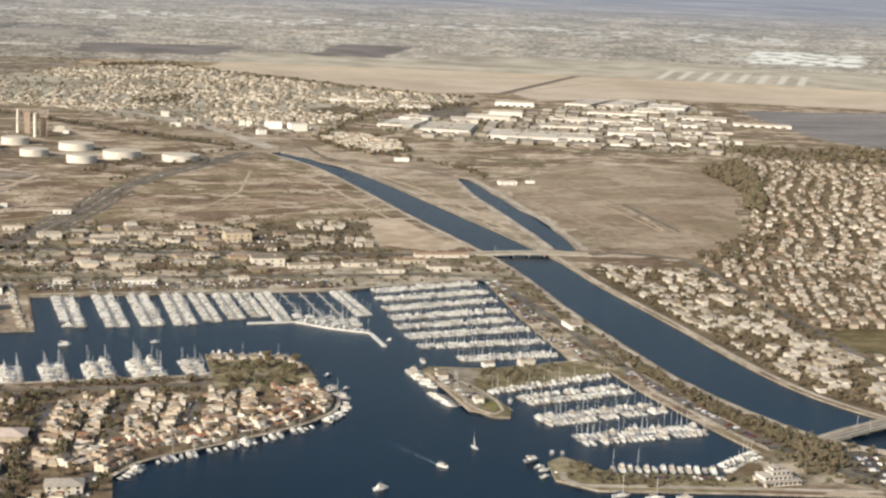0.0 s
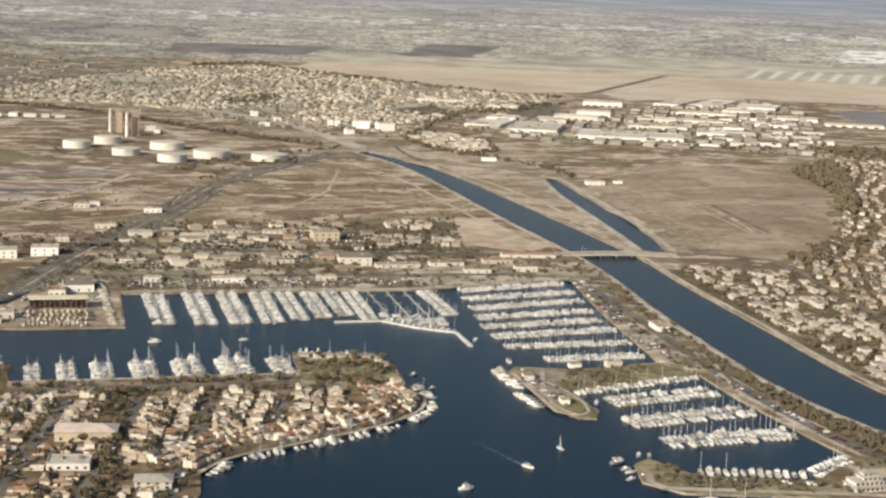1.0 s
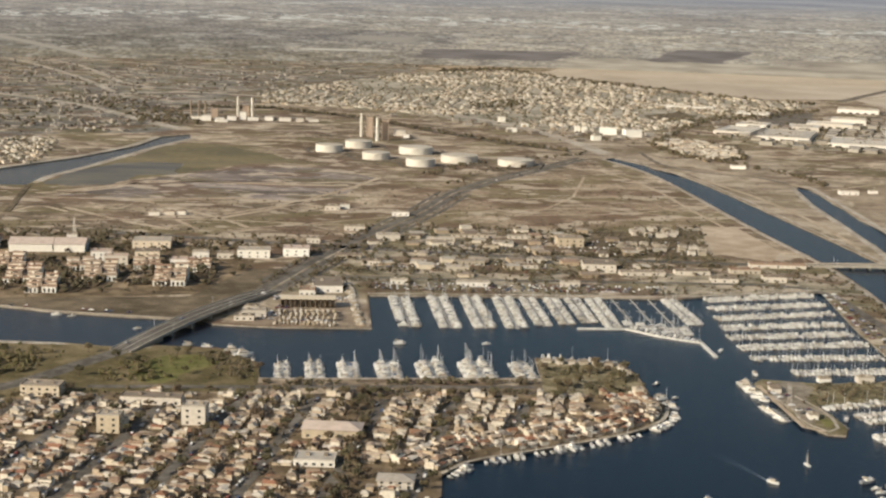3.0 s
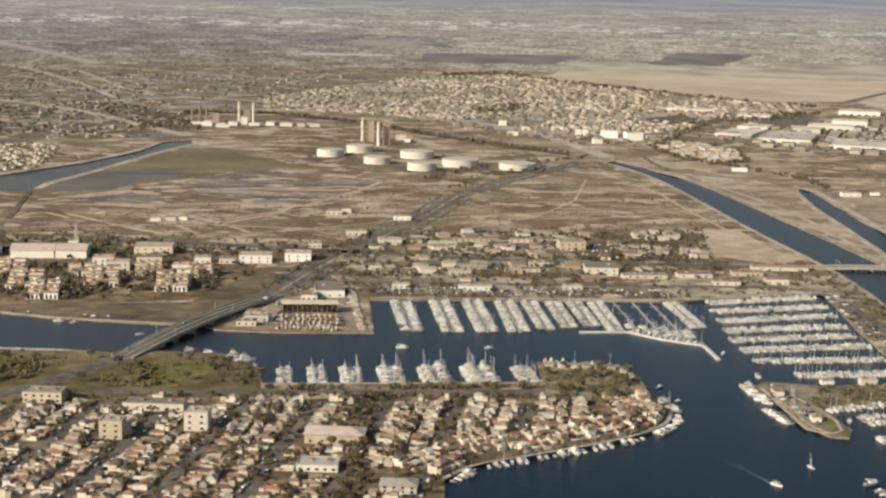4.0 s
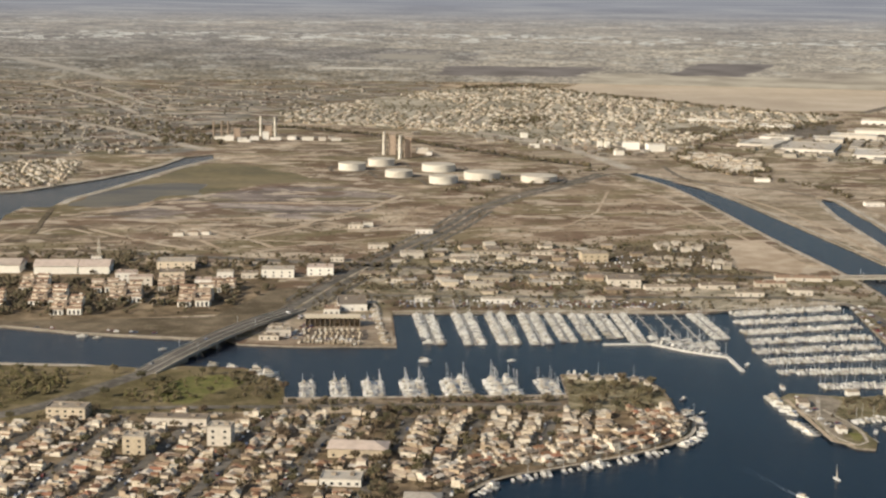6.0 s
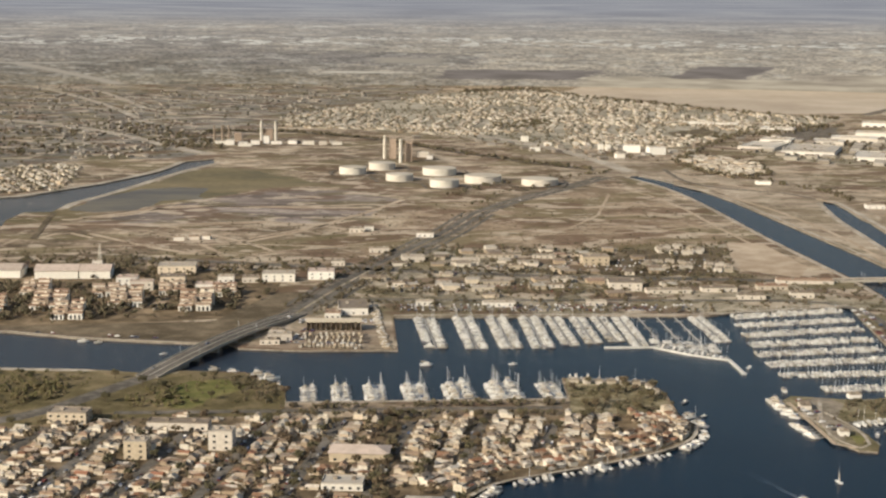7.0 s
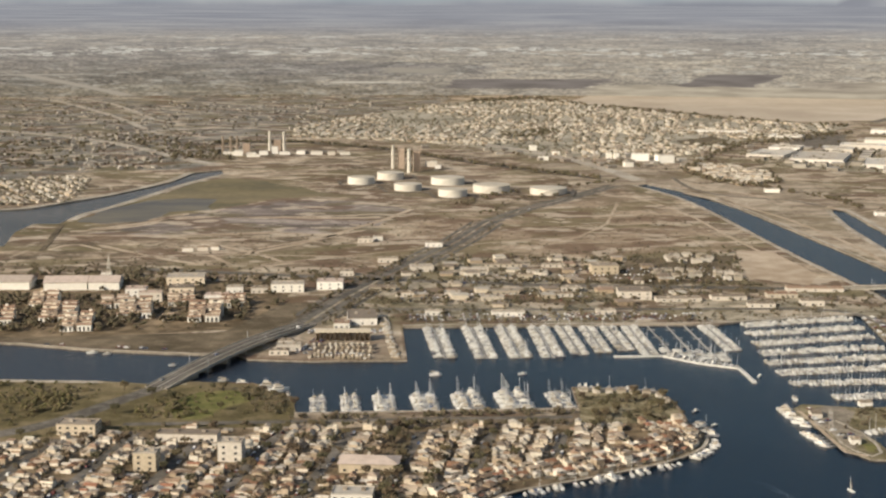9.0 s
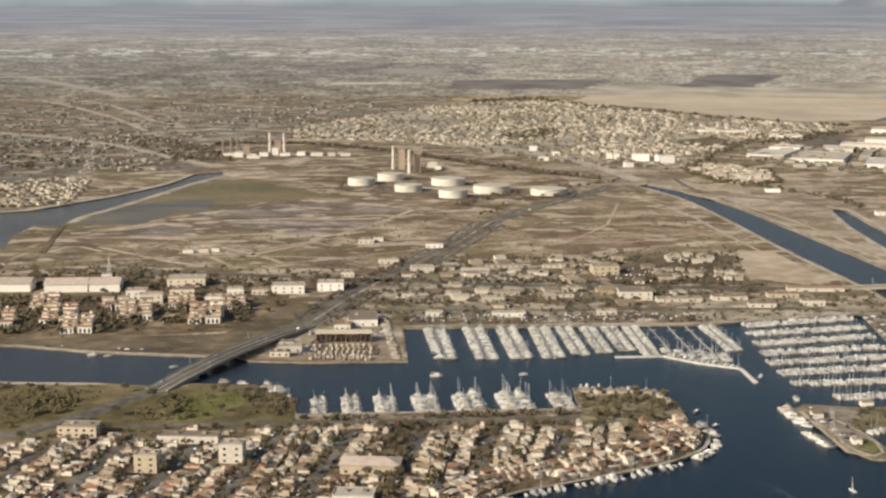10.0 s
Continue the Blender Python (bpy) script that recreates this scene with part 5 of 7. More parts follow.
for x, y, w, tiers in ((-344, 1336, 31, 5), (-318, 1300, 28, 4), (-277, 1354, 31, 5), (-213, 1341, 31, 5), (-392, 1322, 28, 4), (-245, 1346, 11, 1), (-305, 1400, 26, 3), (-246, 1412, 26, 3), (-196, 1408, 24, 3), (-372, 1398, 26, 4), (-420, 1360, 28, 4)):
    apartment(x, y, rnd.uniform(-0.06, 0.1), w, tiers)
for x, y, w, d, h, walls, top, lab in ((-440, 1510, 62, 30, 8, bright_wall, pink_roof, "long cream stucco building with a broad pink roof"), (-374, 1508, 42, 30, 8, bright_wall, pink_roof, "long cream stucco building with a broad pink roof"), (-336, 1510, 30, 30, 8, bright_wall, pink_roof, "cream stucco building with a broad pink roof"),
                                       (-340, 1532, 10, 9, 12, white_wall, flat_roof, "square cream stair tower of plaster"), (-296, 1462, 20, 16, 9, white_wall, pink_roof, "plain cream stucco building with flat roof"), (-278, 1440, 22, 12, 9, white_wall, pink_roof, "plain cream stucco building with flat roof"), (-260, 1536, 38, 26, 8, cream_wall, flat_roof, "buff plastered two-storey building"),
                                       (-254, 1474, 24, 18, 8, cream_wall, flat_roof, "buff plastered two-storey building"), (-153, 1496, 32, 20, 8, bright_wall, flat_roof, "white flat-roofed shop building"), (-112, 1510, 26, 20, 8, bright_wall, pink_roof, "cream flat-roofed shop building"),
                                       (-180, 1488, 16, 14, 5, white_wall, flat_roof, "small white flat-roofed shop"), (-204, 1486, 16, 12, 6, white_wall, flat_roof, "small white flat-roofed building"), (-215, 1440, 22, 14, 7, white_wall, pink_roof, "low white flat-roofed building"), (-100, 1585, 14, 10, 5, white_wall, flat_roof, "small white flat-roofed building"),
                                       (186, 1466, 32, 26, 8, white_wall, flat_roof, "white square building with a flat roof"), (171, 1604, 28, 20, 9, buff_wall, flat_roof, "buff building with an arcade"), (-22, 1612, 24, 16, 6, white_wall, flat_roof, "white plastered hall by the road")):
    block_building("building", lab, "building", x, y, rnd.uniform(-0.05, 0.12), w, d, h, walls, top, max(1, int(h // 3.6)), 0 if "broad" in lab else max(3, int(w // 7)), "long" if "broad" in lab else False)

# ---- houses of the island ----
LANE = math.radians(-8.6)  # the lanes lean this far from +y
U, V = (math.cos(LANE), math.sin(LANE)), (-math.sin(LANE), math.cos(LANE))
BIG = [(-51, 850, 24, 16, 4, white_wall, white_roof, 1, 5, False, "low white hall with a flat roof"), (-44, 905, 36, 18, 6, buff_wall, pink_roof, 1, 5, True, "buff arcaded block with a long brown roof"),
       (-4, 812, 20, 13, 5, white_wall, condo_roof, 2, 4, True, "broad white waterfront house with a hipped roof"), (-240, 984, 26, 15, 7, buff_wall, flat_roof, 2, 5, False, "buff two-storey block beside the bridge road"),
       (-180, 905, 14, 13, 11, buff_wall, flat_roof, 3, 2, False, "buff three-storey block of flats"), (-131, 925, 15, 13, 12, white_wall, flat_roof, 3, 2, False, "tall white block with a flat roof"),
       (-165, 968, 40, 12, 5, white_wall, flat_roof, 1, 6, False, "long low white row of shops")]
for x, y, w, d, h, walls, roof, st, ct, pitched, lab in BIG:
    block_building("building", lab, "building", x, y, LANE * 0.4, w, d, h, walls, roof, st, ct, pitched)

STREETS = []
AVENUE = [(-36, 780), (-31, 851), (-29, 919), (-25, 1011)]
for k in range(-7, 5):
    x0 = -136 + k * 47
    a, b = (x0 + V[0] * -120, 800 + V[1] * -120), (x0 + V[0] * 190, 800 + V[1] * 190)
    STREETS.append([a, b])
shore = smooth(ISLAND[:10], 1)
near_town = [(-420, 700), (14, 700), (16, 797), (17, 838), (34, 870), (70, 888), (120, 912), (149, 935), (166, 960), (170, 984), (163, 1010), (150, 1012), (90, 1003), (-60, 998), (-200, 985), (-300, 955), (-420, 955)]
clipped = []
for a, b in STREETS:
    inner = [(a[0] + (b[0] - a[0]) * i / 60, a[1] + (b[1] - a[1]) * i / 60) for i in range(61)]
    inner = [p for p in inner if inside(p[0], p[1], near_town)]
    if len(inner) > 4:
        clipped.append([inner[0], inner[-1]])
        road(clipped[-1], 7.5, "narrow asphalt island street", z=0.08, category="street", name="street")
spots = []
for k in range(-8, 7):
    for side in (0, 1):
        for i in range(-14, 26):
            across = -136 + k * 47 + (12.5 if side == 0 else 34.5)
            x = across + V[0] * i * 9.4
            y = 800 + V[1] * i * 9.4 - (across + 136) * 0.02
            if not inside(x, y, near_town) or from_line(x, y, shore[3:]) < 39:
                continue
            if any(abs(x - bx) < bw / 2 + 6 and abs(y - by) < bd / 2 + 7 for bx, by, bw, bd, *_ in BIG):
                continue
            if from_line(x, y, AVENUE) < 9:
                continue
            if x < -172 - (y - 700) * 0.62:
                continue
            spots.append((x, y, side))
spots.sort(key=lambda s: s[1])
row = 0
inner_shore = smooth(ISLAND[1:9], 2)
for off, gap in ((9.0, 7.2), (20.5, 8.4), (31.5, 9.2)):
    line = shifted(inner_shore, off)
    run = 4.0
    for (x1, y1), (x2, y2) in zip(line, line[1:]):
        n = math.hypot(x2 - x1, y2 - y1)
        while run < n:
            k = run / n
            x, y = x1 + (x2 - x1) * k, y1 + (y2 - y1) * k
            if inside(x, y, near_town) and not any(abs(x - bx) < bw / 2 + 6 and abs(y - by) < bd / 2 + 7 for bx, by, bw, bd, *_ in BIG):
                house(rnd.choice(("tall", "stepped", "hip", "flat") if off < 20 else ("hip", "stepped", "flat", "cross")), x, y, math.atan2(y2 - y1, x2 - x1) + rnd.uniform(-0.08, 0.08), (rnd.uniform(0.9, 1.05), rnd.uniform(0.9, 1.1), rnd.uniform(0.68, 1.0)))
                spots.append((x, y, 2))
                row += 1
            run += gap
        run -= n
near_spots = [s for s in spots if s[2] < 2]
for x, y, side in near_spots[: 300 - row]:
    water_side = from_line(x, y, shore) < 34
    kind = rnd.choice(["tall", "flat", "hip", "flat"] if water_side else ["gable", "gable", "hip", "flat", "low", "stepped", "cross", "gable"])
    if rnd.random() < 0.12:
        continue
    house(kind, x + rnd.uniform(-1.6, 1.6), y + rnd.uniform(-1.2, 1.2), LANE + math.pi / 2 * (1 if side == 0 else -1) + rnd.uniform(-0.07, 0.07), (rnd.uniform(0.72, 0.98), rnd.uniform(0.95, 1.25), rnd.uniform(0.55, 0.9)))

rest = Heap()


def back_house(heap, x, y, turn, wide, deep):
    """A house of the rows behind, of the same joined volumes, laid into a heap."""
    for cx, cy, w, d, tall, top in HOUSE_FORMS[rnd.choice(("gable", "cross", "hip", "flat", "low", "stepped"))]:
        w, d, tall = w * wide * rnd.uniform(0.9, 1.1), d * deep * rnd.uniform(0.85, 1.05), tall * rnd.uniform(0.6, 0.9)
        px, py = x + math.cos(turn) * cx * wide - math.sin(turn) * cy * deep, y + math.sin(turn) * cx * wide + math.cos(turn) * cy * deep
        v, f = box_data(w, d, tall)
        heap.add(placed(v, px, py, 0, turn), f[:4], 0)
        if top == "flat":
            v, f = parapet_data(w + 0.06, d + 0.06, tall - 0.05, 0.5, 0.3)
        elif top == "cross":
            v, f = gable_data(d, w, tall, min(w, d) * 0.3, 0.35, 0.2)
            v = placed(v, 0, 0, 0, math.pi / 2)
        else:
            v, f = (hip_data if top == "hip" else gable_data)(w, d, tall, min(w, d) * 0.3, 0.35, 0.2)
        heap.add(placed(v, px, py, 0, turn), f, 1)


for x, y, side in near_spots[300 - row:]:
    if rnd.random() < 0.9:
        back_house(rest, x + rnd.uniform(-1.6, 1.6), y + rnd.uniform(-1.2, 1.2), LANE + math.pi / 2 * (1 if side == 0 else -1) + rnd.uniform(-0.1, 0.1), rnd.uniform(0.72, 0.95), rnd.uniform(0.95, 1.2))
for x, y, side in near_spots:
    off = 11.5 if side == 0 else -11.5
    if rnd.random() < 0.75:
        gx, gy = x + U[0] * off + rnd.uniform(-1.5, 1.5), y + U[1] * off + 4.6
        if inside(gx, gy, near_town) and from_line(gx, gy, shore) > 7 and not any(abs(gx - bx) < bw / 2 + 4 and abs(gy - by) < bd / 2 + 4 for bx, by, bw, bd, *_ in BIG):
            far_house(rest, gx, gy, LANE + rnd.uniform(-0.05, 0.05), rnd.uniform(3.5, 5.5), rnd.uniform(3.5, 5), rnd.uniform(2.0, 2.8), rnd.random() < 0.4)
tagged(rest.make("houses", [wall_far, roof_far]), "small sheds and back houses along the lanes", "houses", kind="stuff")

# ---- boats ----


def hull_data(l, b, h):
    """A hull with a pointed bow towards +x, flared sides and a deck."""
    st = [(-0.5, 0.80, 0.0), (-0.2, 1.0, 0.0), (0.15, 0.96, 0.03), (0.36, 0.6, 0.10), (0.5, 0.03, 0.2)]
    v, f = [], []
    for t, w, up in st:
        y = b / 2 * w
        v += [(t * l, -y, h * (1 + up)), (t * l * 0.97, -y * 0.75, -0.2), (t * l * 0.97, y * 0.75, -0.2), (t * l, y, h * (1 + up))]
    for i in range(4):
        a, c = i * 4, i * 4 + 4
        f += [(a, a + 1, c + 1, c), (a + 2, a + 3, c + 3, c + 2), (a + 3, a, c, c + 3), (a + 1, a + 2, c + 2, c + 1)]
    return v, f + [(0, 3, 2, 1)]


def cabin_data(l, b, h, z, x=0.0):
    v, f = [], []
    for k, (zz, s) in enumerate(((z, 1.0), (z + h, 0.82))):
        v += [(x - l / 2 * s, -b / 2 * s, zz), (x + l / 2 * s * (1 if k == 0 else 0.8), -b / 2 * s, zz), (x + l / 2 * s * (1 if k == 0 else 0.8), b / 2 * s, zz), (x - l / 2 * s, b / 2 * s, zz)]
    return v, [(0, 1, 5, 4), (1, 2, 6, 5), (2, 3, 7, 6), (3, 0, 4, 7), (4, 5, 6, 7)]


def pole_data(x, y, z, h, r):
    v = [(x + r * math.cos(i * 1.5708), y + r * math.sin(i * 1.5708), z) for i in range(4)] + [(x + 0.6 * r * math.cos(i * 1.5708), y + 0.6 * r * math.sin(i * 1.5708), z + h) for i in range(4)]
    return v, [(i, (i + 1) % 4, 4 + (i + 1) % 4, 4 + i) for i in range(4)] + [(4, 5, 6, 7)]


BOAT_LABELS = {"motor": "white motor cruiser with a low cabin", "fly": "white motor yacht with a flybridge", "sail": "moored white sailing yacht with a bare mast", "small": "small white open motorboat"}
made_boats = {}
WATER_Z = -1.3


def boat(kind, x, y, turn, scale=1.0, group="boats in the marina"):
    m = place_of(x, y, WATER_Z, turn, (scale, scale, scale))
    if kind in made_boats:
        b = copied(made_boats[kind], m)
        return tagged(b, group=group)
    b = root("boat", BOAT_LABELS[kind], "boat", group)
    l, w, h = {"motor": (9, 3.2, 1.3), "fly": (11, 3.7, 1.6), "sail": (10, 3.0, 1.1), "small": (6, 2.2, 0.8)}[kind]
    part_data("hull", hull_data(l, w, h), hull_white, b)
    if kind == "motor":
        cab = part_data("cabin", cabin_data(4.4, 2.4, 1.3, h, 0.3), cabin_white, b)
        part_data("windscreen", cabin_data(0.8, 2.3, 0.8, h + 0.3, 2.2), window_dark, cab)
        part_data("canopy", cabin_data(2.6, 2.6, 0.4, h + 1.5, -2.2), canvas, b, "boat canvas over the cockpit")
    elif kind == "fly":
        cab = part_data("cabin", cabin_data(6, 3.0, 1.6, h, 0), cabin_white, b)
        part_data("window_band", cabin_data(5.4, 3.02, 0.6, h + 0.6, 0), window_dark, cab)
        part_data("flybridge", cabin_data(3.4, 2.6, 0.9, h + 1.6, -0.6), cabin_white, b)
        part_data("canopy", cabin_data(2.6, 2.4, 0.2, h + 3.4, -0.8), canvas, b)
    elif kind == "sail":
        part_data("cabin", cabin_data(4.2, 1.9, 0.6, h, 0.6), cabin_white, b)
        pole = part_data("mast", pole_data(0.8, 0, h, 12.5, 0.16), mast_metal, b)
        part_data("boom", cabin_data(4.0, 0.45, 0.45, h + 1.3, -1.3), canvas, pole, "folded sail under a cover")
    else:
        part_data("console", cabin_data(1.4, 1.2, 0.9, h, 0), cabin_white, b)
        part_data("outboard", cabin_data(0.5, 0.5, 0.9, 0.3, -3.1), window_dark, b)
    b.matrix_basis = m
    made_boats[kind] = b
    return b


def heap_boat(heap, x, y, turn, scale, mast):
    def put(d, slot=0):
        heap.add(placed(d[0], x, y, WATER_Z, turn, scale, scale, scale), d[1], slot)
    put(hull_data(9, 3.1, 1.3))
    if mast:
        put(cabin_data(4, 1.9, 0.6, 1.3, 0.6))
        put(pole_data(0.8, 0, 1.2, 12.0 * rnd.uniform(0.8, 1.1), 0.15), 1)
        put(cabin_data(3.6, 0.45, 0.4, 2.4, -1.2))
    else:
        put(cabin_data(4.6, 2.4, 1.5, 1.3, rnd.uniform(-0.6, 0.6)))
        put(cabin_data(2.2, 2.2, 0.25, 1.35, -3.2), 2)
        put(cabin_data(3.6, 2.42, 0.5, 1.9, 0.0), 2)
        if rnd.random() < 0.5:
            put(cabin_data(3.0, 2.3, 0.9, 2.8, -0.8), 0 if rnd.random() < 0.6 else 2)


def dock(a, b, width=2.4, fingers=8, reach=8.0, label="floating wooden dock with boat slips"):
    """A floating walkway with side fingers and piles."""
    d = root("dock", label, "dock", "docks of the marina")
    part_data("walkway", strip_data([a, b], width, WATER_Z + 0.6, 0.5), dock_wood, d)
    dx, dy = b[0] - a[0], b[1] - a[1]
    n = math.hypot(dx, dy)
    ux, uy = dx / n, dy / n
    for i in range(fingers):
        k = (i + 0.5) / fingers
        x, y = a[0] + dx * k, a[1] + dy * k
        for s in (-1, 1):
            part_data("finger", strip_data([(x - s * uy * width / 2, y + s * ux * width / 2), (x - s * uy * reach, y + s * ux * reach)], 0.9, WATER_Z + 0.55, 0.4), dock_wood, d)
    for k in (0.02, 0.5, 0.98):
        part_data("mooring_post", pole_data(a[0] + dx * k + uy * width / 2, a[1] + dy * k - ux * width / 2, -3, 4.6, 0.3), bridge_concrete, d)
    return d


def slips(a, b, step, reach, fill, mast_share, put, stern_in=0.55):
    """Boats on both sides of a dock, bows towards it."""
    dx, dy = b[0] - a[0], b[1] - a[1]
    n = math.hypot(dx, dy)
    ux, uy = dx / n, dy / n
    turn = math.atan2(uy, ux)
    for i in range(int(n / step)):
        for s in (-1, 1):
            if rnd.random() > fill:
                continue
            k = (i + 0.5) * step
            x, y = a[0] + ux * k - s * uy * reach, a[1] + uy * k + s * ux * reach
            put(x, y, turn - s * math.pi / 2 + (math.pi if rnd.random() < stern_in else 0) + rnd.uniform(-0.03, 0.03), rnd.random() < mast_share)


heap = Heap()


def piled(x, y, turn, mast):
    heap_boat(heap, x, y, turn, rnd.uniform(0.8, 1.0), mast)


def single(x, y, turn, mast):
    if y > 945:
        return piled(x, y, turn, mast)
    boat("sail" if mast else rnd.choice(("motor", "fly", "fly")), x, y, turn, rnd.uniform(0.8, 1.02))


def piled_small(x, y, turn, mast):
    heap_boat(heap, x, y, turn, rnd.uniform(0.62, 0.82), mast)


# the island basin
for (xb, yb), (xt, yt), mast in (((-86, 1038), (-90, 1082), 0.3), ((-63, 1040), (-67, 1085), 0.35), ((-39, 1043), (-43, 1088), 0.4), ((-10, 1045), (-15, 1091), 0.5), ((21, 1048), (16, 1093), 0.25), ((54, 1051), (49, 1095), 0.45), ((87, 1053), (82, 1097), 0.4)):
    dock((xb, yb), (xt, yt), 1.2, reach=5)
    half = min(12.5, 6.4 + 0.042 * (xb + 88)) if xb < 60 else 8.5
    big = (half - 0.9) / 9.6
    slips((xb, yb), (xt, yt), 2.5 + 1.0 * big, 0.2 + (half - 0.9) / 2, 0.98, mast, lambda x, y, turn, m: boat("sail" if m else rnd.choice(("motor", "fly", "fly")), x, y, turn, big * rnd.uniform(0.98, 1.12)), 0.95)
# the east basin
for a, b, mast in (((300, 966), (386, 990), 0.55), ((298, 917), (393, 942), 0.6), ((309, 874), (402, 889), 0.6)):
    dock(a, b, fingers=10)
    slips(a, b, 4.3, 6.9, 0.95, mast, single)
# the long basin under the quay: nine docks of boats, three bare ones
for (xt, yt), (xb, yb) in (((-8, 1322), (3, 1207)), ((26, 1326), (36, 1207)), ((55, 1328), (64, 1208)), ((84, 1330), (90, 1209)), ((106, 1331), (113, 1220)), ((127, 1332), (133, 1229)), ((146, 1333), (152, 1236)), ((165, 1334), (170, 1219)), ((233, 1337), (241, 1236))):
    dock((xt, yt), (xb, yb), fingers=8, reach=7)
    if xt < 90:
        slips((xt, yt), (xb, yb), 3.6, 5.6, 0.93, 0.35, piled)
    else:
        slips((xt, yt), (xb, yb), 3.3, 4.3, 0.92, 0.3, piled_small)
for (xt, yt), (xb, yb) in (((182, 1334), (189, 1216)), ((199, 1335), (206, 1205)), ((215, 1336), (223, 1196))):
    dock((xt, yt), (xb, yb), 1.2, fingers=4, reach=4, label="bare floating dock with empty slips")
    slips((xb - 1, yb + 30), (xb, yb), 5.0, 5.2, 0.6, 1.0, piled)
# the rows of the east marina
for k in range(8):
    y1 = (1338, 1301, 1263, 1227, 1193, 1159, 1125, 1084)[k]
    a, b = ((267, 264, 262, 260, 258, 260, 262, 284)[k], y1), ((373, 373, 370, 369, 367, 368, 367, 366)[k], y1 + (33, 30, 30, 25, 24, 22, 12, 11)[k])
    dock(a, b, fingers=8)
    slips(a, b, 3.2, 4.2, 0.95, 0.4, piled_small)
for i in range(24):
    piled(284 + i * 4.3, 990 + i * 1.6, -1.3, rnd.random() < 0.4)
for i in range(16):
    piled(381 + (i % 8) * 4.2, 804 + (i % 8) * 3.2 + (i // 8) * 11, 2.2, rnd.random() < 0.5)
for i in range(13):
    piled(184 + i * 4.0, 1219 - i * 3.3, 0.9, rnd.random() < 0.6)
boats_far = heap.make("moored_boats", [boat_far, mast_metal, canvas])
tagged(boats_far, "hundreds of white boats moored in marina rows", "boats", kind="stuff")

# boats along the island's seawall, the peninsula and the quays
line = smooth(ISLAND[1:9], 2)
run = 0.0
for (x1, y1), (x2, y2) in zip(line, line[1:]):
    n = math.hypot(x2 - x1, y2 - y1)
    while run < n:
        k = run / n
        tx, ty = (x2 - x1) / n, (y2 - y1) / n
        ang = math.atan2(ty, tx)
        if rnd.random() < 0.85:
            boat(rnd.choice(("motor", "fly", "small", "motor", "sail")), x1 + (x2 - x1) * k + ty * 5.5, y1 + (y2 - y1) * k - tx * 5.5, ang + math.pi / 2 + rnd.uniform(-0.5, 0.2), rnd.uniform(0.7, 1.0), "boats along the island seawall")
        run += rnd.uniform(4.2, 6.5)
    run -= n
for x, y, kind, turn, s in ((241, 1050, "fly", 2.8, 1.05), (241, 1043, "fly", 2.8, 1.0), (241, 1036, "motor", 2.7, 1.0), (242, 1029, "fly", 2.8, 0.95), (243, 1022, "motor", 2.8, 1.0), (244, 1015, "fly", 2.8, 1.05), (246, 1008, "motor", 2.6, 0.9), (291, 966, "motor", 1.2, 1), (-130, 1112, "fly", 0.1, 1.3), (-150, 1124, "motor", 0, 1), (-120, 1100, "fly", 0.3, 1.4),
                            (-112, 1088, "motor", 1.5, 1), (-165, 1130, "motor", 0.2, 1), (-285, 1222, "motor", 0.1, 1), (-272, 1218, "small", 0.2, 1.2), (-212, 1180, "small", 0.4, 1.2), (-5, 1150, "motor", 0.1, 1.1), (62, 1155, "small", 0.2, 1.2), (268, 838, "motor", 0.4, 1.2),
                            (275, 812, "small", 0.8, 1.2), (300, 770, "sail", 0.1, 1.1), (318, 764, "sail", 0.0, 1.1), (335, 762, "motor", 0.0, 1.1), (185, 1010, "small", 0.5, 1), (255, 1080, "motor", 1.6, 1.1), (244, 1150, "small", 1.0, 1.2), (178, 1046, "small", 0.8, 1.3)):
    boat(kind, x, y, turn, s, "boats lying singly")
for x, y, turn in ((269, 826, 0.3), (270, 820, 0.2), (285, 852, 1.2), (291, 850, 1.3), (267, 808, 0.5)):
    boat("small", x, y, turn, 1.2, "boats at the tip of the spit")
for i in range(13):
    boat(rnd.choice(("motor", "sail", "fly")), 312 + i * 4.9, 817 - i * 0.9, 1.5, rnd.uniform(0.8, 1.0), "boats along the spit")
# the breakwater
bw = root("breakwater", "pale concrete breakwater walkway across the basin mouth", "breakwater")
part_data("wall", strip_data([(139, 1213), (179, 1216), (203, 1192), (233, 1173), (236, 1128)], 2.8, 0.0, 3.0), white_concrete, bw)
part_data("rail", strip_data([(179, 1218), (204, 1194), (232, 1175)], 0.2, 1.2, 0.15), mast_metal, bw)

# a yacht under sail and a motorboat with its wake
ys = root("sailing_yacht", "white yacht sailing on the open harbour", "boat")
part_data("hull", hull_data(9, 2.6, 1.0), hull_white, ys)
part_data("mast", pole_data(0.6, 0, 1.0, 12.0, 0.12), mast_metal, ys)
part_data("mainsail", ([(0.4, 0, 2.0), (0.4, 0, 10.6), (-2.6, 0.6, 2.2), (0.5, 0.1, 2.0), (0.5, 0.1, 10.6), (-2.6, 0.7, 2.2)], [(0, 1, 2), (3, 5, 4), (0, 2, 5, 3), (1, 4, 5, 2)]), cabin_white, ys, "set white mainsail")
part_data("cabin", cabin_data(3.0, 1.6, 0.5, 1.0, 0.3), cabin_white, ys)
ys.matrix_basis = place_of(240, 868, WATER_Z, 1.9, (0.8, 0.8, 0.72))
boat("motor", 212, 834, -0.9, 0.9, "boats under way")
boat("fly", 168, 798, 0.3, 0.85, "boats under way")
foam = varied("foam", [(0.14, 0.17, 0.21), (0.19, 0.22, 0.26)], "island", rough=0.8)
heap = Heap()
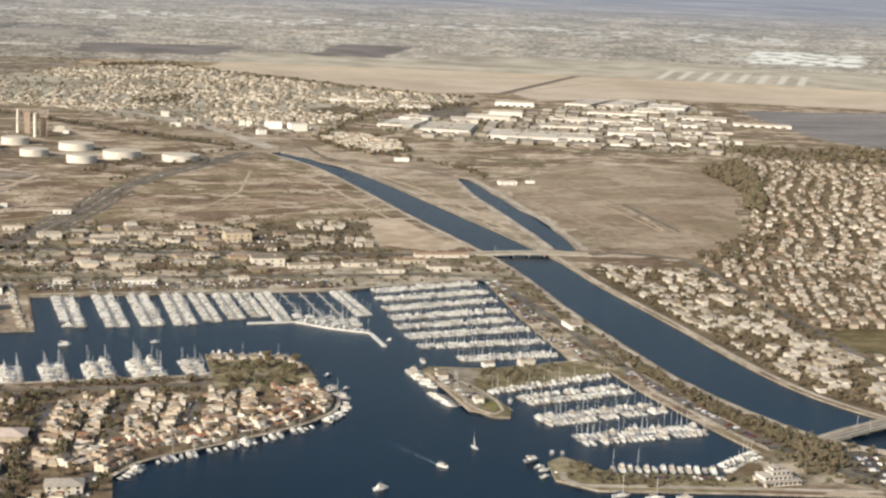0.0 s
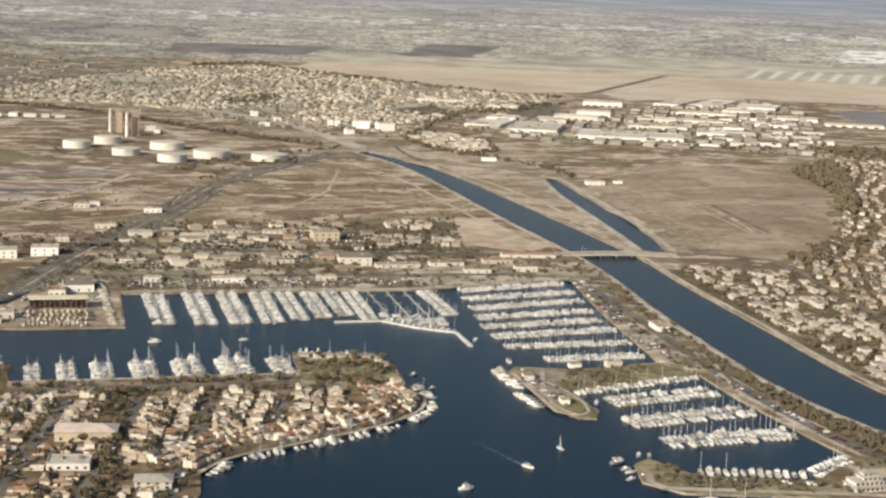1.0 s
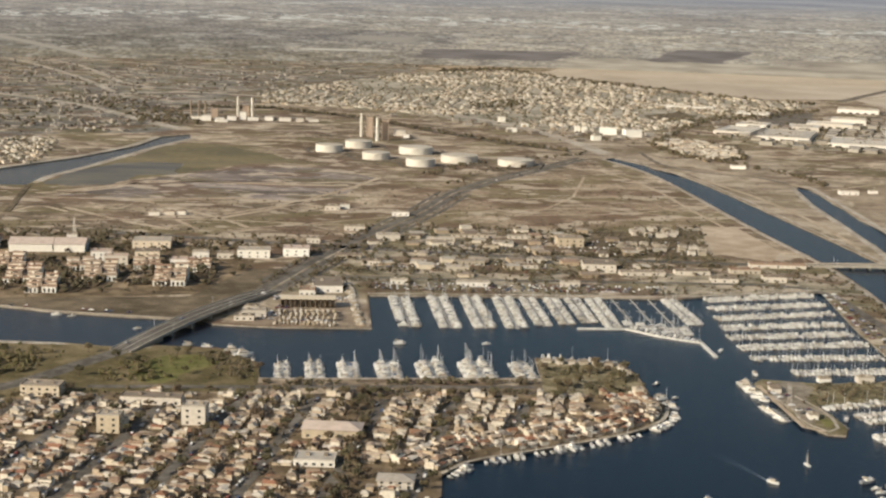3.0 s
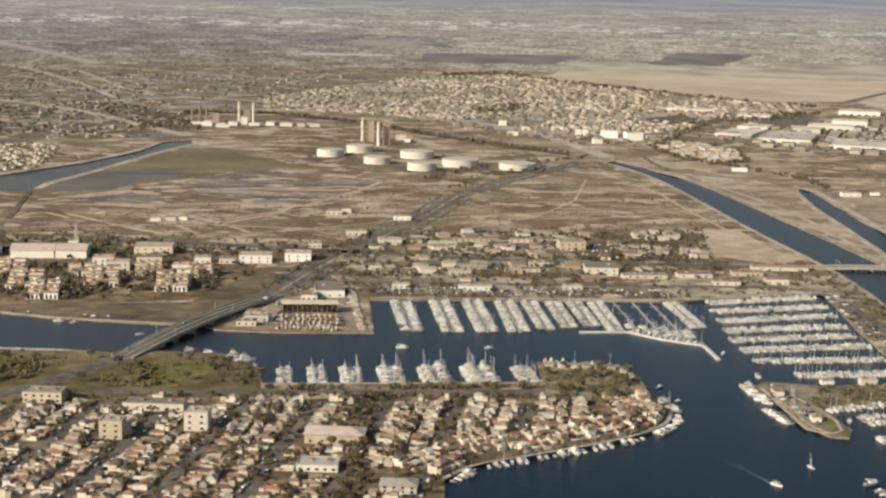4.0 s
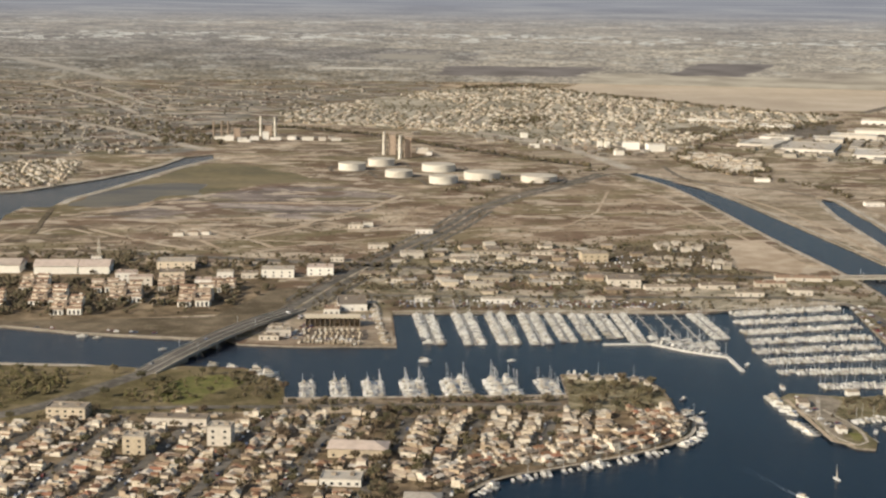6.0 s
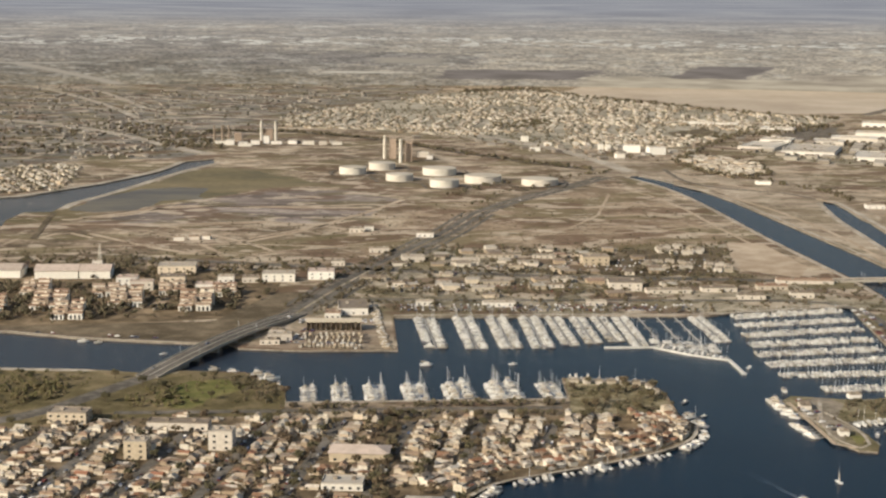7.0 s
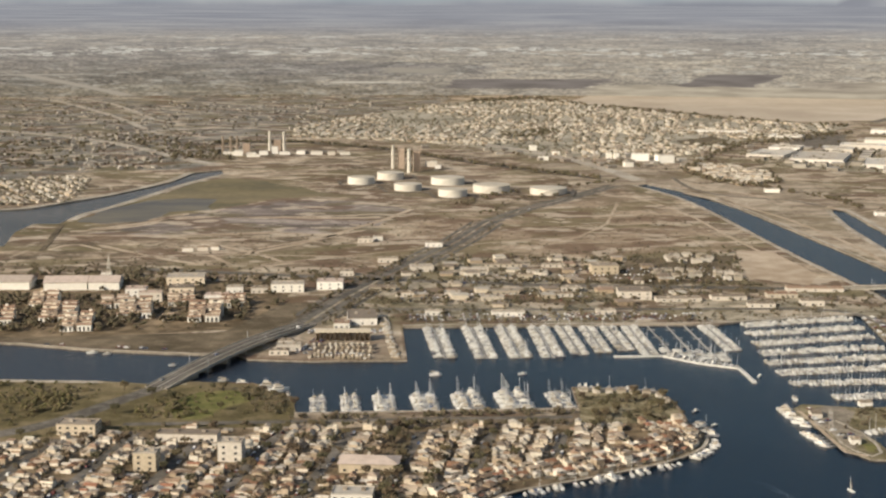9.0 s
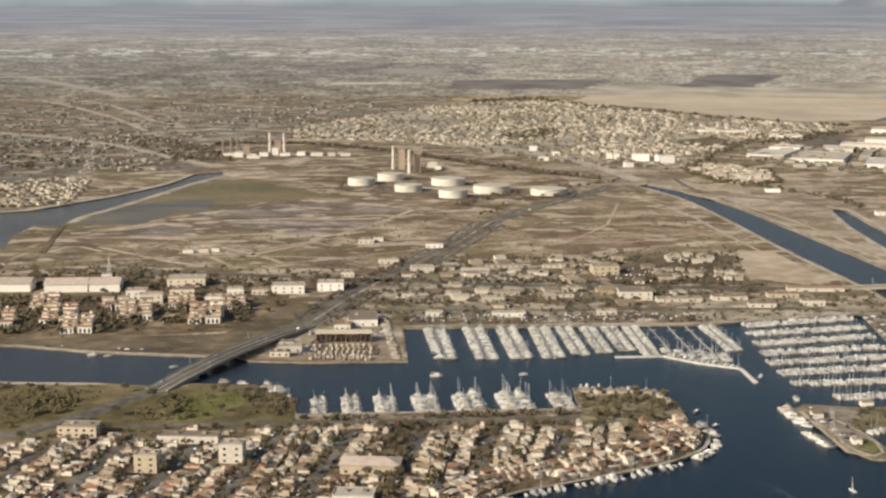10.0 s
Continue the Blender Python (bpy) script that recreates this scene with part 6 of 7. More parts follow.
for i in range(260):
    k = rnd.random() ** 1.4
    x, y = 210 - 24 * k, 838 + 56 * k
    r = 0.5 + 2.6 * k
    side = rnd.choice((-1, 1)) * rnd.uniform(0.5, 1.0) if k > 0.15 else rnd.uniform(-1, 1)
    heap.add(placed(clump(0, 0, 0, rnd.uniform(0.15, 0.45) * (1.25 - k), 0.08), x + side * r * 0.9, y + side * r * 0.4, WATER_Z), ICO_F)
tagged(heap.make("wake", [foam]), "broken white wake behind the motorboat", "wake", kind="stuff")

# ---- the rest of the towns ----
KEEP_OFF = ROADS + [RAIL, NORTH_ROAD, RIVER_W, RIVER_E] + WEST_ROADS + [shifted([(-240, 1040), (-213, 1103), (-122, 1335)], k) for k in (-9, 9)]


def free(x, y, gap=9.0):
    return not any(inside(x, y, w) for w in WATERS) and not inside(x, y, EAST_GREEN) and all(from_line(x, y, r) > gap for r in KEEP_OFF)


def town(dim, label, poly, turn, block, step, size, tall, share, trees, tree_size, flat=0.2, wander=0.0, seen=None, patchy=False, loose=1.5, make=None, aligned=False):
    """Rows of houses on a street grid in a plan polygon, with garden trees between."""
    houses, green = Heap(), Heap()
    xs, ys_ = [p[0] for p in poly], [p[1] for p in poly]
    cx, cy = (min(xs) + max(xs)) / 2, (min(ys_) + max(ys_)) / 2
    span = math.hypot(max(xs) - min(xs), max(ys_) - min(ys_)) / 2
    c, s = math.cos(turn), math.sin(turn)
    n = 0
    for i in range(int(-span / block), int(span / block) + 1):
        for side in (0.27, 0.73):
            for j in range(int(-span / step), int(span / step) + 1):
                if (j + 3 * i) % 11 == 0:
                    continue
                u = (i + side) * block + wander * math.sin(j * step / 90.0 + i * 0.4) + rnd.uniform(-loose, loose)
                v = j * step + rnd.uniform(-loose, loose)
                x, y = cx + c * u - s * v, cy + s * u + c * v
                if not inside(x, y, poly) or (seen and not seen(x, y)):
                    continue
                thick = 1.0
                if patchy:
                    k = noise.noise(Vector((x * 0.0045, y * 0.003, 3.7)))
                    thick = 0.0 if k < -0.22 else 0.7 if k < 0.1 else 1.15
                    if dim == 1 and math.hypot(x, y) > 3300:
                        thick *= max(0.0, 1 - (math.hypot(x, y) - 3300) / 1600)
                    if k < -0.22 and rnd.random() > 0.6:
                        continue
                if rnd.random() < share * thick and free(x, y):
                    w, d = size * rnd.uniform(0.75, 1.25), size * rnd.uniform(0.8, 1.3)
                    if aligned:
                        w, d = size * rnd.uniform(0.7, 1.0), step * rnd.uniform(0.75, 1.0)
                    spot = (x, y, turn + (0 if aligned else rnd.choice((0, 1.5708))) + rnd.uniform(-0.1, 0.1), w, d, tall * rnd.uniform(0.8, 1.5), rnd.random() < flat)
                    if make:
                        make(*spot)
                    else:
                        far_house(houses, *spot)
                    n += 1
                for _ in range(int(trees * (min(1.0, max(0.25, 1.9 - y / 2700)) if dim == 1 else 1.0) + rnd.random())):
                    tx, ty = x + rnd.uniform(-block, block) * 0.3, y + rnd.uniform(-step, step) * 0.6
                    if free(tx, ty, 5):
                        far_tree(green, tx, ty, tree_size * rnd.uniform(0.6, 1.3))
    if houses.v:
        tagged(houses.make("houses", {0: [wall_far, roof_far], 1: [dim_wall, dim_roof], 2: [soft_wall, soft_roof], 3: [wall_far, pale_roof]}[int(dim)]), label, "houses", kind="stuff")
    if green.v:
        tagged(green.make("trees", [leaf_hazed if dim == 3 else leaf_far]), "garden trees between the houses", "trees", kind="stuff")
    return n


def in_view(x, y):
    return -0.32 * y - 60 < x < 0.62 * y + 80


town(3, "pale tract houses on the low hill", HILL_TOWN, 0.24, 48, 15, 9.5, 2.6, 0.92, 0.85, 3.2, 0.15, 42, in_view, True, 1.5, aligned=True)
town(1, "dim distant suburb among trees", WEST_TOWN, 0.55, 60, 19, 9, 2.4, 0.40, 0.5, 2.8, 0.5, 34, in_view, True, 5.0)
town(2, "rows of stucco houses in curving streets", EAST_HIGH, -0.42, 42, 10.5, 8.6, 2.7, 0.74, 1.9, 2.5, 0.25, 11, in_view, False, 5.0, aligned=True)
town(2, "close-set stucco houses among garden trees", EAST_LOW, -0.28, 24, 10.5, 7.2, 2.8, 0.66, 3.3, 2.2, 0.45, 8, in_view, False, 2.5, aligned=True)
made_condos = {}


def condo(x, y, turn, w, d, h, flat):
    """A river-side home: walls, roof, a lower wing."""
    kind = (flat, h > 3.8)
    m = place_of(x, y, 0, turn, (w / 10, d / 10, h / 3.6))
    if kind in made_condos:
        return copied(made_condos[kind], m)
    c = root("condominium", "pale flat-roofed condominium beside the river" if flat else "pale condominium with a pitched roof", "condominium", "condominiums beside the river")
    body = part_data("wall", joined(box_data(10, 8, 3.6), moved(box_data(6, 3, 2.6), -1.5, -5.2)), condo_wall, c)
    part_data("roof", parapet_data(10, 8, 3.6, 0.5) if flat else (hip_data if kind[1] else gable_data)(10, 8, 3.6, 1.6), condo_roof, c)
    part_data("window", moved(box_data(2.6, 0.2, 1.3), 3.2, -4.0, 1.2), window_dark, body)
    c.matrix_basis = m
    made_condos[kind] = c
    return c


town(0, "pale condominiums beside the river", CONDOS, 0.03, 25, 13.2, 9.0, 3.0, 0.60, 3.2, 2.1, 0.75, 2, in_view, make=condo, aligned=True)
town(0, "low shops and homes behind the coast road", MALL, 0.12, 62, 19, 13, 2.7, 0.42, 2.2, 2.3, 0.8, 9, in_view, True, 6.0)
MOBILE_E = [(420, 2613), (475, 2737), (553, 2624), (533, 2456), (470, 2400)]
MOBILE_W = [(-700, 2160), (-600, 2132), (-533, 2182), (-568, 2478), (-647, 2499), (-720, 2420)]
town(3, "tight cluster of pale homes on the plain", MOBILE_E, 0.9, 26, 12, 8.5, 3.0, 0.88, 0.9, 2.0, 0.3, 4, aligned=True)
town(3, "tight cluster of pale homes by the channel", MOBILE_W, 0.5, 30, 13, 8, 2.6, 0.8, 1.6, 2.8, 0.3, 4, in_view, aligned=True)
town(1, "low pale units of the industrial park", INDUSTRY, -0.35, 60, 34, 20, 4.5, 0.45, 0.9, 3.4, 0.9, 0, in_view)
town(1, "scattered pale sheds on the far plain", [(-300, 2900), (40, 3010), (280, 2600), (520, 2700), (640, 3000), (820, 3300), (445, 2877), (251, 2849), (43, 3080)], 0.3, 70, 40, 13, 4, 0.3, 0.6, 3.0, 0.6, 0)

# ---- trees ----
near = []
for _ in range(4000):
    x, y = rnd.uniform(-330, 168), rnd.uniform(740, 1100)
    if x < -100 - (y - 740) * 0.8 or len(near) >= 170:
        continue
    in_town = inside(x, y, near_town) and from_line(x, y, shore) > 5 and rnd.random() < 0.5 and all(math.hypot(x - a, y - b) > 7.2 for a, b, _ in spots)
    in_park = inside(x, y, PARK) and rnd.random() < 0.08 or inside(x, y, [(96, 1012), (160, 1012), (160, 1090), (100, 1090)]) and rnd.random() < 0.3
    if (in_town or in_park) and all(math.hypot(x - a, y - b) > 4.5 for a, b in near) and all(from_line(x, y, r) > (14 if r is SECOND_ROAD else 7) for r in ROADS) and from_line(x, y, [(-213, 1103), (-122, 1335)]) > 15:
        if not any(abs(x - bx) < bw / 2 + 4 and abs(y - by) < bd / 2 + 4 for bx, by, bw, bd, *_ in BIG) and not inside(x, y, BAY):
            near.append((x, y))
for x, y in near:
    tree(x, y, 1.0)
green = Heap()


def scatter(poly, count, size, gap=5.0, seed_share=1.0):
    xs, ys_ = [p[0] for p in poly], [p[1] for p in poly]
    done = 0
    for _ in range(count * 6):
        if done >= count:
            break
        x, y = rnd.uniform(min(xs), max(xs)), rnd.uniform(min(ys_), max(ys_))
        if inside(x, y, poly) and free(x, y, gap):
            far_tree(green, x, y, size * rnd.uniform(0.5, 1.4))
            done += 1


scatter(TOWN, 1000, 1.6, 4)
for _ in range(80):
    k, i = rnd.random(), rnd.randrange(3)
    (x1, y1), (x2, y2) = AVENUE[i], AVENUE[i + 1]
    far_tree(green, x1 + (x2 - x1) * k + rnd.uniform(-6, 6), y1 + (y2 - y1) * k, rnd.uniform(1.4, 2.8))


scatter([(98, 1054), (98, 1090), (154, 1082), (160, 1014), (110, 1014)], 110, 1.3, 4)
scatter([(-142, 1108), (-112, 1075), (-106, 1030), (-128, 1030), (-150, 1100)], 60, 1.8, 6)
scatter(LOTS, 600, 1.9, 6)
scatter([(290, 1048), (360, 1060), (330, 1020), (280, 1000)], 80, 1.5, 4)
scatter([(254, 1050), (284, 1030), (284, 945), (262, 935), (250, 1010)], 22, 1.1, 4)
scatter([(434, 836), (452, 850), (464, 862), (468, 838), (450, 795), (420, 784), (426, 800)], 60, 3.2, 2)
scatter([(409, 1045), (420, 1045), (425, 1000), (436, 938), (453, 880), (440, 840), (420, 930)], 150, 2.0, 4)
scatter([(278, 803), (290, 838), (308, 805), (374, 790), (366, 770), (292, 783)], 90, 1.5, 4)
scatter([(396, 1036), (416, 872), (426, 840), (466, 860), (436, 930), (424, 1005), (420, 1110)], 300, 1.8, 5)
scatter([(420, 846), (440, 770), (560, 740), (600, 800), (470, 850)], 200, 2.0, 3)
scatter(CONDOS, 380, 2.4, 4)
scatter([p for p in EAST_TOWN if p[1] < 2390], 700, 2.4, 4)
scatter([(502, 1440), (520, 1440), (518, 1240), (522, 1020), (550, 925), (540, 915), (514, 985), (505, 1230)], 220, 2.0, 8)
scatter([(-889, 3079), (-734, 3143), (-622, 2744), (-741, 2558)], 110, 3.6, 8)
scatter([(-440, 1460), (-180, 1460), (-180, 1350), (-260, 1340), (-300, 1300), (-440, 1290)], 430, 3.4, 8)
scatter([(-440, 1500), (-180, 1500), (-100, 1560), (-140, 1600), (-440, 1600)], 260, 3.4, 8)
scatter(APARTMENTS, 260, 2.8, 8)
scatter([(-420, 1400), (-190, 1400), (-190, 1330), (-240, 1325), (-300, 1285), (-420, 1300)], 60, 3.0, 8)
scatter(MALL, 420, 2.4, 6)
scatter(INDUSTRY, 300, 3.6, 8)
scatter([(930, 2010), (960, 2220), (1010, 2290), (1090, 2370), (1040, 2200), (985, 2050), (870, 1800), (860, 1830)], 620, 4.6, 3)
scatter([(1099, 2400), (1110, 2560), (1500, 2560), (1700, 2400), (1500, 2300)], 380, 5.0, 3)
scatter([(640, 1490), (770, 1630), (800, 1620), (670, 1450)], 110, 3.5, 3)
scatter([(-90, 1600), (60, 1960), (80, 1960), (-60, 1600)], 40, 2.0, 10)
scatter([(-700, 1560), (-620, 1660), (-60, 1640), (300, 1800), (330, 1770), (-60, 1600)], 320, 1.5, 6)
scatter([(20, 1990), (110, 2250), (230, 2330), (215, 2310), (120, 2210), (60, 2050)], 45, 2.4, 12)
scatter([(-480, 1620), (-260, 1900), (250, 2200), (380, 1800), (300, 1700), (-100, 1640)], 420, 1.2, 6)
for (x1, y1), (x2, y2), n in (((-90, 1385), (240, 1398), 26), ((-100, 1018), (90, 1036), 70), ((-190, 996), (90, 1010), 60), ((420, 1400), (400, 1050), 40)):
    for i in range(n):
        k = rnd.random()
        far_tree(green, x1 + (x2 - x1) * k + rnd.uniform(-4, 4), y1 + (y2 - y1) * k + rnd.uniform(-4, 4), rnd.uniform(1.5, 3.2))
HILL_TOP = [(100, 4480), (270, 4620), (476, 4230), (749, 3780), (940, 3600)]
# belts of trees along roads and the embankment
for line, n, wide, size in ((RAIL, 360, 9, 3.6), (HILL_TOP, 220, 30, 4.8), (HILL_TOP[:2], 60, 40, 6.5), ([(560, 3060), (720, 3240), (860, 3420)], 160, 60, 4.0), ([(150, 3260), (260, 3500)], 90, 40, 4.2), ([(414, 2632), (434, 2466), (487, 2411), (572, 2246), (590, 2124)], 120, 8, 3.2), ([(412, 2610), (475, 2750), (560, 2630), (540, 2450), (470, 2392), (412, 2610)], 110, 5, 3.0), ([(414, 2632), (543, 2975), (717, 3391)], 90, 8, 3.4), ([(23, 2150), (80, 2274), (180, 2372), (298, 2480)], 70, 8, 2.8),
                            ([(-691, 3321), (-500, 2980), (-427, 2790)], 150, 55, 4.0), (SECOND_ROAD_N[1:5], 90, 17, 2.2), ([(-100, 1560), (96, 1545), (330, 1530)], 110, 8, 2.4), ([(-60, 1440), (120, 1436), (330, 1500)], 110, 12, 2.3)):
    for _ in range(n):
        i = rnd.randrange(len(line) - 1)
        k, (x1, y1), (x2, y2) = rnd.random(), line[i], line[i + 1]
        side = rnd.choice((-1, 1)) if line is SECOND_ROAD_N[1:5] or wide == 17 else rnd.uniform(-1, 1)
        far_tree(green, x1 + (x2 - x1) * k + side * wide * rnd.uniform(0.9, 1.2), y1 + (y2 - y1) * k + rnd.uniform(-6, 6), size * rnd.uniform(0.6, 1.3))
paled, green = green, Heap()
scatter(PARK, 300, 1.6, 13)
scatter([(-227, 1063), (-214, 1079), (-184, 1075), (-173, 1018), (-206, 1018)], 60, 1.8, 13)
scatter([(-420, 1060), (-290, 1060), (-262, 1105), (-420, 1120)], 150, 2.1, 12)
scatter([(-300, 1010), (-297, 1063), (-262, 1100), (-262, 1040)], 90, 2.2, 13)
tagged(green.make("trees", [leaf_green]), "green trees and bushes of the waterside park", "trees", kind="stuff")
green = paled
tagged(green.make("trees", [leaf_far]), "scattered haze-paled shrubs and small trees", "trees", kind="stuff")

# ---- lots: parked cars, sheds, the boat yard ----
heap = Heap()


def car_data():
    v, f = box_data(4.4, 1.8, 0.75, 0.3, True)
    w, g = cabin_data(2.4, 1.6, 0.6, 1.05, -0.2)
    return joined((v, f), (w, g))


CAR = car_data()


def cars(a, b, rows, gap, count, turn, off=16.0):
    for r in range(rows):
        for i in range(count):
            if rnd.random() < gap:
                continue
            k = (i + 0.5) / count
            x, y = a[0] + (b[0] - a[0]) * k, a[1] + (b[1] - a[1]) * k
            n = math.hypot(b[0] - a[0], b[1] - a[1])
            x, y = x - (b[1] - a[1]) / n * off * r, y + (b[0] - a[0]) / n * off * r
            heap.add(placed(CAR[0], x, y, 0.02, turn + rnd.uniform(-0.05, 0.05)), CAR[1])


cars((-30, 1352), (240, 1362), 3, 0.45, 84, 1.57, 11)
cars((392, 1380), (380, 1060), 2, 0.72, 90, 0.1, -9)
cars((398, 1026), (428, 850), 1, 0.6, 46, 0.1, -8)
cars((258, 1050), (276, 950), 2, 0.6, 26, 0.3, -7)
cars((-40, 1440), (150, 1448), 4, 0.5, 50, 1.57, 16)
cars((20, 1540), (300, 1560), 5, 0.6, 60, 1.57, 18)
cars((310, 800), (372, 788), 1, 0.4, 18, 1.5)
cars((-118, 1218), (-100, 1305), 2, 0.4, 30, 0.2, -7)
cars((-112, 1217), (-62, 1215), 1, 0.3, 22, 1.57)
cars((-116, 1296), (-50, 1300), 2, 0.4, 28, 1.57, 8)
cars((-330, 1248), (-200, 1226), 1, 0.7, 40, 0.1)
cars((462, 772), (512, 768), 5, 0.35, 22, 1.5, 11)
for line, z0 in ((SECOND_ROAD_N, 0.08), (SECOND_ROAD, 0.08)):  # traffic
    for (x1, y1), (x2, y2) in zip(line, line[1:]):
        n = math.hypot(x2 - x1, y2 - y1)
        for k in range(int(n / 16)):
            if rnd.random() < 0.08:
                q, side = rnd.random(), rnd.choice((-7, -4, 4, 7))
                heap.add(placed(CAR[0], x1 + (x2 - x1) * q - (y2 - y1) / n * side, y1 + (y2 - y1) * q + (x2 - x1) / n * side, z0, math.atan2(y2 - y1, x2 - x1)), CAR[1])
for k in range(4):
    q, side = rnd.uniform(0.06, 0.94), rnd.choice((-6, -3, 3, 6))
    x, y = -211 + 91 * q - 0.931 * side, 1102 + 232 * q + 0.365 * side
    heap.add(placed(CAR[0], x, y, 0.25 + 4.8 * math.sin(math.pi * q) ** 0.9, math.atan2(232, 91)), CAR[1])
for a, b in clipped:
    n = math.hypot(b[0] - a[0], b[1] - a[1])
    for side in (-2.9, 2.9):
        cars((a[0] + U[0] * side, a[1] + U[1] * side), (b[0] + U[0] * side, b[1] + U[1] * side), 1, 0.78, int(n / 6.2), LANE + math.pi / 2)
tagged(heap.make("parked_cars", [car_paint]), "cars parked in the lots and streets", "cars", kind="stuff")

yard = Heap()
for i in range(15):
    heap_boat(yard, -106 + i * 3.4, 1207 - i * 0.3 + rnd.uniform(-2, 1), 1.57 + rnd.uniform(-0.15, 0.15), rnd.uniform(0.8, 1.1), rnd.random() < 0.25)
for i in range(40):
    heap_boat(yard, -36.5 - i * 0.45 + rnd.uniform(-1.5, 1.5), 1202 + i * 4.1, rnd.uniform(-0.2, 0.2), rnd.uniform(0.6, 0.9), rnd.random() < 0.1)


def boat_rack(x, y, length, tiers):
    """Dry storage: steel posts and shelves with covered boats lying end-on side by side."""
    r = root("boat_rack", "tall steel rack of tan covered boats in the yard", "boat rack", "racks of the boatyard")
    n = int(length / 4.2)
    for k in range(tiers):
        part_data("shelf", moved(box_data(length, 7.5, 0.25, 0, True), 0, 0, 0.5 + k * 2.6), steel_dark, r)
        for i in range(n):
            if rnd.random() < 0.85:
                d = joined(hull_data(8, 2.6, 1.0), cabin_data(5.5, 2.0, 0.8, 1.0, -0.3))
                part_data("covered_boat", moved(d, (i + 0.5) * length / n - length / 2 + rnd.uniform(-0.2, 0.2), rnd.uniform(-0.4, 0.4), 0.95 + k * 2.6, -math.pi / 2), lot_tan, r)
    for i in range(n + 1):
        part_data("post", moved(box_data(0.3, 7.4, 0.6 + tiers * 2.6), i * length / n - length / 2, 0), steel_dark, r)
    r.matrix_basis = place_of(x, y, 0, 0.04)


def boat_shed(x, y, w, d, h, bays):
    """A long open-fronted storage shed: roof, back wall and posts between dark bays with boats in them."""
    b = root("boat_shed", "long open-fronted tan boat shed with dark bays", "shed")
    # back wall and posts dark: the bays' shade is put into their colour
    part_data("back_wall", moved(box_data(w, 0.4, h), 0, d / 2 - 0.2), steel_dark, b)
    v, f = gable_data(d, w, h, 1.1, 0.5, 0.4)
    part_data("roof", (placed(v, 0, 0, 0, math.pi / 2), f), lot_tan, b, "low tan metal roof")
    for i in range(bays + 1):
        part_data("post", moved(box_data(0.5, d - 1, h), (i / bays - 0.5) * (w - 0.5), 0), steel_dark, b)
    for i in range(bays):
        for z in (0.4, 2.6, 4.8):
            if z + 2.2 < h and rnd.random() < 0.85:
                d2 = joined(hull_data(7, 2.3, 1.1), cabin_data(4.5, 1.9, 0.8, 1.1, -0.3))
                part_data("covered_boat", moved(d2, ((i + 0.5) / bays - 0.5) * (w - 0.5), rnd.uniform(-2.2, -1.2), z, -math.pi / 2), lot_tan, b)
    b.matrix_basis = place_of(x, y, 0, 0.04)


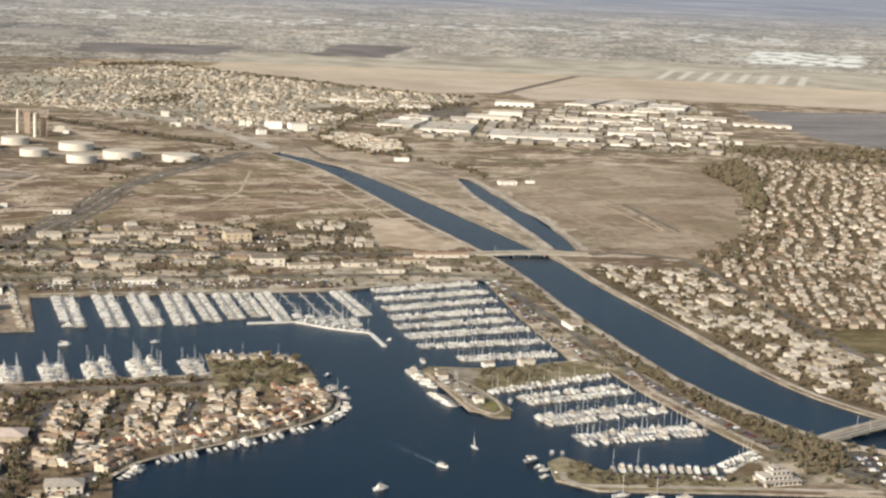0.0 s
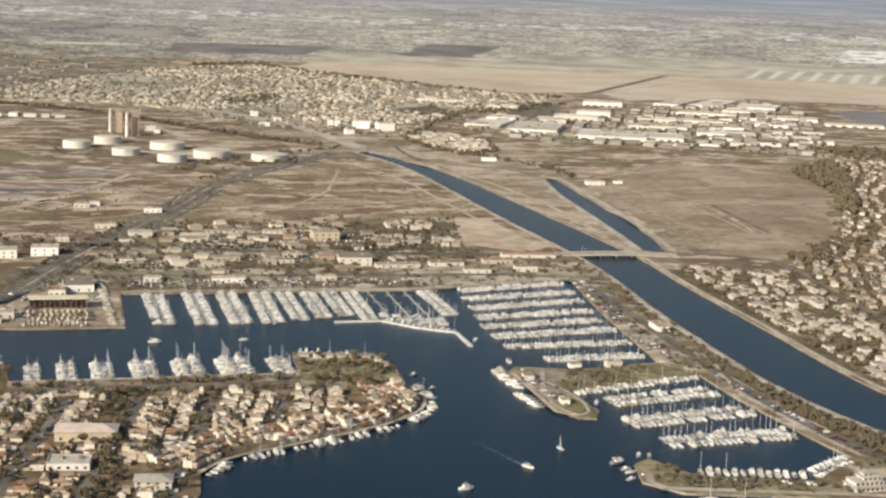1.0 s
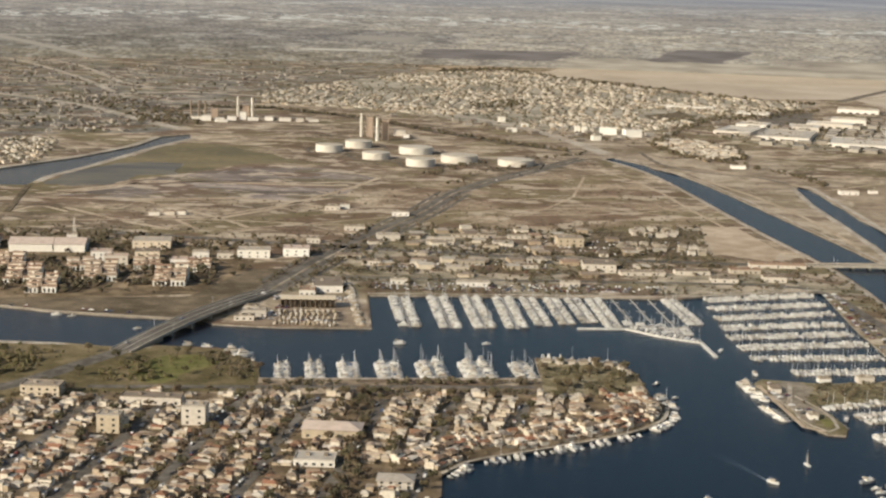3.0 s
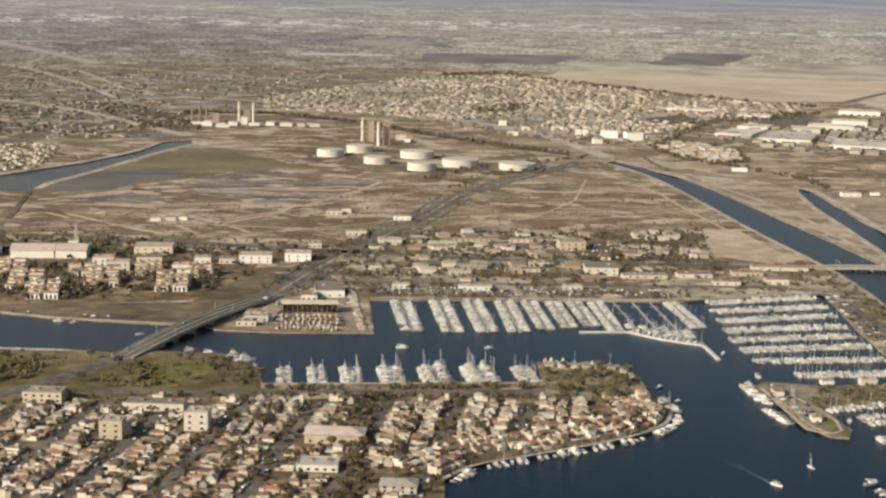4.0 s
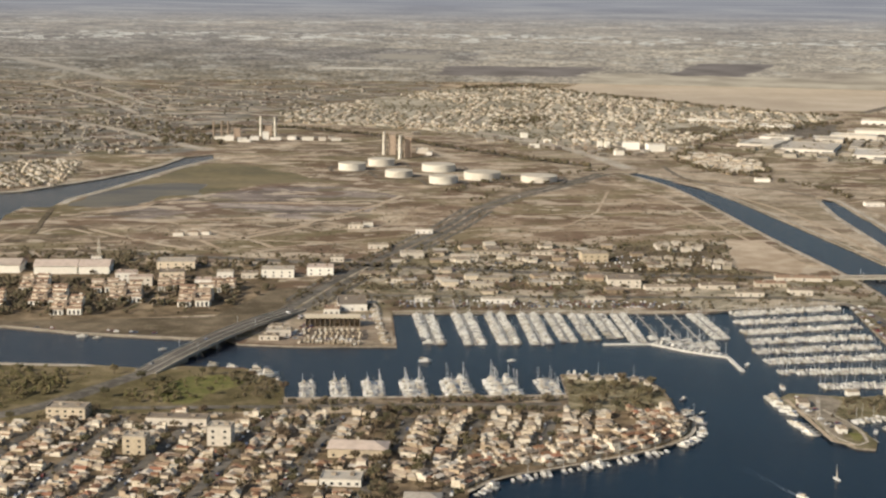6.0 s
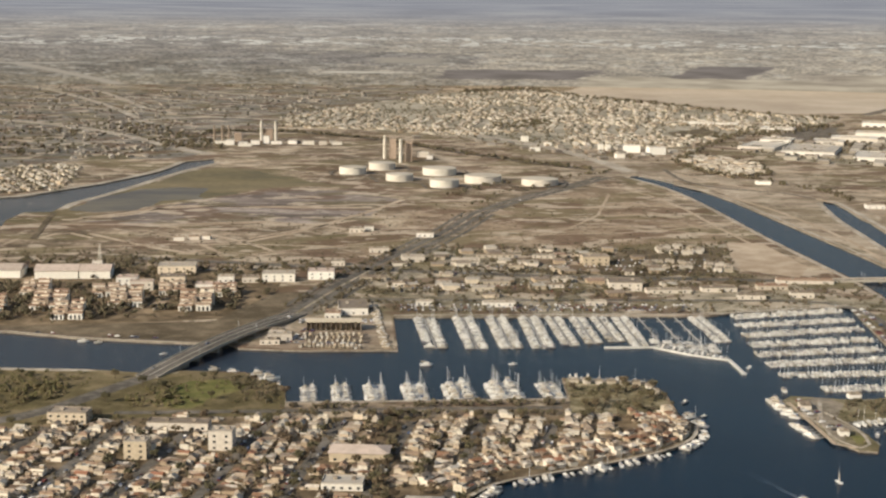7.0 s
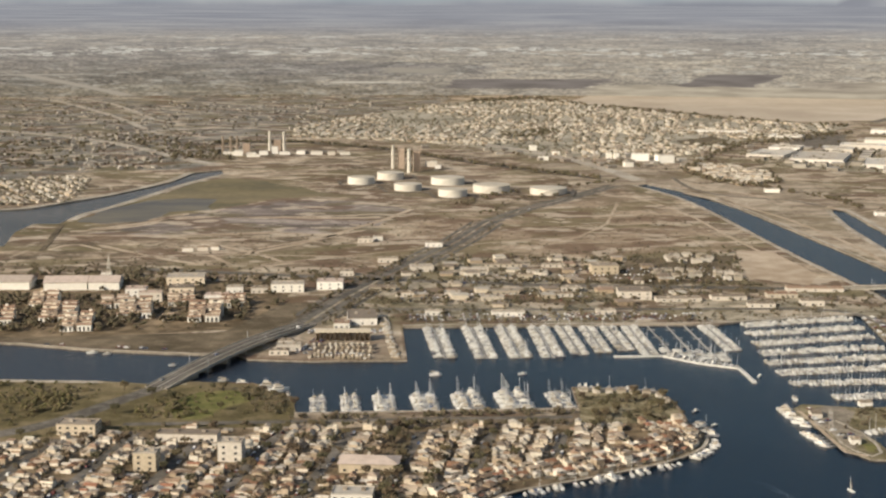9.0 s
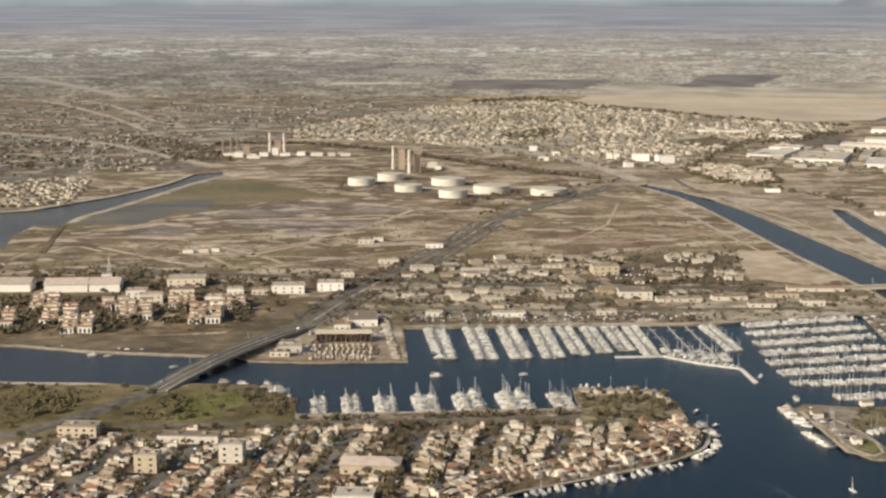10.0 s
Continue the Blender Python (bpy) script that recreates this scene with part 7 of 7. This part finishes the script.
boat_shed(-84, 1272, 46, 16, 8.0, 11)
for x, y, length, tiers in ((-84, 1246, 50, 1), (-82, 1234, 50, 1), (-80, 1220, 46, 1)):
    boat_rack(x, y, length, tiers)
yard.v = [(a, b, c + 1.55) for a, b, c in yard.v]
tagged(yard.make("laid_up_boats", [varied("yard_boat", [(0.42, 0.34, 0.24), (0.30, 0.24, 0.17), (0.52, 0.47, 0.40), (0.58, 0.56, 0.52), (0.22, 0.18, 0.14)], "island"), mast_metal, canvas]), "boats laid up in rows in the yard", "boats", kind="stuff")
for x, y, w, d, h, lab in ((-72, 1350, 26, 40, 6, "long pale boatyard shed"), (-88, 1322, 14, 16, 5, "small tan boatyard shed"), (-130, 1252, 12, 10, 4, "small white waterside shed"), (-126, 1232, 20, 12, 5, "small white waterside shed"), (-132, 1216, 16, 9, 4, "small white waterside shed"), 
                           
                           (258, 1030, 7, 12, 3, "low pale clubhouse on the peninsula"), (268, 965, 6, 9, 3, "low pale clubhouse on the peninsula"), (60, 1376, 30, 10, 4, "low pale marina office"), (150, 1384, 18, 8, 4, "low pale marina office"),
                           (-8, 1378, 16, 8, 4, "low pale marina office"), (300, 1420, 26, 10, 4, "low pale roadside store"), (350, 1430, 22, 12, 5, "low pale roadside store"), (370, 1503, 56, 12, 3.4, "long low tan roadside store"), (330, 1470, 30, 12, 4, "long low tan roadside store"),
                           (226, 1448, 44, 12, 3.4, "long low buff roadside store"), (276, 1458, 34, 12, 3.6, "long low buff roadside store"), (104, 1096, 6, 4, 2.2, "low pale boat house on the spit"), (113, 1094, 5, 5, 2.6, "low pale boat house on the spit"), (122, 1093, 5, 4, 2.0, "low pale boat house on the spit"), (131, 1093, 6, 4, 2.4, "low pale boat house on the spit"), (140, 1091, 5, 5, 2.8, "low pale boat house on the spit"), (149, 1090, 6, 4, 2.2, "low pale boat house on the spit"), (157, 1080, 4, 6, 2.4, "low pale boat house on the spit"), (160, 1066, 4, 6, 2.2, "low pale boat house on the spit"),
                           (405, 1180, 10, 22, 4, "low pale service building"), (330, 1060, 12, 7, 4, "low pale service building"), (300, 1058, 9, 6, 3, "low pale service building"), 
                           (-60, 1668, 22, 10, 5, "lone white farm building"), (-10, 1780, 20, 10, 5, "lone white farm building"), (-92, 1813, 18, 9, 5, "lone pale shed on the plain"), (-78, 1826, 12, 8, 5, "lone pale shed on the plain"), (-292, 1740, 12, 8, 4, "small tan shed on the plain"), (-276, 1746, 12, 8, 4, "small tan shed on the plain"), (-262, 1750, 10, 8, 4, "small tan shed on the plain"), (636, 2075, 12, 7, 4, "lone white shed in a field"), (598, 2060, 26, 12, 5, "white pump house by the channel")):
    block_building("shed", lab, "shed", x, y, rnd.uniform(-0.05, 0.12), w, d, h, tile_red if "red" in lab else condo_wall if "store" in lab or "spit" in lab else white_wall, tile_red if "red" in lab or "tan" in lab else flat_roof, 1, 3 if w > 12 else 0)

def court(x, y, w, d, turn, n):
    """Homes set in a ring round a dark planted yard."""
    for k in range(n):
        a = k * 2 * math.pi / n
        u, v = math.cos(a) * w / 2, math.sin(a) * d / 2
        px, py = x + u * math.cos(turn) - v * math.sin(turn), y + u * math.sin(turn) + v * math.cos(turn)
        block_building("townhouse", "pale flat-roofed townhouse round a planted yard", "house", px, py, turn + rnd.uniform(-0.1, 0.1), rnd.uniform(7, 12), rnd.uniform(6, 9), rnd.uniform(3.2, 4.4), condo_wall, condo_roof, 1, 0, False, "townhouses round the yards")


court(247, 1592, 44, 40, 0.1, 10)
court(274, 1690, 44, 44, 0.1, 9)
court(298, 1580, 22, 40, 0.1, 6)
for x, y, w, d, lab in ((60, 1480, 30, 10, "long buff shop row with a flat roof"), (48, 1448, 22, 9, "low pale shop row with a flat roof"), (10, 1470, 16, 12, "small buff shop with a flat roof"), (110, 1470, 34, 9, "long buff shop row with a flat roof"), (128, 1500, 20, 10, "low buff store with a flat roof"), (30, 1590, 34, 8, "long pale roofed parking shelter"),
                        (34, 1612, 30, 7, "long pale roofed parking shelter"), (66, 1640, 40, 9, "long buff shop row with a flat roof"), (100, 1600, 22, 10, "low buff store with a flat roof"), (84, 1570, 20, 9, "low buff store with a flat roof"), (120, 1640, 26, 9, "low buff store with a flat roof"), (-60, 1500, 26, 12, "low pinkish store with a flat roof"), (-36, 1470, 18, 10, "low buff store with a flat roof")):
    block_building("shop", lab, "shop", x, y, rnd.uniform(-0.05, 0.12), w, d, rnd.uniform(3.0, 4.2), condo_wall, condo_roof, 1, max(3, int(w // 6)), False, "shops behind the coast road")

for line, w in (([(250, 1044), (255, 970), (257, 943), (269, 935)], 3.0), ([(273, 1045), (258, 989)], 2.5)):
    road(line, w, "worn tan footpath on the peninsula", sand_plot, 0.12, "path", "path")
dock((100, 1113), (158, 1104), 1.6, 9, 5, "floating dock along the spit")
slips((100, 1113), (158, 1104), 4.4, 4.0, 0.7, 0.4, lambda x, y, turn, m: y > 1109 - (x - 100) * 0.15 and boat("sail" if m else rnd.choice(("motor", "small", "fly")), x, y, turn, rnd.uniform(0.6, 0.8), "boats along the spit of the island"))
dock((279, 985), (286, 945), 2.2, 0, 0, "pale floating dock beside the peninsula")
dock((246, 988), (250, 958), 4.0, 5, 5, "broad floating dock with moored boats")
for i in range(6):
    boat(rnd.choice(("motor", "fly")), 241 + i * 1.2, 990 - i * 6.0, 2.6, 0.7, "boats at the peninsula dock")

# the stepped white clubhouse by the spit
ch = root("clubhouse", "stepped white clubhouse with tiered terraces", "building")
for cx, cy, w, d, z, h in ((0, 0, 24, 14, 0.0, 2.8), (-2.0, 1.0, 18, 10.5, 2.8, 2.3), (1.0, 1.8, 12, 8, 5.1, 2.0), (-0.5, 2.6, 6, 5, 7.1, 1.8)):
    tier = part_data("terrace", moved(box_data(w, d, h), cx, cy, z), white_wall, ch)
    v, f = hip_data(w, d, 0, 0.9, 0.7, 0.3)
    part_data("roof_edge", moved((v, f), cx, cy, z + h), condo_roof, tier)
    for i in range(int(w // 3)):
        part_data("window", moved(box_data(1.5, 0.2, h * 0.5), cx + (i + 0.5) * w / (w // 3) - w / 2, cy - d / 2 - 0.05, z + h * 0.25), window_dark, tier)
ch.matrix_basis = place_of(400, 780, 0, 0.1)
